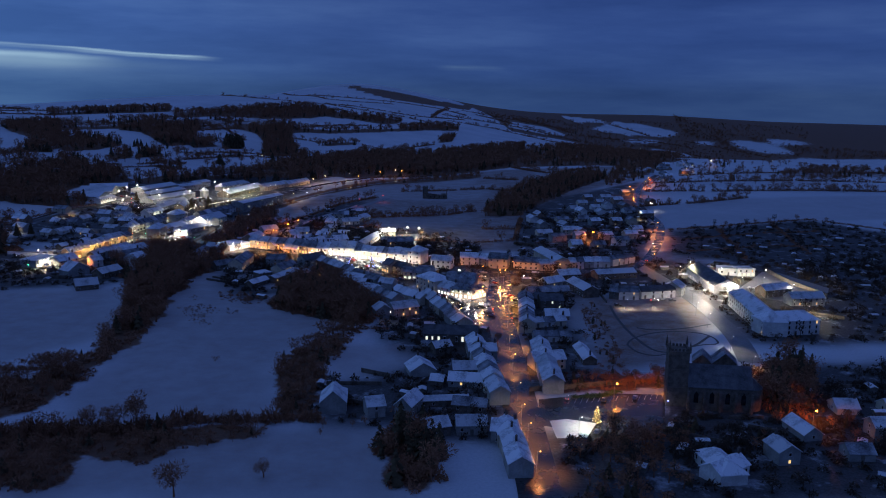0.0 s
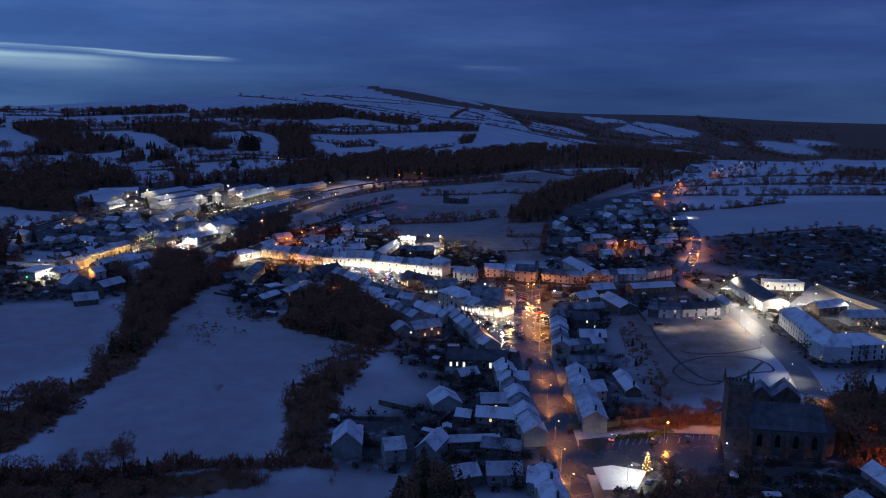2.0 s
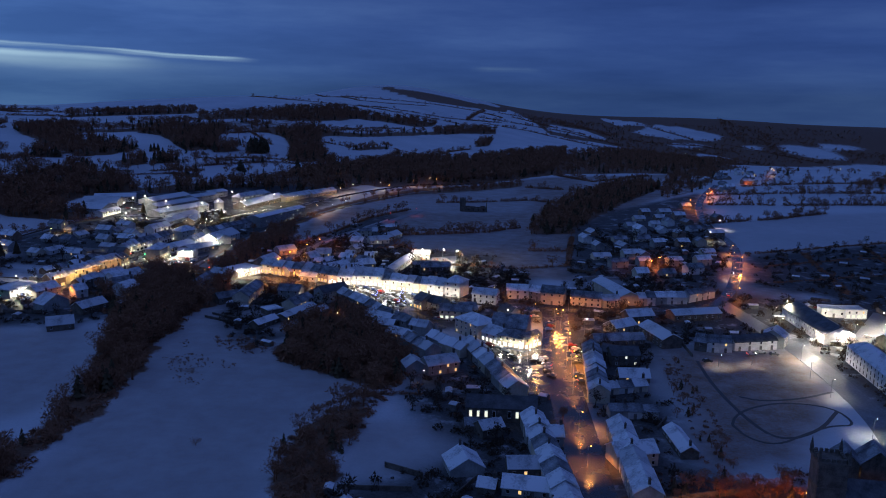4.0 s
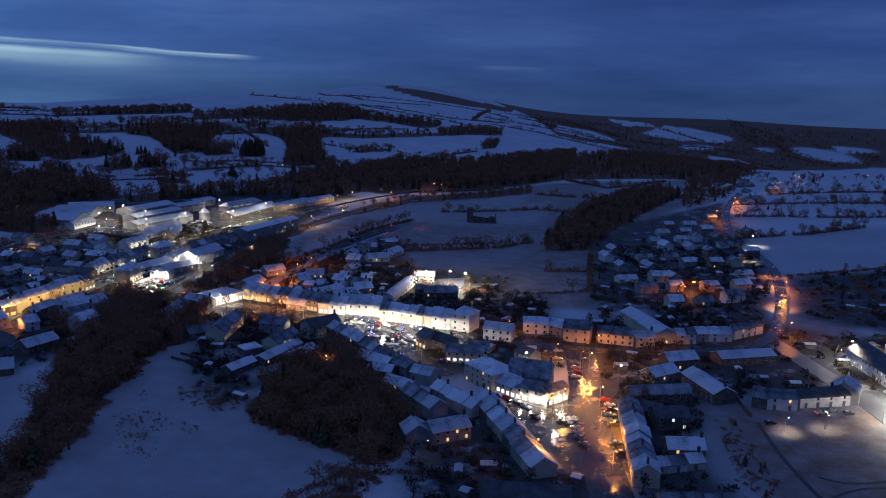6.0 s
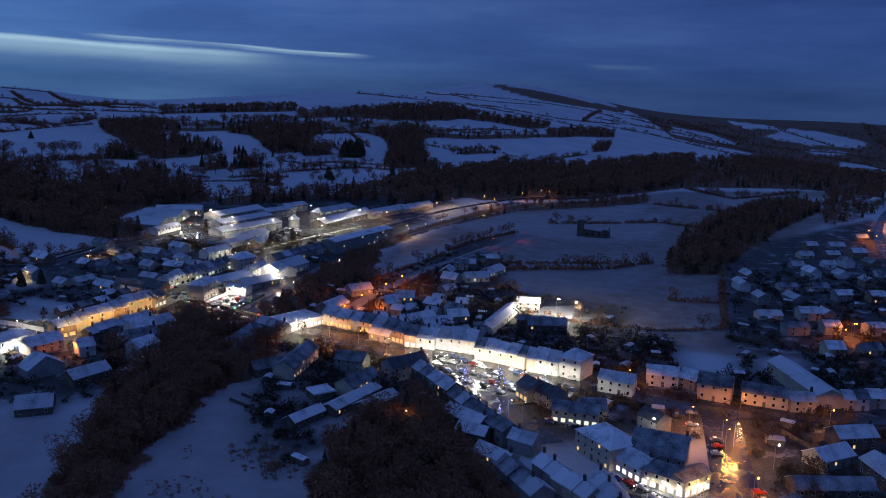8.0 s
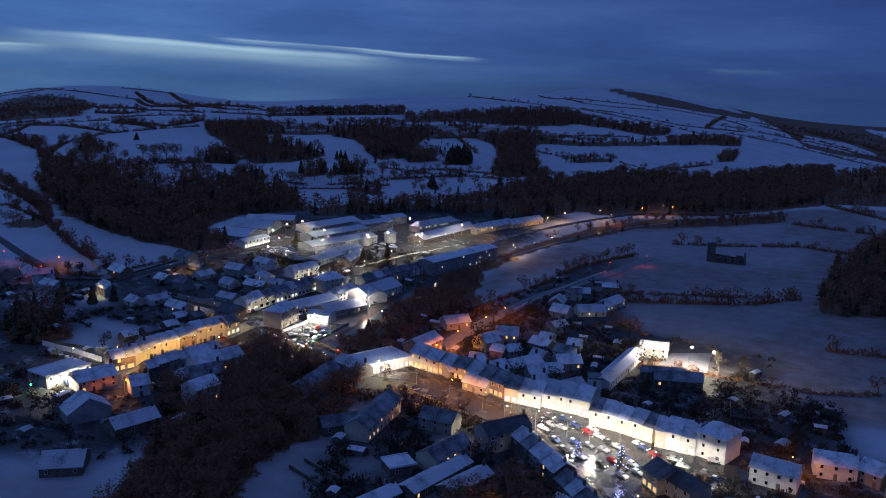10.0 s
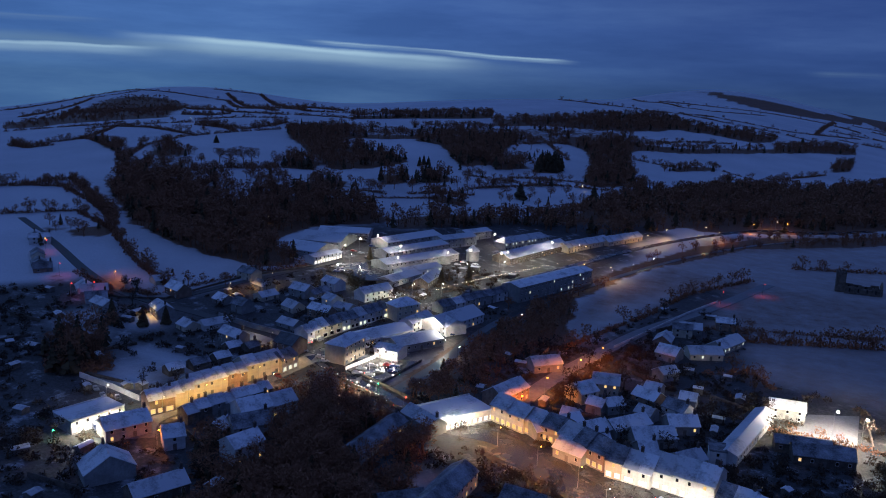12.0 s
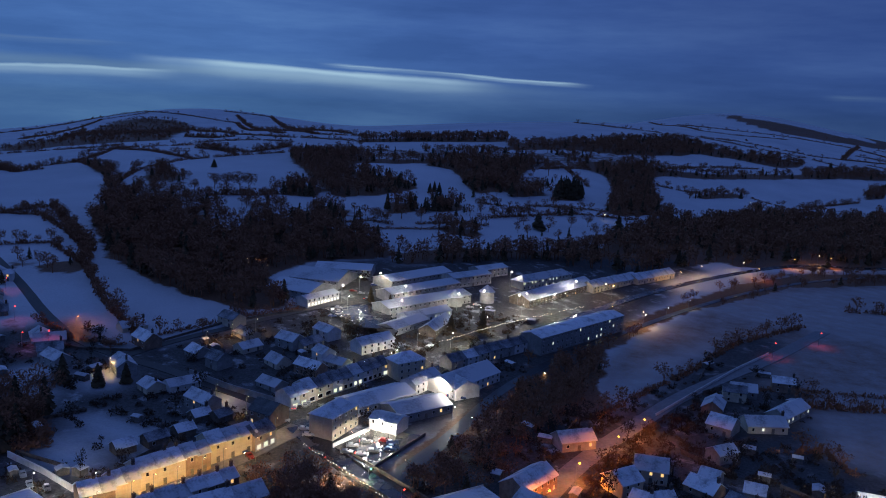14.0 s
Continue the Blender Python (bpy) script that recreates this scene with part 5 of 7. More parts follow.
build_ground([(w[0], w[5]) for w in WOODS] + HEATH, YARDS, THIN_AND_DIM, LAWN + FIELDS)

# ---- roads, yards and walls ----
strip("road", "wide wet main street shining under orange lamps", "road", [(25, 80), (24, 182), (22, 267), (21, 315), (20, 365), (19, 406), (21, 452), (23, 504)], 13, M["wet_road"], 0.14)
strip("road", "wet road climbing out of the town between houses", "road", [(26, 500), (43, 503), (68, 506), (93, 510), (112, 524), (125, 548), (140, 589), (155, 638), (169, 698), (169, 761), (174, 829), (193, 916), (224, 1010), (253, 1082)], 6.6, M["wet_road"], 0.4)
strip("road", "slushy road past the lit yard", "road", [(115, 532), (121, 493), (129, 446), (130, 403), (129, 368), (123, 335)], 9.9, M["snowy_road"], 0.12)
strip("road", "wet street along the row of shops", "road", [(29, 501), (7, 504), (-13, 512), (-29, 518), (-47, 522)], 8.8, M["wet_road"], 0.12)
strip("road", "wet street through the market place", "road", [(-36, 458), (-52, 484), (-70, 503), (-91, 521), (-107, 531), (-123, 538), (-141, 546)], 12.1, M["wet_road"], 0.12)
strip("road", "wet road crossing the river bridge", "road", [(-113, 542), (-129, 545), (-143, 552), (-155, 551), (-166, 549), (-188, 559), (-211, 571), (-231, 581), (-240, 586)], 8.8, M["wet_road"], 0.12)
strip("road", "street between two rows of old houses", "road", [(-243, 493), (-253, 505), (-247, 526), (-242, 548), (-240, 570), (-239, 586)], 8.8, M["snowy_road"], 0.12)
strip("road", "long straight road leaving the town along the river", "road", [(-240, 586), (-235, 613), (-229, 648), (-220, 691), (-210, 744), (-198, 801), (-183, 868), (-148, 980), (-106, 1083), (-57, 1105), (-16, 1163)], 8.8, M["wet_road"], 0.12)
strip("road", "side street glowing under orange lamps", "road", [(-148, 565), (-148, 599), (-143, 632), (-137, 660), (-130, 695), (-118, 731), (-102, 774), (-82, 849)], 7.2, M["snowy_road"], 0.12)
strip("road", "lane climbing away past the walled field", "road", [(-248, 591), (-268, 596), (-294, 598), (-319, 601), (-341, 600), (-376, 605), (-414, 620), (-455, 641), (-498, 661), (-535, 677)], 5.5, M["lane"], 0.12)
strip("road", "lane to the factory yard", "road", [(-341, 600), (-338, 625), (-328, 659), (-317, 697), (-309, 718)], 5.5, M["lane"], 0.12)
strip("path", "dark footpath curving through the snowy park", "path", [(79, 426), (78, 398), (81, 364), (87, 344), (104, 355), (117, 374)], 1.4, M["lane"], 0.06)
strip("path", "dark footpath across the snowy park", "path", [(85, 385), (92, 381), (108, 385), (123, 394)], 1.2, M["lane"], 0.06)
strip("path", "dark footpath looping round the snowy park lawn", "path", [(75, 357), (77, 346), (85, 341), (97, 351), (109, 360), (119, 361), (117, 378), (100, 381), (86, 374), (78, 365), (75, 357)], 1.0, M["lane"], 0.07)
strip("river", "dark river between wooded banks", "river", [(-194, 554), (-192, 578), (-191, 609), (-195, 651), (-191, 693), (-182, 737), (-171, 783), (-154, 850), (-128, 932), (-90, 1020), (-44, 1080)], 6, M["river"], 0.05)
paved("market_place", "wide wet market square crowded with parked cars", [(-106, 538), (-93, 550), (-69, 535), (-47, 529), (-36, 516), (-41, 492), (-54, 487), (-77, 506)], M["wet_road"], 0.18)
paved("plaza", "wet open place where two streets meet", [(-12, 441), (-1, 432), (5, 428), (17, 447), (24, 449), (16, 379), (3, 377), (-7, 410)], M["wet_road"], 0.17)
paved("yard", "floodlit snowy yard behind the long shed", [(-60, 595), (-52, 630), (-35, 638), (-37, 587), (-47, 594)], M["snowy_road"], 0.08)
paved("yard", "floodlit slushy factory yard", [(-312, 704), (-321, 755), (-306, 769), (-278, 714), (-261, 691), (-276, 684)], M["wet_road"], 0.1)
paved("yard", "lit wet car park between the hotel and the store", [(-221, 579), (-217, 598), (-200, 602), (-201, 570)], M["wet_road"], 0.35)
paved("yard", "slushy floodlit car park beside the white hall", [(145, 516), (146, 465), (167, 450), (195, 432), (217, 477), (198, 528), (180, 499), (159, 466), (146, 465)], M["snowy_road"], 0.08)
paved("car_park", "wet car park with white bay lines by the church", [(29, 287), (54, 295), (78, 295), (70, 266), (46, 259), (27, 263)], M["wet_road"], 0.1)
paved("verge", "snow-covered grass verge lit by a white lamp", [(31, 267), (37, 269), (47, 266), (42, 254), (32, 253)], M["shed_roof"], 0.16)
paved("yard", "bright filling station forecourt", [(-263, 486), (-263, 505), (-244, 497), (-253, 487)], M["wet_road"], 0.1)
stone_wall([(-304, 601), (-282, 598), (-258, 597)], 2.5, mat="concrete", label="long pale garden wall beside the lane")
stone_wall([(26, 295), (43, 299), (63, 306)], 2, mat="stone", label="old stone wall bounding the church car park")
stone_wall([(195, 521), (197, 488), (206, 454)], 2.5, mat="stone", label="stone wall bounding the floodlit yard")
stone_wall([(-386, 596), (-362, 597), (-343, 607), (-340, 627), (-335, 657), (-317, 696)], 1.0, mat="stone", label="low stone field wall along the lane")
stone_wall([(42, 488), (53, 470), (77, 456), (78, 431)], 1.5, mat="stone", label="stone boundary wall of the park")
stone_wall([(-134, 667), (-124, 708), (-115, 745), (-104, 782)], 1.1, mat="render_white", label="pale roadside wall along the side street")
stone_wall([(-220, 578), (-217, 596)], 1.6, mat="render_white", label="white wall between hotel and car park")
stone_wall([(-201, 570), (-199, 603)], 1.0, mat="stone", label="low wall along the river bank")
stone_wall([(-301, 520), (-282, 518), (-266, 515)], 2, mat="render_white", label="lit yard wall")

# ---- buildings ----
building(-27, 456, -16, 443, 12.3, 7.4, wall='render_cream', style='hip', pitch=0.5, lit=0.1, name='corner_building', lit_mat='lit_warm')
building(-16, 446, -7, 437, 9.5, 4.6, wall='render_white', shop='shop', name='shop')
building(-7, 437, 5, 431, 8.5, 5.5, wall='render_cream', roof='thin_roof', style='hip', shop='shop', pitch=0.5, name='arcaded_shop', label='cream corner shop with lit arches under a snowy hipped roof')
building(5, 431, 13, 439, 6.6, 5.5, wall='render_cream', roof='thin_roof', shop='shop', pitch=0.5, name='arcaded_shop')
building(-10, 447, 6, 444, 15.2, 6.4, wall='render_grey', roof='thin_roof', pitch=0.6, name='hall')
building(-36, 476, -20, 475, 7.6, 5.1, wall='render_cream', roof='thin_roof', name='shop', shop='lit_white')
building(-45, 494, -37, 487, 8.5, 5.1, wall='render_grey', roof='slate')
building(-26, 479, -17, 481, 9.5, 4.6, wall='render_cream', roof='thin_roof')
building(-7, 479, -1, 473, 7.6, 5.5, wall='render_grey', roof='slate')
terrace(-33, 440, -17, 422, -7.6, 5, 4.2, roofs=('snow_roof',), walls=('render_grey', 'render_cream'), seed=10)
terrace(-46, 440, -31, 419, -7.6, 4, 3.9, roofs=('snow_roof', 'thin_roof'), walls=('render_grey', 'stone'), seed=11)
building(-21, 511, -8, 508, 8.5, 5.5, wall='render_white', lit=0.05)
building(-2, 523, 10, 523, 8.5, 5.1, wall='render_white')
building(10, 525, 16, 521, 8.5, 4.6, wall='render_grey')
building(16, 514, 28, 511, 9.5, 6.9, wall='render_cream', roof='thin_roof')
building(32, 513, 48, 510, 8.5, 5.1, wall='render_cream', roof='thin_roof')
building(49, 509, 58, 511, 7.6, 4.6, wall='render_cream')
building(59, 515, 69, 518, 39.0, 5.5, wall='render_cream', roof='shed_roof', style='front', pitch=0.45, name='barn', label='long pale barn with a smooth snow-covered roof')
terrace(69, 516, 78, 518, 7.6, 2, 4.6, seed=19)
terrace(79, 521, 96, 524, 7.6, 3, 4.1, seed=20)
terrace(98, 527, 115, 540, 6.6, 5, 4.6, walls=('render_white',), roofs=('thin_roof',), seed=21)
building(82, 487, 107, 495, 9.5, 3.7, wall='stone', roof='shed_roof', pitch=0.4, name='long_shed')
building(60, 464, 67, 441, 9.5, 4.6, wall='stone', roof='shed_roof', pitch=0.5, name='hall')
building(49, 460, 60, 468, 8.5, 3.7, wall='render_grey')
building(58, 478, 71, 483, 8.5, 4.6, wall='stone')
building(81, 441, 86, 439, 8.5, 4.6, wall='stone', roof='thin_roof')
terrace(86, 439, 97, 439, 7.6, 2, 4.6, walls=('render_white',), roofs=('slate', 'thin_roof'), lit=0.12, seed=27)
terrace(99, 442, 119, 447, 7.6, 4, 4.6, walls=('render_white',), roofs=('slate', 'thin_roof'), lit=0.05, seed=28)
building(113, 452, 122, 447, 9.5, 5.5, wall='render_grey', roof='snow_roof', style='front')
building(140, 504, 143, 456, 14.2, 5.5, wall='render_white', roof='slate', pitch=0.5, name='white_hall', lit=0.2, lit_mat='lit_white', label='big white-rendered hall washed by floodlight')
building(161, 507, 173, 506, 8.5, 4.1, wall='render_white', style='flat', roof='shed_roof', name='annexe')
building(172, 504, 183, 505, 8.5, 4.6, wall='render_white', style='flat', roof='shed_roof', name='annexe', shop='lit_white')
building(144, 434, 142, 375, 11.4, 7.4, wall='render_white', roof='snow_roof', style='hip', pitch=0.6, name='institution', lit=0.03, gap=3.4, tall=1.9, label='long pale three-storey institution with a snowy hipped roof')
building(143, 375, 171, 381, 11.4, 7.4, wall='render_white', roof='snow_roof', style='hip', pitch=0.6, name='institution', lit=0.05, gap=3.4, tall=1.9, label='pale three-storey wing facing the road, roof under snow')
building(178, 433, 197, 436, 8.5, 4.6, wall='render_grey', lit=0.1)
building(170, 450, 187, 457, 8.5, 4.6, wall='stone', roof='snow_roof')
terrace(9, 349, 18, 281, -7.6, 9, 5.1, seed=37)
terrace(19, 256, 22, 224, -7.6, 3, 5.1, seed=38)
terrace(-15, 432, 5, 376, -8.5, 7, 4.3, walls=('render_grey', 'stone', 'render_cream'), seed=39)
terrace(30, 429, 27, 372, 7.6, 9, 5.1, walls=('render_cream', 'render_grey'), roofs=('thin_roof', 'snow_roof'), seed=40)
terrace(30, 344, 31, 293, 7.6, 4, 5.1, seed=41)
building(37, 422, 43, 419, 7.6, 4.6, wall='stone', roof='slate', lit=0.3)
building(41, 414, 53, 416, 8.5, 5.1, wall='stone', roof='slate', lit=0.3, lit_mat='lit_white')
building(37, 440, 60, 445, 7.6, 3.2, wall='stone', roof='thin_roof')
building(30, 318, 43, 322, 8.5, 4.6, wall='render_cream', lit=0.3)
terrace(33, 357, 50, 359, 5.7, 3, 3.2, roofs=('thin_roof', 'slate', 'snow_roof'), seed=46)
terrace(34, 380, 51, 386, 5.7, 3, 3.2, roofs=('thin_roof', 'slate', 'snow_roof'), seed=47)
building(49, 346, 51, 327, 5.7, 2.8, wall='stone', roof='snow_roof')
building(-17, 350, 7, 350, 9.5, 5.4, wall='stone', roof='slate', name='school', lit=0.9, lit_mat='lit_white', tall=2.6, gap=2.5, floors=1, label='dark stone school hall with tall lit windows')
building(-34, 393, -22, 400, 8.5, 4.6, wall='render_grey')
building(-43, 393, -35, 396, 8.5, 3.7, wall='render_grey', style='front')
building(-49, 268, -40, 269, 10.4, 4.6, wall='render_grey', style='front', name='villa', label='large grey house with two snowy gables', pitch=0.9)
building(-32, 265, -26, 267, 7.6, 4.6, wall='render_grey')
building(-23, 268, -17, 266, 11.4, 4.6, wall='render_grey', style='front', pitch=0.9)
building(-20, 307, -10, 310, 10.4, 2.8, wall='render_grey', style='front', name='bungalow', pitch=0.6)
building(-12, 298, -7, 297, 5.7, 2.8, wall='stone')
building(-5, 298, 12, 296, 7.6, 2.9, wall='render_grey', lit=0.35, name='outbuilding', lit_mat='lit_warm')
building(-15, 276, 3, 279, 5.2, 2.8, wall='stone', roof='shed_roof', name='long_shed', pitch=0.4)
building(-3, 308, 14, 310, 7.6, 3.7, wall='stone')
building(3, 331, 15, 332, 7.6, 4.1, wall='render_grey')
building(-11, 335, -4, 339, 6.6, 3.7, wall='stone')
building(-17, 340, -11, 341, 5.7, 2.8, wall='stone', roof='thin_roof')
building(-10, 250, -3, 253, 7.6, 3.7, wall='stone', roof='snow_roof')
building(-1, 253, 9, 254, 7.6, 3.7, wall='render_grey')
building(-3, 274, 9, 272, 6.6, 2.8, wall='stone', roof='thin_roof')
building(10, 248, 18, 247, 8.5, 4.6, wall='render_grey')
building(94, 320, 101, 318, 8.5, 5.5, wall='stone', roof='thin_roof', style='front', pitch=0.9, chimneys=0, name='church_hall')
building(102, 319, 111, 317, 9.5, 5.5, wall='stone', roof='thin_roof', style='front', pitch=0.9, chimneys=0, name='church_hall')
building(73, 239, 76, 222, 8.5, 3.7, wall='render_white', roof='snow_roof', style='hip', pitch=0.6, name='bungalow')
building(76, 222, 87, 230, 7.6, 3.7, wall='render_white', roof='snow_roof', pitch=0.6, name='bungalow')
terrace(-50, 525, -37, 523, 10.4, 3, 6.4, walls=('render_white', 'render_cream', 'render_white'), lit=0.15, shops=('shop', 'shop', 'lit_white'), roofs=('snow_roof',), seed=72)
building(-37, 524, -28, 520, 11.4, 8.7, wall='render_white', style='hip', pitch=0.5, name='hotel', lit=0.15, label='tall white hotel flooded with light on the square')
terrace(-64, 532, -51, 527, 10.4, 3, 6.0, walls=('render_cream',), lit=0.15, shops=('shop', 'lit_warm'), seed=74)
terrace(-73, 534, -64, 532, 10.4, 2, 6.4, walls=('render_cream',), lit=0.15, shops=('shop',), seed=75)
terrace(-92, 543, -74, 540, 12.3, 3, 6.0, walls=('render_white', 'render_cream', 'render_white'), lit=0.2, shops=('shop',), seed=76)
terrace(-106, 543, -92, 541, 11.4, 3, 5.5, walls=('render_white', 'render_cream', 'render_white'), lit=0.15, shops=('shop',), seed=77)
terrace(-124, 553, -107, 545, 10.4, 3, 6.0, walls=('brick', 'render_cream'), lit=0.2, shops=('lit_warm', 'shop'), seed=78)
terrace(-138, 560, -124, 556, 10.4, 2, 5.5, walls=('render_cream',), lit=0.2, shops=('lit_warm',), seed=79)
terrace(-152, 564, -138, 559, 9.5, 2, 6.0, walls=('brick', 'render_cream'), lit=0.2, shops=('lit_warm',), seed=80)
terrace(-74, 480, -50, 452, 7.6, 7, 5.1, walls=('render_grey', 'stone'), roofs=('snow_roof', 'thin_roof'), seed=81)
terrace(-93, 504, -75, 484, 7.6, 4, 5.1, walls=('render_grey', 'stone'), seed=82)
terrace(-48, 449, -40, 446, 7.6, 3, 5.1, walls=('render_grey', 'stone'), seed=83)
building(-99, 498, -88, 511, 8.5, 6.4, wall='render_grey', roof='slate')
building(-51, 497, -46, 491, 9.5, 5.5, wall='render_grey', roof='slate', shop='lit_warm', name='shop')
building(-109, 478, -103, 494, 8.5, 4.6, wall='render_cream', roof='thin_roof', lit=0.4)
building(-109, 460, -100, 485, 6.6, 3.2, wall='stone', roof='snow_roof', name='long_shed', pitch=0.4)
building(-99, 464, -92, 480, 6.6, 3.2, wall='stone', roof='snow_roof', pitch=0.5, name='long_shed')
building(-137, 490, -137, 518, 8.5, 5.1, wall='render_cream', roof='thin_roof', lit=0.3)
building(-126, 507, -114, 506, 8.5, 4.6, wall='render_grey', roof='thin_roof', lit=0.3)
building(-121, 471, -115, 477, 7.6, 2.8, wall='stone', roof='snow_roof', style='flat')
building(-119, 447, -113, 460, 5.7, 2.8, wall='stone', roof='snow_roof', name='shed')
building(-178, 547, -164, 540, 7.6, 4.1, wall='render_grey')
building(-173, 512, -173, 542, 7.6, 3.7, wall='render_grey', roof='thin_roof')
building(-73, 467, -59, 458, 7.6, 4.1, wall='stone', roof='snow_roof')
building(-66, 454, -56, 451, 6.6, 3.7, wall='stone', roof='snow_roof')
building(-152, 488, -143, 497, 7.6, 3.7, wall='stone', roof='thin_roof')
building(-71, 570, -63, 615, 6.6, 4.1, wall='render_white', roof='shed_roof', pitch=0.4, name='long_shed', label='long low white shed beside the floodlit yard', chimneys=0)
building(-65, 619, -53, 620, 9.5, 4.6, wall='render_grey', roof='shed_roof', pitch=0.4, name='store', chimneys=0)
building(-61, 589, -44, 592, 7.6, 3.7, wall='stone', roof='thin_roof', pitch=0.4, name='store', chimneys=0)
building(-55, 582, -37, 586, 8.5, 3.7, wall='stone', roof='thin_roof', name='store', chimneys=0)
building(-79, 568, -74, 569, 6.6, 4.6, wall='render_white', roof='thin_roof', style='flat')
building(-85, 556, -79, 564, 7.6, 3.7, wall='render_cream', lit=0.2)
building(-132, 556, -120, 571, 8.5, 3.7, wall='render_grey', roof='snow_roof')
building(-118, 561, -111, 571, 8.5, 3.7, wall='render_grey', roof='snow_roof')
building(-102, 567, -90, 575, 8.5, 3.7, wall='render_grey', roof='snow_roof')
building(-109, 570, -100, 583, 8.5, 3.7, wall='render_grey', roof='snow_roof')
building(-98, 557, -93, 560, 8.5, 3.7, wall='render_grey', roof='snow_roof')
building(-114, 552, -107, 558, 8.5, 3.7, wall='render_grey', roof='snow_roof')
building(-124, 548, -114, 545, 8.5, 3.7, wall='render_grey', roof='snow_roof')
building(-105, 544, -99, 551, 8.5, 3.7, wall='render_grey', roof='snow_roof')
building(-94, 584, -85, 589, 8.5, 3.7, wall='render_grey', roof='snow_roof')
building(-110, 616, -104, 615, 6.6, 3.7, wall='render_grey', roof='snow_roof')
building(-106, 635, -101, 642, 6.6, 3.7, wall='render_grey', roof='snow_roof')
building(-125, 589, -119, 588, 6.6, 3.7, wall='render_grey', roof='snow_roof')
building(-117, 590, -112, 595, 6.6, 3.7, wall='render_grey', roof='snow_roof')
building(-108, 591, -102, 589, 6.6, 3.7, wall='render_grey', roof='snow_roof')
building(-130, 574, -124, 574, 6.6, 3.7, wall='render_grey', roof='snow_roof')
building(-96, 612, -90, 612, 6.6, 3.7, wall='render_grey', roof='snow_roof')
building(-151, 574, -147, 590, 9.5, 5.1, wall='brick', roof='snow_roof', lit=0.1)
building(-136, 599, -128, 594, 8.5, 4.6, wall='render_cream', style='front')
building(-128, 608, -118, 610, 9.5, 4.6, wall='render_cream', lit=0.15)
building(-154, 616, -145, 625, 8.5, 3.7, wall='render_grey', lit=0.2)
building(-115, 663, -106, 661, 9.5, 3.7, wall='render_grey')
building(-101, 670, -88, 677, 8.5, 3.2, wall='render_cream', lit=0.4, lit_mat='lit_white', name='bungalow')
building(-89, 686, -82, 705, 8.5, 3.2, wall='render_grey', lit=0.4, lit_mat='lit_white', name='bungalow')
building(-112, 708, -102, 710, 7.6, 3.2, wall='render_grey', name='bungalow')
building(-163, 545, -151, 565, 15.2, 3.9, wall='render_white', roof='shed_roof', style='flat', shop='shop', name='supermarket', chimneys=0, label='low white shop with a bright lit front')
building(-223, 582, -223, 598, 9.5, 8.3, wall='render_cream', style='hip', pitch=0.55, name='hotel', lit=0.15, gap=2.8, label='three-storey cream hotel beside the river bridge')
building(-218, 597, -207, 597, 8.5, 4.6, wall='render_white', roof='shed_roof', pitch=0.3, name='store', shop='shop', chimneys=0, label='white store with a floodlit front')
building(-227, 603, -217, 629, 13.3, 3.7, wall='render_white', roof='shed_roof', pitch=0.3, name='works', chimneys=0)
building(-211, 606, -200, 626, 13.3, 3.7, wall='render_grey', roof='shed_roof', pitch=0.3, name='works', chimneys=0)
building(-205, 638, -198, 667, 14.2, 4.6, wall='render_white', roof='shed_roof', pitch=0.5, name='works', chimneys=0, label='white industrial unit with a snowy pitched roof')
building(-214, 643, -204, 637, 11.4, 4.6, wall='render_white', roof='shed_roof', pitch=0.5, name='works', chimneys=0)
terrace(-250, 595, -246, 616, 8.5, 5, 5.5, lit=0.1, walls=('render_white', 'render_cream'), shops=('glass', 'glass', 'lit_white'), seed=135)
terrace(-246, 616, -239, 647, 8.5, 6, 5.5, lit=0.1, walls=('render_white', 'render_cream'), shops=('glass', 'glass', 'lit_white'), seed=136)
building(-232, 642, -226, 654, 9.5, 7.8, wall='render_cream', style='hip', lit=0.05)
building(-256, 579, -246, 578, 9.5, 5.5, wall='brick', roof='slate')
building(-219, 633, -217, 650, 7.6, 4.6, wall='render_white')
terrace(-219, 665, -200, 717, 7.6, 7, 4.6, lit=0.15, roofs=('snow_roof', 'thin_roof'), seed=140)
terrace(-253, 507, -249, 515, 8.5, 2, 5.5, walls=('render_cream', 'brick'), lit=0.25, shops=('lit_warm',), seed=141)
terrace(-251, 516, -248, 523, 8.5, 2, 5.5, walls=('render_cream',), roofs=('snow_roof',), seed=142)
terrace(-250, 524, -243, 546, 8.5, 5, 6.0, walls=('render_cream', 'brick'), roofs=('snow_roof',), seed=143)
terrace(-245, 548, -240, 564, 8.5, 3, 6.4, walls=('render_cream',), roofs=('snow_roof',), seed=144)
building(-239, 562, -238, 571, 8.5, 5.5, wall='render_cream', shop='lit_white', roof='thin_roof')
terrace(-237, 508, -227, 540, 6.6, 7, 4.6, walls=('render_grey', 'stone'), roofs=('snow_roof',), seed=146)
building(-216, 506, -209, 516, 9.5, 4.6, wall='render_grey', roof='thin_roof')
building(-217, 526, -213, 536, 9.5, 4.6, wall='render_white')
building(-204, 492, -201, 502, 8.5, 6.4, wall='render_white', name='flats')
building(-226, 504, -220, 505, 7.6, 3.7, wall='stone', style='front')
building(-263, 484, -259, 502, 11.4, 4.6, wall='concrete', roof='shed_roof', style='flat', name='filling_station', shop='shop', chimneys=0, label='filling station shop under a wide flat snowy roof')
building(-249, 485, -243, 498, 9.5, 4.6, wall='render_grey', roof='snow_roof')
building(-232, 462, -225, 474, 9.5, 4.1, wall='render_grey', style='front', lit=0.3, lit_mat='lit_warm')
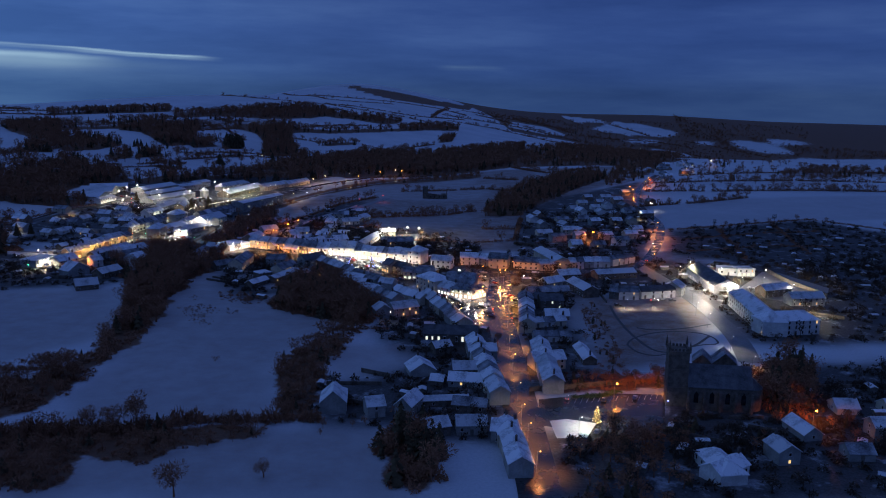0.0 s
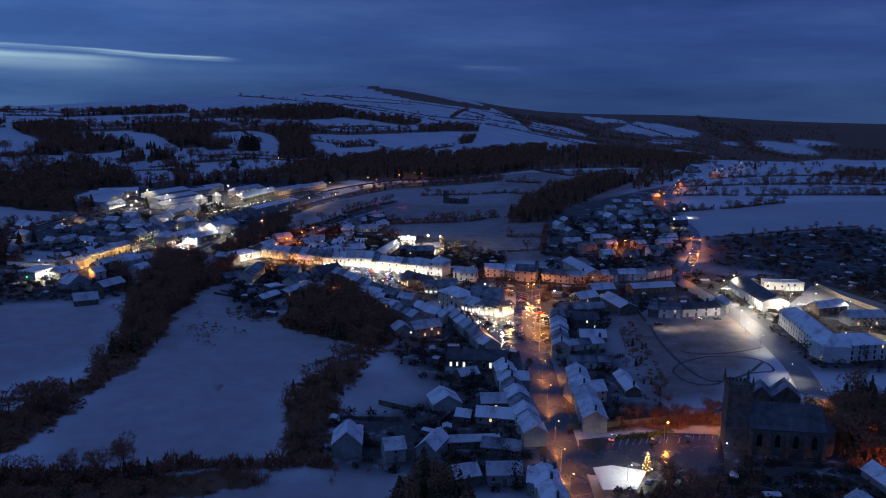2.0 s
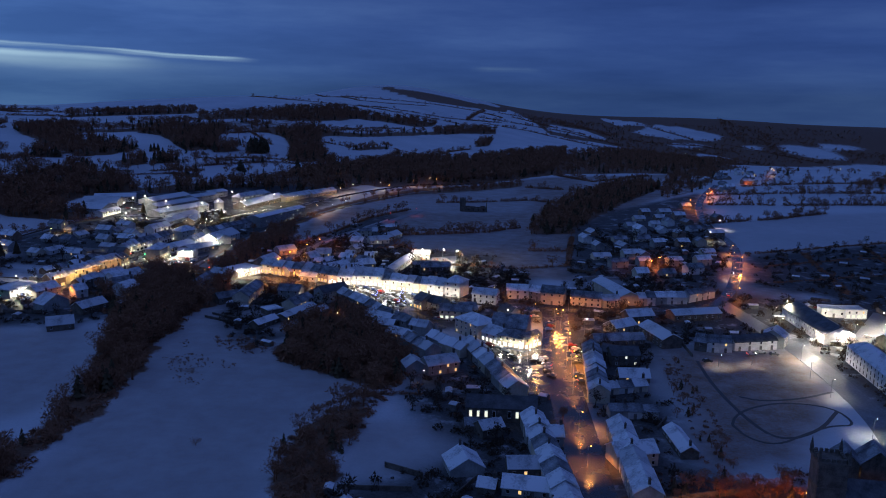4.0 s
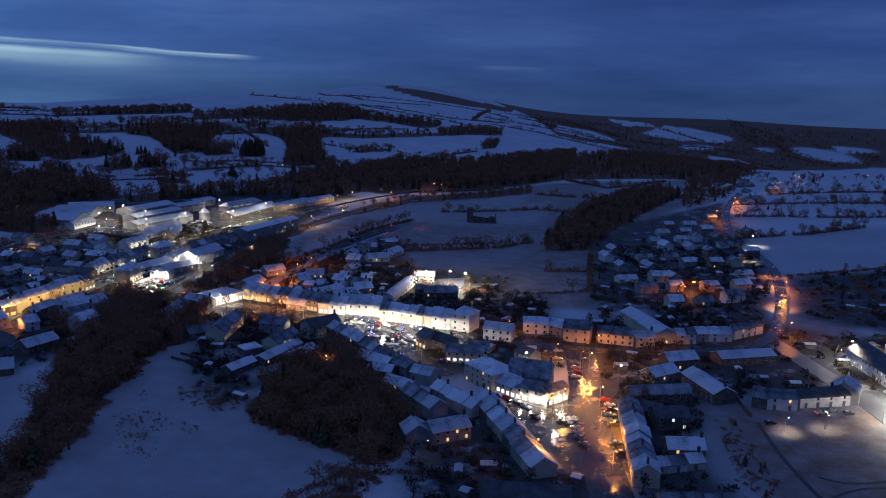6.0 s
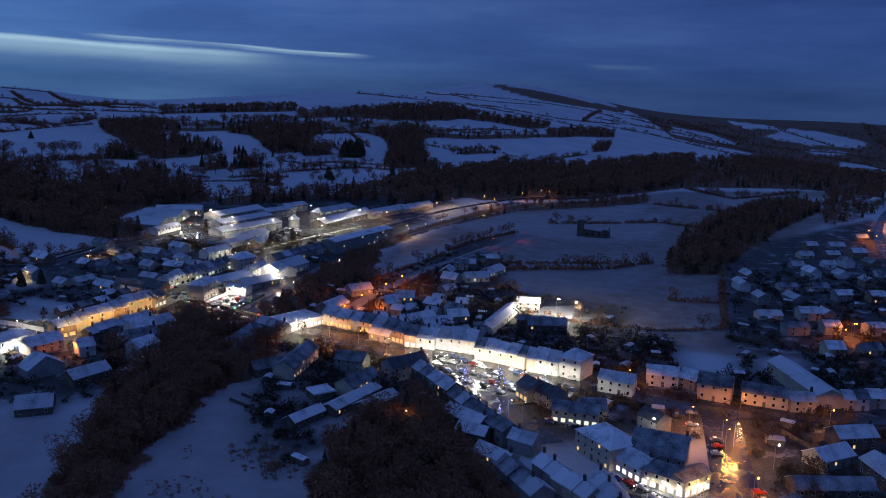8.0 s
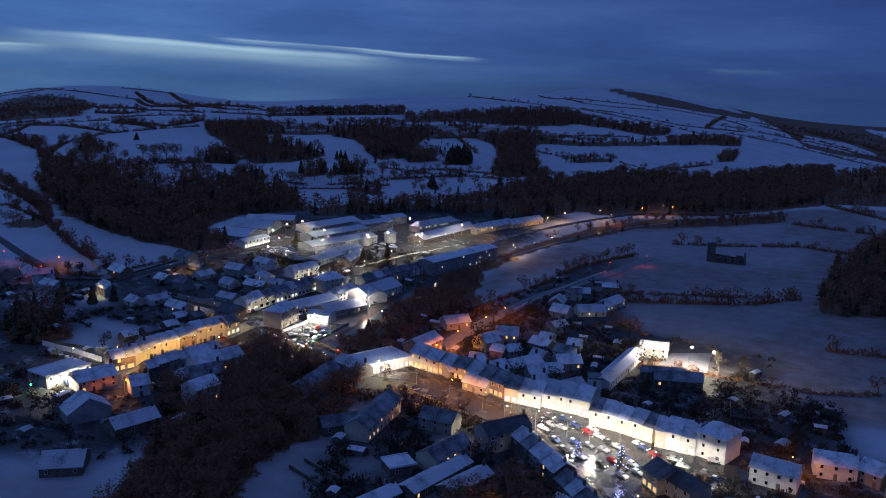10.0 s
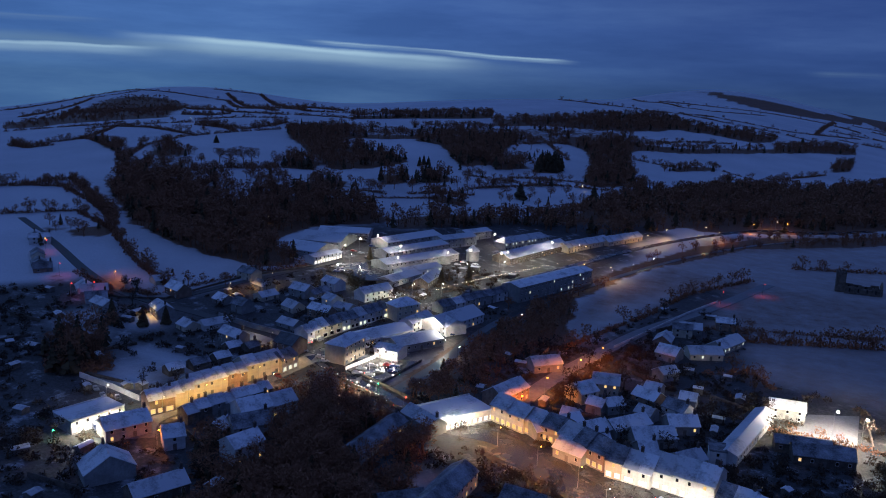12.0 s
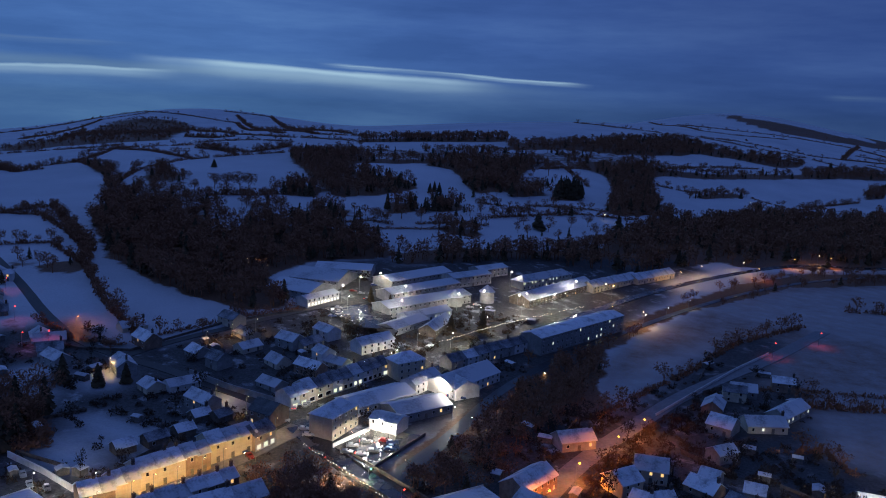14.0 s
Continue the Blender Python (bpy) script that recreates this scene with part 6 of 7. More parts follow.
building(-213, 431, -203, 437, 11.4, 3.2, wall='stone', roof='snow_roof', pitch=0.5)
building(-211, 460, -205, 474, 8.5, 3.7, wall='stone', roof='snow_roof')
building(-230, 490, -226, 495, 8.5, 4.6, wall='render_white')
building(-221, 516, -216, 526, 9.5, 5.5, wall='render_white', name='flats')
building(-273, 537, -271, 543, 5.7, 2.9, wall='stone', roof='snow_roof', name='outbuilding')
building(-269, 546, -267, 553, 5.7, 2.9, wall='stone', roof='thin_roof', name='outbuilding')
building(-266, 556, -264, 562, 5.7, 2.9, wall='stone', roof='snow_roof', name='outbuilding')
building(-270, 568, -268, 574, 5.7, 2.9, wall='stone', roof='snow_roof', name='outbuilding')
building(-263, 572, -262, 578, 5.7, 2.9, wall='stone', roof='thin_roof', name='outbuilding')
building(-195, 708, -174, 773, 12.0, 8.6, wall='render_grey', roof='snow_roof', pitch=0.25, name='apartment_block', lit=0.14, lit_mat='lit_white', chimneys=0, gap=3.4, label='long three-storey apartment block above the river')
building(-243, 809, -227, 852, 9.5, 5.5, wall='render_cream', lit=0.5, lit_mat='lit_white', style='hip')
building(-227, 777, -211, 845, 13.3, 4.6, wall='stone', roof='shed_roof', pitch=0.5, name='works', chimneys=0)
terrace(-208, 836, -193, 887, 9.5, 3, 4.1, roofs=('snow_roof',), walls=('render_cream',), seed=175)
terrace(-192, 881, -177, 924, 9.5, 3, 4.1, roofs=('snow_roof',), walls=('render_cream',), seed=176)
building(-351, 708, -323, 707, 23.5, 5.1, wall='concrete', roof='shed_roof', pitch=0.28, name='factory_shed', chimneys=0, lit=0, label='factory bay under a snowy sheeted roof')
building(-352, 729, -323, 734, 27.0, 5.1, wall='concrete', roof='shed_roof', pitch=0.28, name='factory_shed', chimneys=0, lit=0, label='factory bay under a snowy sheeted roof')
building(-352, 753, -321, 765, 16.1, 5.1, wall='concrete', roof='shed_roof', pitch=0.28, name='factory_shed', chimneys=0, lit=0, label='factory bay under a snowy sheeted roof')
building(-318, 699, -314, 722, 8.5, 4.6, wall='render_white', roof='shed_roof', pitch=0.3, name='factory_shed', chimneys=0, shop='shop')
building(-277, 711, -256, 764, 14.1, 5.5, wall='concrete', roof='shed_roof', pitch=0.28, name='factory_shed', chimneys=0, lit=0, label='factory bay under a snowy sheeted roof')
building(-288, 733, -271, 781, 13.2, 5.5, wall='concrete', roof='shed_roof', pitch=0.28, name='factory_shed', chimneys=0, lit=0, label='factory bay under a snowy sheeted roof')
building(-300, 753, -285, 799, 16.1, 5.5, wall='concrete', roof='shed_roof', pitch=0.28, name='factory_shed', chimneys=0, lit=0, label='factory bay under a snowy sheeted roof')
building(-275, 782, -263, 808, 12.3, 6.4, wall='concrete', roof='shed_roof', pitch=0.28, name='factory_shed', chimneys=0, lit=0, label='factory bay under a snowy sheeted roof')
building(-272, 813, -263, 834, 11.4, 5.5, wall='concrete', roof='shed_roof', pitch=0.28, name='factory_shed', chimneys=0, lit=0, label='factory bay under a snowy sheeted roof')
building(-264, 709, -254, 736, 9.5, 3.7, wall='render_white', roof='shed_roof', pitch=0.4, name='works', lit=0.6, lit_mat='lit_white', chimneys=0)
building(-260, 659, -254, 677, 8.5, 4.6, wall='render_white', roof='snow_roof')
building(-261, 690, -257, 716, 11.4, 3.7, wall='concrete', roof='shed_roof', pitch=0.3, name='works', chimneys=0)
building(-245, 700, -248, 725, 8.5, 3.7, wall='stone', roof='snow_roof')
estate([(-327, 609), (-301, 674), (-266, 663), (-258, 614), (-272, 597), (-303, 608)], -0.25, seed=190)
estate([(-313, 585), (-293, 590), (-260, 583), (-259, 564), (-290, 570)], -0.3, seed=191)
estate([(-380, 600), (-360, 613), (-328, 602), (-330, 586), (-358, 583)], -0.6, seed=192)
estate([(-421, 609), (-380, 600), (-348, 575), (-373, 573)], -0.6, seed=193)
estate([(67, 737), (135, 858), (204, 940), (161, 723), (130, 606), (84, 565), (53, 590)], 0.3, gap_x=20, gap_y=29, seed=194)
estate([(230, 1091), (357, 1349), (342, 1207), (234, 962)], 0.3, gap_x=22, gap_y=30, seed=195)
estate([(-266, 572), (-255, 593), (-258, 614), (-278, 608), (-285, 588)], -0.3, gap_x=13, gap_y=14, seed=196)
estate([(-78, 474), (-132, 505), (-135, 524), (-110, 520)], -0.5, gap_x=14, gap_y=15, seed=197)
estate([(-140, 575), (-126, 626), (-100, 605), (-79, 602), (-85, 567), (-116, 561)], -0.35, gap_x=14, gap_y=15, seed=198)
estate([(38, 399), (57, 410), (51, 335), (33, 327)], 0.1, gap_x=12, gap_y=13, seed=199)
estate([(-45, 413), (-64, 446), (-58, 458), (-33, 436), (-21, 412)], -0.5, gap_x=13, gap_y=13, seed=200)
estate([(88, 256), (122, 275), (168, 292), (141, 236), (85, 232)], 0.1, gap_x=18, gap_y=19, lit=0.1, seed=201)
estate([(-287, 631), (-284, 659), (-272, 677), (-264, 647), (-261, 612)], -0.4, gap_x=13, gap_y=15, seed=202)
estate([(-500, 637), (-492, 657), (-435, 626), (-423, 599), (-453, 602)], -0.6, gap_x=20, gap_y=24, lit=0.2, seed=203)
estate([(-136, 693), (-114, 761), (-93, 718), (-108, 635)], 0.1, gap_x=18, gap_y=22, seed=204)
estate([(-388, 601), (-363, 639), (-328, 673), (-286, 627), (-311, 579), (-325, 534)], -0.3, gap_x=16, gap_y=20, seed=205)
estate([(-358, 571), (-358, 589), (-342, 590), (-337, 562)], -0.5, seed=206)
estate([(129, 867), (202, 930), (186, 771), (121, 742)], 0.3, gap_x=20, gap_y=29, seed=207)

# ---- lamps ----
street_lamp(24, 472, 8, "lamp_amber", 4406.0, 0.9, wide=True)
street_lamp(24, 433, 8, "lamp_amber", 10465.0, 0.9)
street_lamp(24, 401, 8, "lamp_amber", 10465.0, 0.9)
street_lamp(10, 429, 8, "lamp_amber", 4950.0, 0.6, wide=True)
street_lamp(-2, 385, 8, "lamp_amber", 2605.0, 0.6, wide=True)
street_lamp(21, 318, 7, "lamp_amber", 7310.0, 0.6)
street_lamp(21, 285, 7, "lamp_amber", 5481.0, 0.6)
street_lamp(21, 345, 7, "lamp_amber", 7310.0, 0.6)
street_lamp(24, 411, 7, "lamp_amber", 4617.0, 0.6)
street_lamp(22, 248, 7, "lamp_amber", 5224.0, 0.6)
street_lamp(21, 264, 7, "lamp_amber", 5224.0, 0.6)
street_lamp(22, 227, 7, "lamp_amber", 5224.0, 0.6)
street_lamp(-10, 518, 7, "lamp_amber", 2484.0, 0.6, wide=True)
street_lamp(21, 477, 7, "lamp_amber", 2980.0, 0.6, wide=True)
street_lamp(21, 469, 7, "lamp_amber", 2980.0, 0.6, wide=True)
street_lamp(11, 486, 7, "lamp_amber", 2484.0, 0.6, wide=True)
street_lamp(30, 501, 7, "lamp_amber", 2484.0, 0.6, wide=True)
street_lamp(22, 380, 7, "lamp_amber", 4401.0, 0.4)
street_lamp(22, 412, 7, "lamp_amber", 4401.0, 0.4)
street_lamp(-3, 469, 8, "lamp_white", 900.0, 1.0, wide=True)
street_lamp(34, 458, 8, "lamp_white", 900.0, 1.0, wide=True)
street_lamp(-6, 433, 4, "lamp_white", 520.0, 0.6, wide=True)
street_lamp(-2, 432, 4, "lamp_white", 520.0, 0.6, wide=True)
street_lamp(3, 432, 4, "lamp_white", 520.0, 0.6, wide=True)
street_lamp(7, 434, 4, "lamp_white", 520.0, 0.6, wide=True)
street_lamp(10, 434, 4, "lamp_white", 520.0, 0.6, wide=True)
street_lamp(6, 416, 5, "lamp_white", 1500.0, 0.5, wide=True)
street_lamp(152, 623, 7, "lamp_orange", 3230.0, 0.8, wide=True)
street_lamp(179, 872, 7, "lamp_orange", 3230.0, 0.8, wide=True)
street_lamp(215, 958, 7, "lamp_orange", 3230.0, 0.8, wide=True)
street_lamp(126, 536, 7, "lamp_orange", 3230.0, 0.8, wide=True)
street_lamp(59, 496, 7, "lamp_amber", 2678.0, 0.8, wide=True)
street_lamp(98, 616, 7, "lamp_orange", 3230.0, 0.8, wide=True)
street_lamp(136, 584, 5, "lamp_white", 1500.0, 0.6)
street_lamp(132, 492, 8, "lamp_white", 3600.0, 0.4)
street_lamp(128, 471, 8, "lamp_white", 3600.0, 0.4)
# three posts added only to make the orange glow along this road
street_lamp(151, 637, 7, "lamp_orange", 6545.0, 0.5)
street_lamp(157, 663, 7, "lamp_orange", 6545.0, 0.5)
street_lamp(139, 591, 7, "lamp_orange", 6545.0, 0.5)
street_lamp(178, 889, 8, "lamp_orange", 3740.0, 1.0)
street_lamp(205, 935, 8, "lamp_orange", 3740.0, 1.0)
street_lamp(218, 978, 8, "lamp_orange", 3740.0, 1.0)
street_lamp(290, 1084, 8, "lamp_orange", 3740.0, 1.0)
street_lamp(309, 1125, 8, "lamp_orange", 3740.0, 1.0)
street_lamp(358, 1205, 8, "lamp_orange", 3740.0, 1.0)
street_lamp(153, 710, 8, "lamp_white", 5400.0, 1.0)
street_lamp(174, 765, 8, "lamp_white", 5400.0, 1.0)
street_lamp(97, 616, 7, "lamp_orange", 2210.0, 0.8, wide=True)
street_lamp(90, 604, 7, "lamp_orange", 2210.0, 0.8, wide=True)
street_lamp(-58, 610, 9, "lamp_white", 13000.0, 1.4, wide=True)
street_lamp(-44, 613, 9, "lamp_white", 13000.0, 1.4, wide=True)
street_lamp(-35, 610, 9, "lamp_white", 13000.0, 1.4, wide=True)
street_lamp(-100, 521, 7.5, "lamp_white", 7700.0, 0.5, wide=True)
street_lamp(-89, 521, 7.5, "lamp_white", 7700.0, 0.5, wide=True)
street_lamp(-78, 520, 7.5, "lamp_white", 7700.0, 0.5, wide=True)
street_lamp(-70, 517, 7.5, "lamp_white", 7700.0, 0.5, wide=True)
street_lamp(-60, 514, 7.5, "lamp_white", 7700.0, 0.5, wide=True)
street_lamp(-49, 504, 7.5, "lamp_white", 7700.0, 0.5, wide=True)
street_lamp(-42, 502, 7.5, "lamp_white", 7700.0, 0.5, wide=True)
street_lamp(-142, 546, 6.5, "lamp_amber", 4968.0, 0.6, wide=True)
street_lamp(-126, 539, 6.5, "lamp_amber", 4968.0, 0.6, wide=True)
street_lamp(-111, 532, 6.5, "lamp_amber", 4968.0, 0.6, wide=True)
street_lamp(-155, 552, 6, "lamp_white", 3000.0, 0.5, wide=True)
street_lamp(-160, 548, 6, "lamp_white", 3000.0, 0.5, wide=True)
street_lamp(-134, 643, 7, "lamp_orange", 5746.0, 0.9, wide=True)
street_lamp(-138, 623, 7, "lamp_orange", 5746.0, 0.9, wide=True)
street_lamp(-143, 596, 7, "lamp_orange", 5746.0, 0.9, wide=True)
street_lamp(-145, 574, 7, "lamp_orange", 5746.0, 0.9, wide=True)
street_lamp(-51, 475, 7, "lamp_warm", 830.0, 0.5, wide=True)
street_lamp(-46, 474, 7, "lamp_warm", 830.0, 0.5, wide=True)
street_lamp(-84, 456, 7, "lamp_warm", 830.0, 0.5, wide=True)
street_lamp(-299, 707, 8, "lamp_white", 5400.0, 0.7, wide=True)
street_lamp(-214, 596, 5, "lamp_white", 2640.0, 0.6, wide=True)
street_lamp(-208, 594, 5, "lamp_white", 2640.0, 0.6, wide=True)
street_lamp(-212, 583, 5, "lamp_white", 4800.0, 0.6, wide=True)
street_lamp(-204, 559, 5, "lamp_white", 4800.0, 0.6, wide=True)
street_lamp(-286, 740, 9, "lamp_white", 2200.0, 1.3, wide=True)
street_lamp(-271, 715, 9, "lamp_white", 2200.0, 1.3, wide=True)
street_lamp(-311, 737, 9, "lamp_white", 2200.0, 1.3, wide=True)
street_lamp(-307, 751, 9, "lamp_white", 2200.0, 1.3, wide=True)
street_lamp(-310, 718, 9, "lamp_white", 2200.0, 1.3, wide=True)
street_lamp(-256, 746, 9, "lamp_white", 2200.0, 1.3, wide=True)
street_lamp(-248, 761, 9, "lamp_white", 2200.0, 1.3, wide=True)
street_lamp(-252, 811, 9, "lamp_white", 2200.0, 1.3, wide=True)
street_lamp(-230, 767, 9, "lamp_white", 2200.0, 1.3, wide=True)
street_lamp(-228, 773, 9, "lamp_white", 2200.0, 1.3, wide=True)
street_lamp(-217, 821, 9, "lamp_white", 2200.0, 1.3, wide=True)
street_lamp(-292, 682, 9, "lamp_white", 2200.0, 1.3, wide=True)
street_lamp(-242, 657, 7, "lamp_white", 3900.0, 0.5, wide=True)
street_lamp(-245, 682, 7, "lamp_white", 3900.0, 0.5, wide=True)
street_lamp(-233, 692, 7, "lamp_white", 3900.0, 0.5, wide=True)
street_lamp(-230, 725, 7, "lamp_white", 3900.0, 0.5, wide=True)
street_lamp(-224, 758, 7, "lamp_white", 3900.0, 0.5, wide=True)
street_lamp(-218, 792, 7, "lamp_white", 3900.0, 0.5, wide=True)
street_lamp(-168, 788, 8, "lamp_warm", 3000.0, 0.8, wide=True)
street_lamp(-164, 944, 8, "lamp_warm", 3000.0, 0.8, wide=True)
street_lamp(-141, 988, 8, "lamp_warm", 3000.0, 0.8, wide=True)
street_lamp(-94, 1086, 8, "lamp_warm", 3000.0, 0.8, wide=True)
street_lamp(-196, 832, 8, "lamp_warm", 3000.0, 0.8, wide=True)
street_lamp(-171, 908, 8, "lamp_warm", 3000.0, 0.8, wide=True)
street_lamp(-83, 815, 7, "lamp_red", 420.0, 0.8)
street_lamp(-102, 779, 7, "lamp_red", 420.0, 0.8)
street_lamp(-168, 794, 5, "lamp_white", 360.0, 0.5)
street_lamp(-161, 819, 5, "lamp_white", 360.0, 0.5)
street_lamp(-154, 847, 5, "lamp_white", 360.0, 0.5)
street_lamp(-182, 674, 5, "lamp_white", 360.0, 0.5)
street_lamp(-197, 620, 5, "lamp_white", 360.0, 0.5)
street_lamp(-188, 615, 5, "lamp_white", 360.0, 0.5)
street_lamp(-242, 744, 5, "lamp_white", 360.0, 0.5)
street_lamp(-216, 804, 5, "lamp_white", 360.0, 0.5)
street_lamp(-208, 846, 5, "lamp_white", 360.0, 0.5)
street_lamp(-211, 643, 7, "lamp_white", 2700.0, 0.4, wide=True)
street_lamp(-246, 637, 7, "lamp_white", 2700.0, 0.4, wide=True)
street_lamp(-241, 598, 7, "lamp_white", 2700.0, 0.4, wide=True)
street_lamp(-205, 626, 7, "lamp_white", 2700.0, 0.4, wide=True)
street_lamp(-242, 652, 7, "lamp_white", 2700.0, 0.4, wide=True)
street_lamp(-245, 517, 8, "lamp_warm", 1495.0, 0.3, wide=True)
street_lamp(-241, 530, 8, "lamp_warm", 1495.0, 0.3, wide=True)
street_lamp(-238, 546, 8, "lamp_warm", 1495.0, 0.3, wide=True)
street_lamp(-235, 557, 8, "lamp_warm", 1495.0, 0.3, wide=True)
street_lamp(-248, 508, 8, "lamp_warm", 1495.0, 0.3, wide=True)
street_lamp(-243, 523, 8, "lamp_warm", 1495.0, 0.3, wide=True)
street_lamp(-239, 538, 8, "lamp_warm", 1495.0, 0.3, wide=True)
street_lamp(-259, 485, 5, "lamp_white", 4800.0, 0.7, wide=True)
street_lamp(-256, 491, 5, "lamp_white", 4800.0, 0.7, wide=True)
street_lamp(-254, 496, 5, "lamp_white", 4800.0, 0.7, wide=True)
street_lamp(-275, 509, 6, "lamp_white", 1500.0, 0.6, wide=True)
street_lamp(-261, 518, 6, "lamp_white", 1500.0, 0.6, wide=True)
street_lamp(-456, 631, 7, "lamp_red", 210.0, 0.7)
street_lamp(-414, 605, 7, "lamp_red", 210.0, 0.7)
street_lamp(-380, 596, 7, "lamp_red", 210.0, 0.7)
street_lamp(-382, 585, 7, "lamp_red", 210.0, 0.7)
street_lamp(-331, 586, 6, "lamp_warm", 1380.0, 0.3)
street_lamp(-322, 630, 6, "lamp_warm", 1380.0, 0.3)
street_lamp(-320, 644, 6, "lamp_warm", 1380.0, 0.3)
street_lamp(-316, 656, 6, "lamp_warm", 1380.0, 0.3)
street_lamp(-242, 576, 6, "lamp_warm", 1380.0, 0.2)
street_lamp(-262, 585, 6, "lamp_warm", 1380.0, 0.2)
street_lamp(-279, 588, 6, "lamp_warm", 1380.0, 0.2)
street_lamp(-233, 495, 5, "lamp_orange", 1162.0, 0.6, wide=True)
street_lamp(-385, 615, 5, "lamp_orange", 1162.0, 0.6, wide=True)
street_lamp(57, 289, 6, "lamp_orange", 2464.0, 1.0, wide=True)
street_lamp(77, 296, 6, "lamp_orange", 2464.0, 1.0, wide=True)
street_lamp(121, 293, 6, "lamp_orange", 2464.0, 1.0, wide=True)
street_lamp(121, 267, 6, "lamp_orange", 2464.0, 1.0, wide=True)
street_lamp(124, 431, 7, "lamp_white", 5280.0, 0.4, wide=True)
street_lamp(162, 469, 7, "lamp_white", 7920.0, 0.4, wide=True)
street_lamp(138, 455, 7, "lamp_white", 7920.0, 0.4, wide=True)
street_lamp(175, 470, 7, "lamp_white", 7920.0, 0.4, wide=True)
street_lamp(151, 462, 7, "lamp_white", 7920.0, 0.4, wide=True)
street_lamp(120, 388, 7, "lamp_white", 1440.0, 0.3)
street_lamp(119, 350, 7, "lamp_white", 1440.0, 0.3)
street_lamp(119, 322, 7, "lamp_white", 1440.0, 0.3)
street_lamp(120, 409, 7, "lamp_white", 1440.0, 0.3)
street_lamp(187, 458, 6, "lamp_white", 6480.0, 0.4, wide=True)
street_lamp(177, 410, 6, "lamp_white", 4320.0, 0.4, wide=True)
street_lamp(161, 400, 6, "lamp_white", 4320.0, 0.4, wide=True)
street_lamp(86, 419, 5, "lamp_white", 1080.0, 0.3)
street_lamp(101, 423, 5, "lamp_white", 1080.0, 0.3)
street_lamp(40, 259, 5, "lamp_white", 1560.0, 0.5, wide=True)
street_lamp(142, 503, 8, "lamp_white", 6480.0, 0.6, wide=True)
street_lamp(155, 490, 8, "lamp_white", 6480.0, 0.6, wide=True)
street_lamp(182, 487, 8, "lamp_white", 6480.0, 0.6, wide=True)
street_lamp(-36, 385, 5, "lamp_white", 60.0, 0.5)
street_lamp(-183, 1412, 5, "lamp_warm", 160.0, 0.9)
street_lamp(-274, 1091, 5, "lamp_warm", 160.0, 0.9)
street_lamp(-811, 1137, 5, "lamp_warm", 160.0, 0.9)
street_lamp(-546, 777, 5, "lamp_warm", 160.0, 0.9)
street_lamp(-395, 756, 5, "lamp_warm", 160.0, 0.9)
street_lamp(363, 2398, 6, "lamp_warm", 110.0, 1.2)
street_lamp(518, 2451, 6, "lamp_warm", 110.0, 1.2)
street_lamp(603, 2643, 6, "lamp_warm", 110.0, 1.2)
street_lamp(374, 1263, 6, "lamp_warm", 110.0, 1.2)
street_lamp(473, 1277, 6, "lamp_warm", 110.0, 1.2)
street_lamp(1031, 3127, 6, "lamp_warm", 110.0, 1.2)
street_lamp(1200, 3013, 6, "lamp_warm", 110.0, 1.2)
street_lamp(-110, 1046, 8, "lamp_orange", 2310.0, 1.0)
street_lamp(-85, 1081, 8, "lamp_orange", 2310.0, 1.0)
street_lamp(-129, 975, 8, "lamp_orange", 2310.0, 1.0)

# ---- cars ----
PARKED = []
PARKED.append((-215, 582, 0.5))
PARKED.append((-213, 587, 0.5))
PARKED.append((-205, 591, 0.5))
PARKED.append((-203, 588, 0.5))
PARKED.append((-208, 591, 0.5))
PARKED.append((-236, 584, 0.5))
PARKED.append((-250, 597, 2.2))
PARKED.append((-249, 599, 2.2))
PARKED.append((-248, 601, 2.2))
PARKED.append((-248, 603, 2.2))
PARKED.append((139, 591, 1.5))
PARKED.append((124, 546, 1.5))
PARKED.append((19, 475, 0.2))
PARKED.append((19, 470, 0.2))
PARKED.append((18, 464, 0.2))
PARKED.append((28, 435, 0.2))
PARKED.append((28, 430, 0.2))
PARKED.append((27, 425, 0.2))
PARKED.append((27, 420, 0.2))
PARKED.append((27, 416, 0.2))
PARKED.append((26, 401, 0.2))
PARKED.append((27, 394, 0.2))
PARKED.append((27, 440, 0.2))
PARKED.append((13, 420, 2.6))
PARKED.append((11, 417, 2.6))
PARKED.append((9, 416, 2.6))
PARKED.append((14, 412, 2.6))
PARKED.append((14, 408, 2.6))
PARKED.append((14, 404, 2.6))
PARKED.append((15, 399, 2.6))
PARKED.append((-14, 438, -0.7))
PARKED.append((-10, 436, -0.7))
PARKED.append((-6, 434, -0.7))
PARKED.append((-3, 429, -0.7))
PARKED.append((0, 420, -0.7))
PARKED.append((13, 497, 0.1))
PARKED.append((12, 486, 0.1))
PARKED.append((8, 493, 0.1))
PARKED.append((-20, 478, 0.1))
PARKED.append((-24, 484, 0.1))
PARKED.append((-36, 476, 0.1))
PARKED.append((-31, 521, 0.1))
PARKED.append((-7, 516, 0.1))
PARKED.append((-88, 530, -0.6))
PARKED.append((-85, 528, -0.6))
PARKED.append((-81, 527, -0.6))
PARKED.append((-87, 535, -0.6))
PARKED.append((-82, 535, -0.6))
PARKED.append((-77, 531, -0.6))
PARKED.append((-72, 527, -0.6))
PARKED.append((-68, 525, -0.6))
PARKED.append((-71, 530, -0.6))
PARKED.append((-64, 521, -0.6))
PARKED.append((-61, 519, -0.6))
PARKED.append((-65, 515, -0.6))
PARKED.append((-70, 516, -0.6))
PARKED.append((-75, 517, -0.6))
PARKED.append((-58, 512, -0.6))
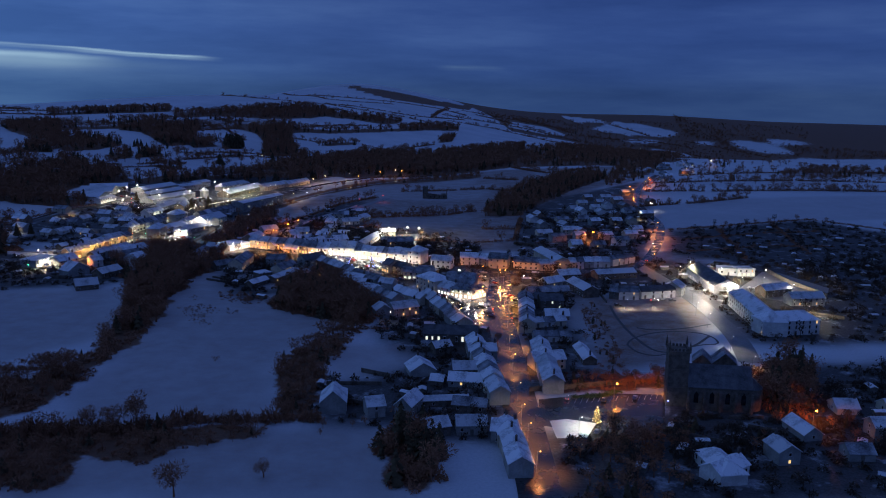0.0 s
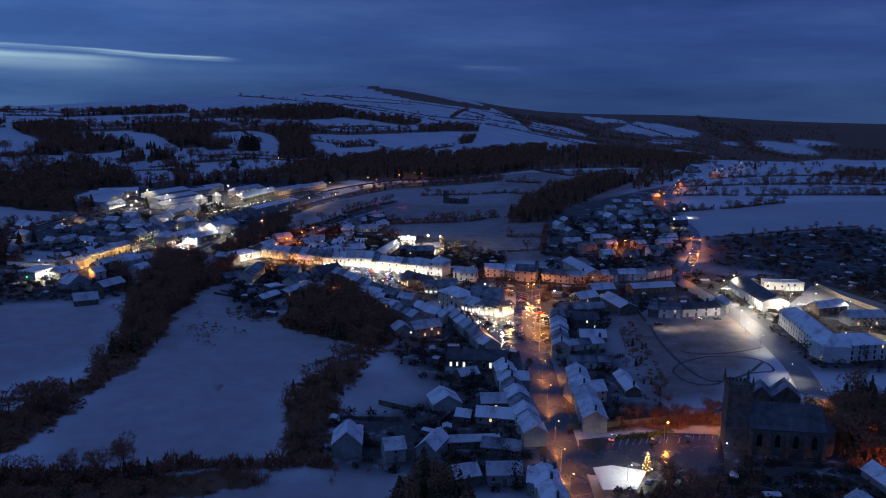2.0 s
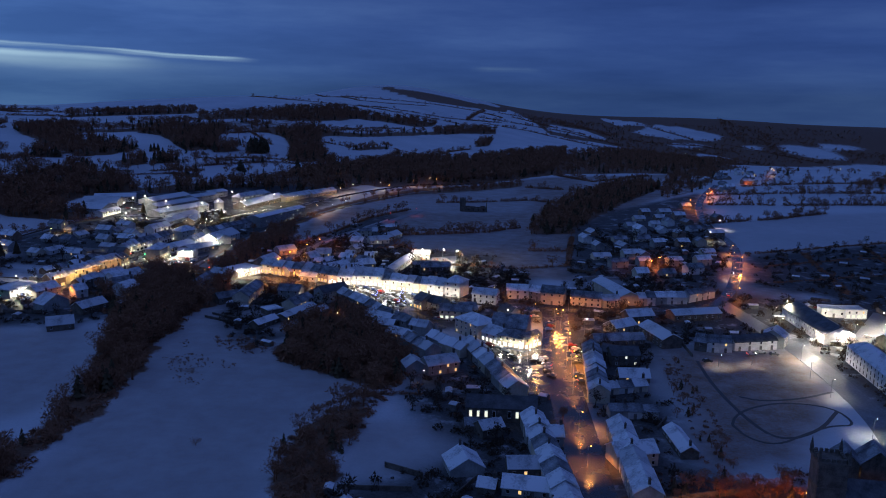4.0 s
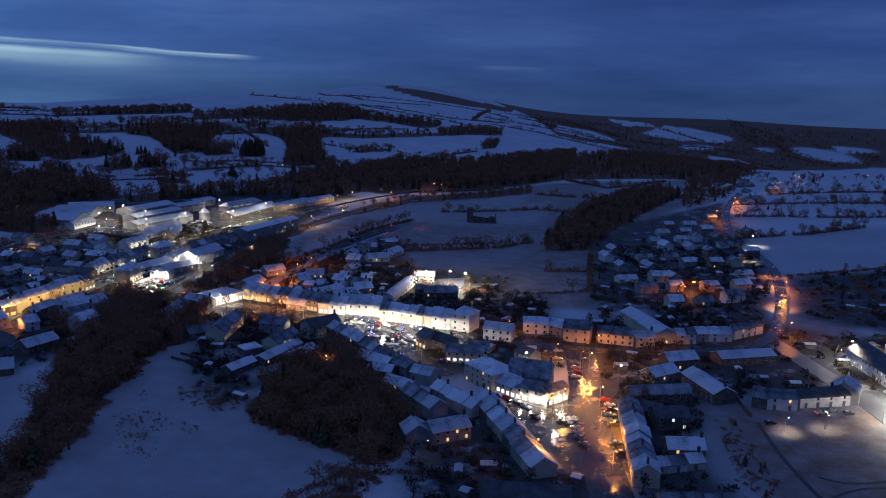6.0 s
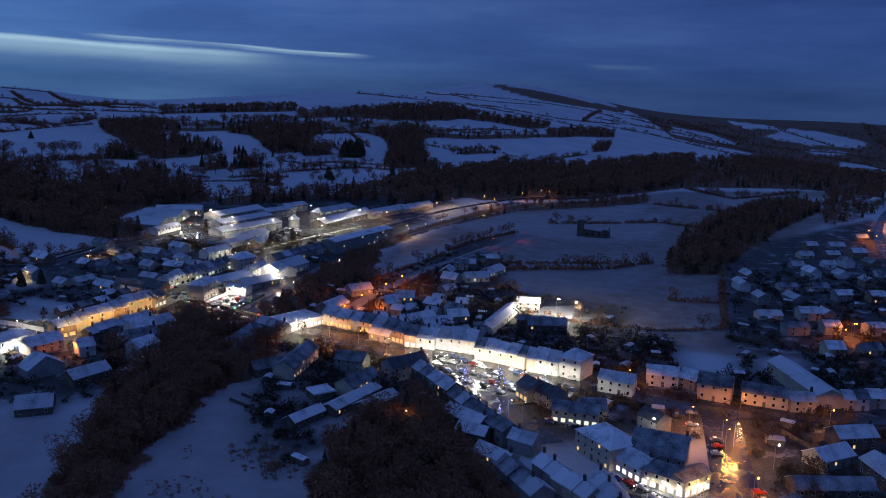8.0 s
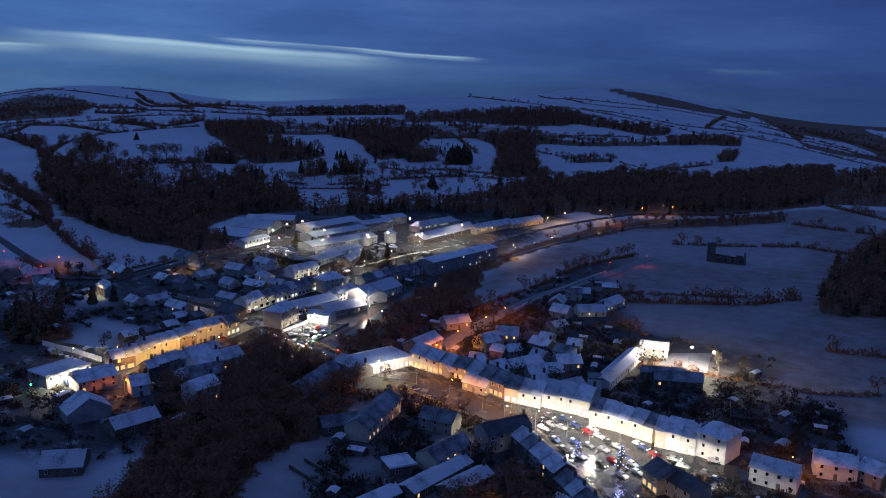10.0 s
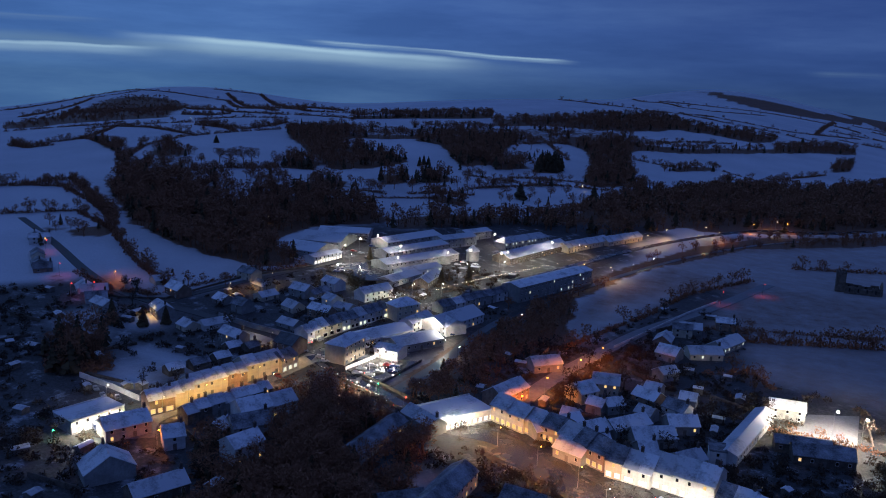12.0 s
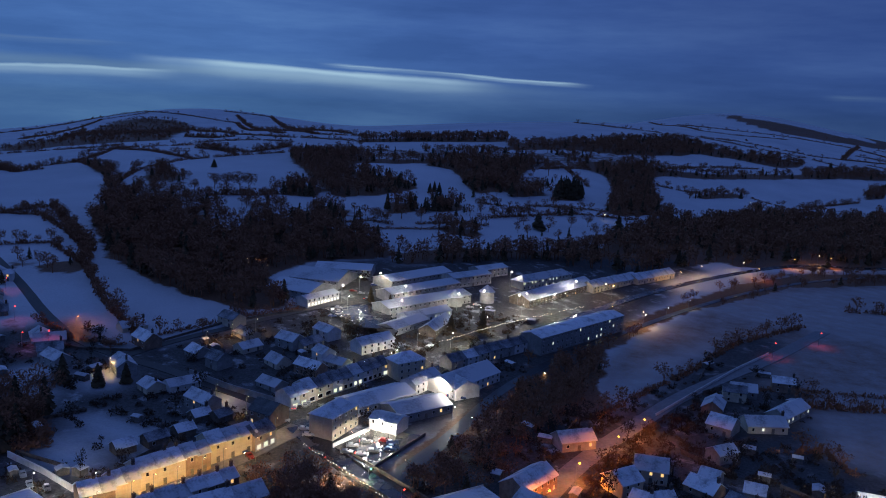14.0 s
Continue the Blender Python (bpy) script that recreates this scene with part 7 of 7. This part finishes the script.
PARKED.append((-61, 508, -0.6))
PARKED.append((-55, 508, -0.6))
PARKED.append((-57, 499, -0.6))
PARKED.append((-64, 504, -0.6))
PARKED.append((-53, 503, -0.6))
PARKED.append((-71, 507, -0.6))
PARKED.append((-77, 510, -0.6))
PARKED.append((-81, 516, -0.6))
PARKED.append((-53, 522, -0.6))
PARKED.append((-49, 518, -0.6))
PARKED.append((-55, 524, -0.6))
PARKED.append((-87, 524, -0.6))
PARKED.append((-84, 520, -0.6))
PARKED.append((-43, 517, -0.3))
PARKED.append((-40, 513, -0.3))
PARKED.append((-33, 511, -0.3))
PARKED.append((-30, 508, -0.3))
PARKED.append((-37, 475, -0.3))
PARKED.append((-34, 479, -0.3))
PARKED.append((-29, 474, -0.3))
PARKED.append((-24, 480, -0.3))
PARKED.append((-27, 473, -0.3))
PARKED.append((-214, 577, 0.5))
PARKED.append((-209, 578, 0.5))
PARKED.append((-207, 582, 0.5))
PARKED.append((-203, 586, 0.5))
PARKED.append((-255, 607, 0.5))
PARKED.append((-255, 602, 0.5))
PARKED.append((-256, 599, 0.5))
PARKED.append((-254, 609, 0.5))
PARKED.append((-293, 700, 0.5))
PARKED.append((-305, 708, 0.5))
PARKED.append((-309, 736, 0.5))
PARKED.append((-301, 730, 0.5))
PARKED.append((-300, 695, 0.5))
PARKED.append((-312, 754, 0.5))
PARKED.append((-315, 737, 0.5))
PARKED.append((-252, 754, 0.5))
PARKED.append((-251, 761, 0.5))
PARKED.append((-242, 759, 0.5))
PARKED.append((-278, 713, 0.5))
PARKED.append((-203, 664, 0.5))
PARKED.append((-204, 673, 0.5))
PARKED.append((-207, 640, 0.5))
PARKED.append((-203, 640, 0.5))
PARKED.append((-240, 655, 0.5))
PARKED.append((-246, 586, 0.5))
PARKED.append((-232, 581, 0.5))
PARKED.append((-293, 515, -0.5))
PARKED.append((-286, 514, -0.5))
PARKED.append((-279, 511, -0.5))
PARKED.append((-273, 512, -0.5))
PARKED.append((-260, 491, -0.5))
PARKED.append((-242, 560, -0.5))
PARKED.append((-238, 558, -0.5))
PARKED.append((-244, 572, -0.5))
PARKED.append((-265, 492, -0.5))
PARKED.append((83, 425, 0.2))
PARKED.append((105, 437, 0.2))
PARKED.append((110, 440, 0.2))
PARKED.append((115, 438, 0.2))
PARKED.append((142, 506, 0.2))
PARKED.append((145, 509, 0.2))
PARKED.append((164, 523, 0.2))
PARKED.append((140, 462, 0.2))
PARKED.append((169, 471, 0.2))
PARKED.append((176, 466, 0.2))
PARKED.append((183, 461, 0.2))
PARKED.append((40, 288, 1.2))
PARKED.append((53, 287, 1.2))
PARKED.append((46, 258, 1.2))
PARKED.append((65, 290, 1.2))
for i, (x, y, a) in enumerate(PARKED):
    make_car(i * 5 + (i // 3), x, y, a, lights=i % 5 == 1)

# ---- woods, hedges and single trees ----
for poly, gap, height, evergreen, fine, _ in WOODS:
    wood(poly, gap, height, evergreen, fine=fine)
hedge([(-697, 701), (-615, 749), (-593, 756), (-533, 731), (-473, 698)], 4, 0.35, 2.6)
hedge([(-338, 984), (-298, 1086), (-254, 1132)], 4, 0.6, 5)
hedge([(280, 1065), (391, 1104), (678, 1197)], 3.5, 0.4, 5)
hedge([(219, 980), (356, 1006), (602, 1065)], 4, 0.5, 4)
hedge([(202, 907), (290, 905), (546, 967)], 4, 0.5, 4)
hedge([(166, 793), (236, 820), (297, 859)], 4, 0.4, 3)
hedge([(170, 668), (236, 697), (308, 731), (378, 674)], 1.8, 0.05, 3)
hedge([(76, 1274), (116, 1164), (197, 1236)], 4, 0.3, 5)
hedge([(28, 1095), (97, 1046), (174, 1140)], 4, 0.4, 4)
hedge([(-69, 915), (25, 959), (61, 929)], 3.5, 0.3, 4)
hedge([(-87, 711), (-16, 741), (9, 767)], 4, 0.4, 3)
hedge([(-66, 608), (7, 602), (39, 615), (50, 721)], 2, 0.1, 3)
hedge([(16, 664), (43, 667)], 3, 0.2, 3)
hedge([(-180, 243), (-128, 246), (-103, 250), (-93, 258), (-64, 260), (-49, 263)], 4.5, 0.0, 1.8)
hedge([(-223, 305), (-170, 305), (-161, 309)], 1.8, 0.05, 2)
hedge([(-72, 353), (-58, 371), (-36, 373)], 2, 0.1, 2)
hedge([(-581, 654), (-519, 707), (-463, 685), (-399, 644), (-350, 620)], 3.5, 0.3, 2.4)
hedge([(-413, 614), (-374, 604), (-352, 609), (-346, 632), (-333, 671), (-320, 695)], 2.2, 0.15, 2.2)
hedge([(-152, 653), (-142, 695), (-132, 728), (-121, 789), (-92, 852)], 2.5, 0.15, 2.2)
hedge([(-111, 710), (-95, 730), (-20, 756)], 2.0, 0.1, 2.2)
hedge([(-92, 655), (-76, 666), (-66, 651)], 3, 0.2, 2)
hedge([(172, 629), (230, 655), (292, 673)], 1.2, 0.1, 3)
hedge([(162, 581), (219, 604), (276, 610)], 1.2, 0.1, 3)
hedge([(211, 676), (195, 558)], 1.2, 0.1, 3)
hedge([(266, 705), (247, 580)], 1.2, 0.1, 3)
hedge([(-81, 429), (-45, 383)], 2, 0.1, 2)
hedge([(-843, 903), (-827, 929), (-810, 971), (-702, 912)], 4, 0.25, 3.5)
hedge([(-1025, 1032), (-986, 1074), (-937, 1110), (-937, 1143)], 3.5, 0.15, 5)
hedge([(-623, 747), (-615, 768), (-605, 777), (-539, 740), (-483, 708)], 5, 0.4, 2.6)
hedge([(-812, 965), (-845, 1026), (-889, 1086), (-821, 1074), (-692, 1013)], 4, 0.2, 4)
hedge([(-635, 859), (-679, 922), (-692, 953), (-697, 1002), (-675, 1045), (-645, 1103)], 3.5, 0.25, 4)
hedge([(-911, 1063), (-887, 1097), (-850, 1121), (-793, 1139), (-671, 1059)], 3.5, 0.3, 5)
hedge([(-853, 910), (-807, 895), (-801, 916)], 6, 0.5, 3)
hedge([(-547, 853), (-528, 878), (-508, 892), (-498, 905)], 5, 0.9, 3.2)
hedge([(-561, 820), (-535, 841), (-525, 851)], 4, 0.6, 3.2)
hedge([(-769, 1103), (-708, 1083), (-677, 1084), (-675, 1111), (-680, 1165)], 5, 0.5, 4)
hedge([(-827, 1176), (-786, 1215), (-730, 1219)], 3, 0.2, 7)
hedge([(-1443, 1805), (-892, 1316), (-769, 1277), (-658, 1288)], 3.5, 0.3, 8)
hedge([(-936, 1259), (-864, 1237), (-857, 1275)], 6, 0.6, 6)
hedge([(-1300, 1267), (-1654, 1626), (-1867, 1919), (-1845, 2055)], 3, 0.15, 9)
hedge([(-1740, 1537), (-1865, 1763), (-1961, 2001), (-1936, 2142)], 3, 0.15, 10)
hedge([(-1144, 1218), (-1687, 1714)], 3, 0.2, 8)
hedge([(-1881, 2090), (-1677, 2053), (-1489, 2014), (-851, 1370)], 3, 0.15, 10)
hedge([(-1705, 2218), (-1575, 2260), (-933, 1574), (-760, 1418)], 4, 0.3, 9)
hedge([(-1612, 2158), (-785, 1365), (-713, 1374)], 4, 0.3, 9)
hedge([(-383, 868), (-365, 887), (-345, 912)], 2.5, 0.1, 3)
hedge([(-340, 1064), (-316, 1108), (-277, 1146), (-248, 1191)], 2.5, 0.25, 4)
hedge([(-365, 1030), (-331, 1054)], 2.5, 0.5, 4)
hedge([(-367, 908), (-351, 934), (-330, 952)], 3, 0.4, 4)
hedge([(-408, 862), (-395, 887), (-381, 889)], 3, 0.3, 3.5)
hedge([(-662, 2227), (-540, 2121), (-407, 2120), (-306, 2211), (-148, 2193), (-96, 2254), (-11, 2388)], 3.5, 0.2, 8)
hedge([(-582, 3039), (-380, 2792), (-237, 2861), (-92, 2805), (-4, 2638)], 3.5, 0.12, 9)
hedge([(-354, 2144), (-261, 2121), (-155, 2118), (-83, 2079)], 3.5, 0.25, 7)
hedge([(-726, 3280), (-409, 2404), (-332, 2415), (-233, 2600)], 2.5, 0.1, 10)
hedge([(-96, 2254), (-64, 3005)], 3, 0.3, 8)
hedge([(-127, 1480), (-96, 1551), (-63, 1629)], 3.5, 0.5, 4)
hedge([(-137, 1441), (-102, 1515)], 3, 0.2, 4)
hedge([(-188, 1482), (-138, 1451)], 2.5, 0.2, 4)
hedge([(-294, 1413), (-242, 1423)], 4, 0.5, 4)
hedge([(-329, 1556), (-280, 1693), (-215, 1791)], 3.5, 0.3, 7)
hedge([(-427, 1290), (-409, 1385), (-387, 1413)], 4, 0.5, 5)
hedge([(-461, 1283), (-438, 1380)], 4, 0.5, 5)
hedge([(-409, 1385), (-345, 1276)], 3, 0.3, 5)
hedge([(-68, 2453), (59, 2497), (190, 2549), (331, 2404)], 4, 0.5, 7)
hedge([(-13, 3039), (130, 2970), (287, 2840)], 4, 0.5, 7)
hedge([(32, 2808), (148, 2653), (244, 2593)], 4, 0.5, 7)
hedge([(-49, 2248), (67, 2281), (253, 2158)], 4, 0.5, 7)
hedge([(176, 3087), (277, 2917), (341, 2707)], 4, 0.5, 7)
hedge([(368, 2657), (497, 2715), (632, 2782), (730, 2702)], 4, 0.5, 7)
hedge([(553, 3215), (646, 2918)], 4, 0.5, 7)
hedge([(755, 2852), (843, 2740), (944, 2569)], 4, 0.5, 7)
hedge([(549, 2641), (638, 2603), (741, 2424)], 4, 0.5, 7)
wood([(-424, 886), (-423, 970), (-381, 1067), (-312, 1096), (-237, 1140), (-238, 1017), (-278, 938), (-310, 907), (-356, 924), (-384, 886)], 21, 8.5, 0.25, fine=1, label='scattered parkland trees on a snowy golf course')
wood([(-428, 1238), (-379, 1388), (-308, 1238), (-322, 1125), (-360, 1073), (-383, 1073)], 26, 9, 0.2, fine=1, label='scattered parkland trees on a snowy golf course')
wood([(178, 1405), (589, 1272), (425, 922), (205, 916)], 24, 8, 0.1, label='hedgerow trees between snowy fields')
single_tree(-121, 213, 9, 0.5, False)
single_tree(-79, 207, 10, 0.45, False)
single_tree(-57, 220, 5, 0.5, False)
single_tree(-121, 248, 8, 0.4, False)
single_tree(-114, 249, 9, 0.4, False)
single_tree(-107, 251, 12, 0.35, False)
single_tree(-102, 321, 2, 0.8, False)
single_tree(-324, 574, 9, 0.3, True)
single_tree(-337, 569, 12, 0.25, True)
single_tree(-318, 582, 8, 0.3, True)
single_tree(-242, 711, 9, 0.3, True)
single_tree(-230, 721, 11, 0.3, True)
single_tree(-349, 688, 6, 0.4, False)
single_tree(-334, 641, 7, 0.45, False)
single_tree(-330, 663, 6, 0.45, False)
single_tree(16, 353, 5, 0.4, False)
single_tree(-349, 602, 6, 0.4, False)
single_tree(-298, 728, 8, 0.25, True)
single_tree(-285, 726, 7, 0.25, True)
single_tree(-417, 1022, 9, 0.28, True)
single_tree(-416, 1029, 10, 0.26, True)
single_tree(-413, 1033, 9, 0.28, True)
single_tree(-297, 981, 14, 0.5, True)
single_tree(-242, 1020, 20, 0.35, True)
single_tree(-397, 1287, 15, 0.5, False)
single_tree(-440, 1289, 12, 0.5, False)
single_tree(-384, 912, 11, 0.45, False)
single_tree(-392, 884, 11, 0.45, False)
single_tree(-369, 916, 10, 0.45, False)
single_tree(-354, 995, 13, 0.4, False)
single_tree(-341, 994, 8, 0.45, False)
single_tree(-330, 1006, 8, 0.45, False)
single_tree(-323, 1028, 8, 0.45, False)
single_tree(-282, 1020, 9, 0.5, False)
single_tree(-274, 1042, 9, 0.5, False)
single_tree(-406, 928, 14, 0.22, True)
single_tree(-392, 948, 13, 0.25, True)
single_tree(-630, 977, 8, 0.4, True)
single_tree(-551, 890, 13, 0.45, False)
single_tree(-540, 892, 14, 0.4, False)
single_tree(-531, 898, 15, 0.45, False)
single_tree(-525, 902, 14, 0.45, False)
single_tree(-557, 873, 10, 0.4, False)
single_tree(-199, 1461, 9, 0.3, True)
single_tree(-338, 1156, 16, 0.3, True)
single_tree(-329, 1165, 18, 0.3, True)
single_tree(-326, 1177, 17, 0.3, True)
single_tree(-234, 1049, 11, 0.45, False)
single_tree(-111, 2014, 12, 0.4, True)

# ---- church, festive lights and clutter ----
church(82, 281, -0.091, 22.1, 12, 20.5)
light_string([(-226, 570), (-216, 566), (-205, 561), (-195, 557), (-183, 551)], 3, ['fairy', 'fairy', 'lamp_red', 'fairy', 'fairy'], 1.7)
light_string([(-235, 685), (-228, 714), (-219, 742), (-210, 765), (-200, 792)], 4.5, ['fairy'], 1.8)
light_string([(-181, 572), (-203, 581), (-225, 588)], 4, ['fairy', 'fairy', 'lamp_red', 'fairy', 'lamp_green'], 4.0)
light_string([(-98, 522), (-79, 518), (-62, 512)], 5, ['fairy'], 4.0)
festive_tree(-58, 504, 8, "lamp_blue", 700, "tall christmas tree in the square hung with blue-white bulbs")
festive_tree(47, 266, 6, "lamp_warm", 3200, "christmas tree of warm bulbs in the car park")
festive_tree(-72, 508, 6, "lamp_blue", 300, "small christmas tree hung with blue-white bulbs")
cone_canopy(-261, 754, 4, 5)
cone_canopy(-250, 772, 4, 6)
abbey(-42, 862, 0.06)
bridge_parapets([(-213, 572), (-197, 566), (-177, 558)], 9)
SHRUBS = [(x + RNG.normal(0, 0.5), y + RNG.normal(0, 0.5), RNG.uniform(1.0, 1.9), RNG.uniform(1.0, 1.8)) for x, y, _ in along([(42, 290), (52, 292), (60, 297)], 1.6)]
planted("evergreen_shrubs", "yellow-green evergreen shrubs lit along the car park edge", "shrubs", SHRUBS, BUSH_FINE, M["shrub"])
bay_lines(41, 288, 59, 292, 9, 5.0, 2.8)
bay_lines(63, 292, 77, 296, 7, 5.0, 2.8)
# the green and red posts stand for traffic signals, built as short street lamps
street_lamp(-236, 587, 3, "lamp_green", 120, 0.75)
street_lamp(-199, 566, 3, "lamp_green", 120, 0.75)
street_lamp(-184, 560, 3, "lamp_red", 120, 0.75)
street_lamp(-266, 479, 3, "lamp_green", 120, 0.75)
street_lamp(74, 281, 3, "lamp_blue", 120, 0.75)
street_lamp(76, 287, 3, "lamp_blue", 120, 0.75)
wood([(30, 213), (42, 231), (67, 233), (69, 222), (65, 209), (29, 207)], 5.5, 6, 0.3, fine=1)
wood([(98, 260), (133, 277), (145, 268), (136, 249), (95, 247)], 6, 5, 0.3, fine=1)
wood([(-48, 255), (-32, 263), (-29, 252), (-47, 248)], 5, 3, 0.1, fine=1)
clutter(YARDS, LAWN, 11)
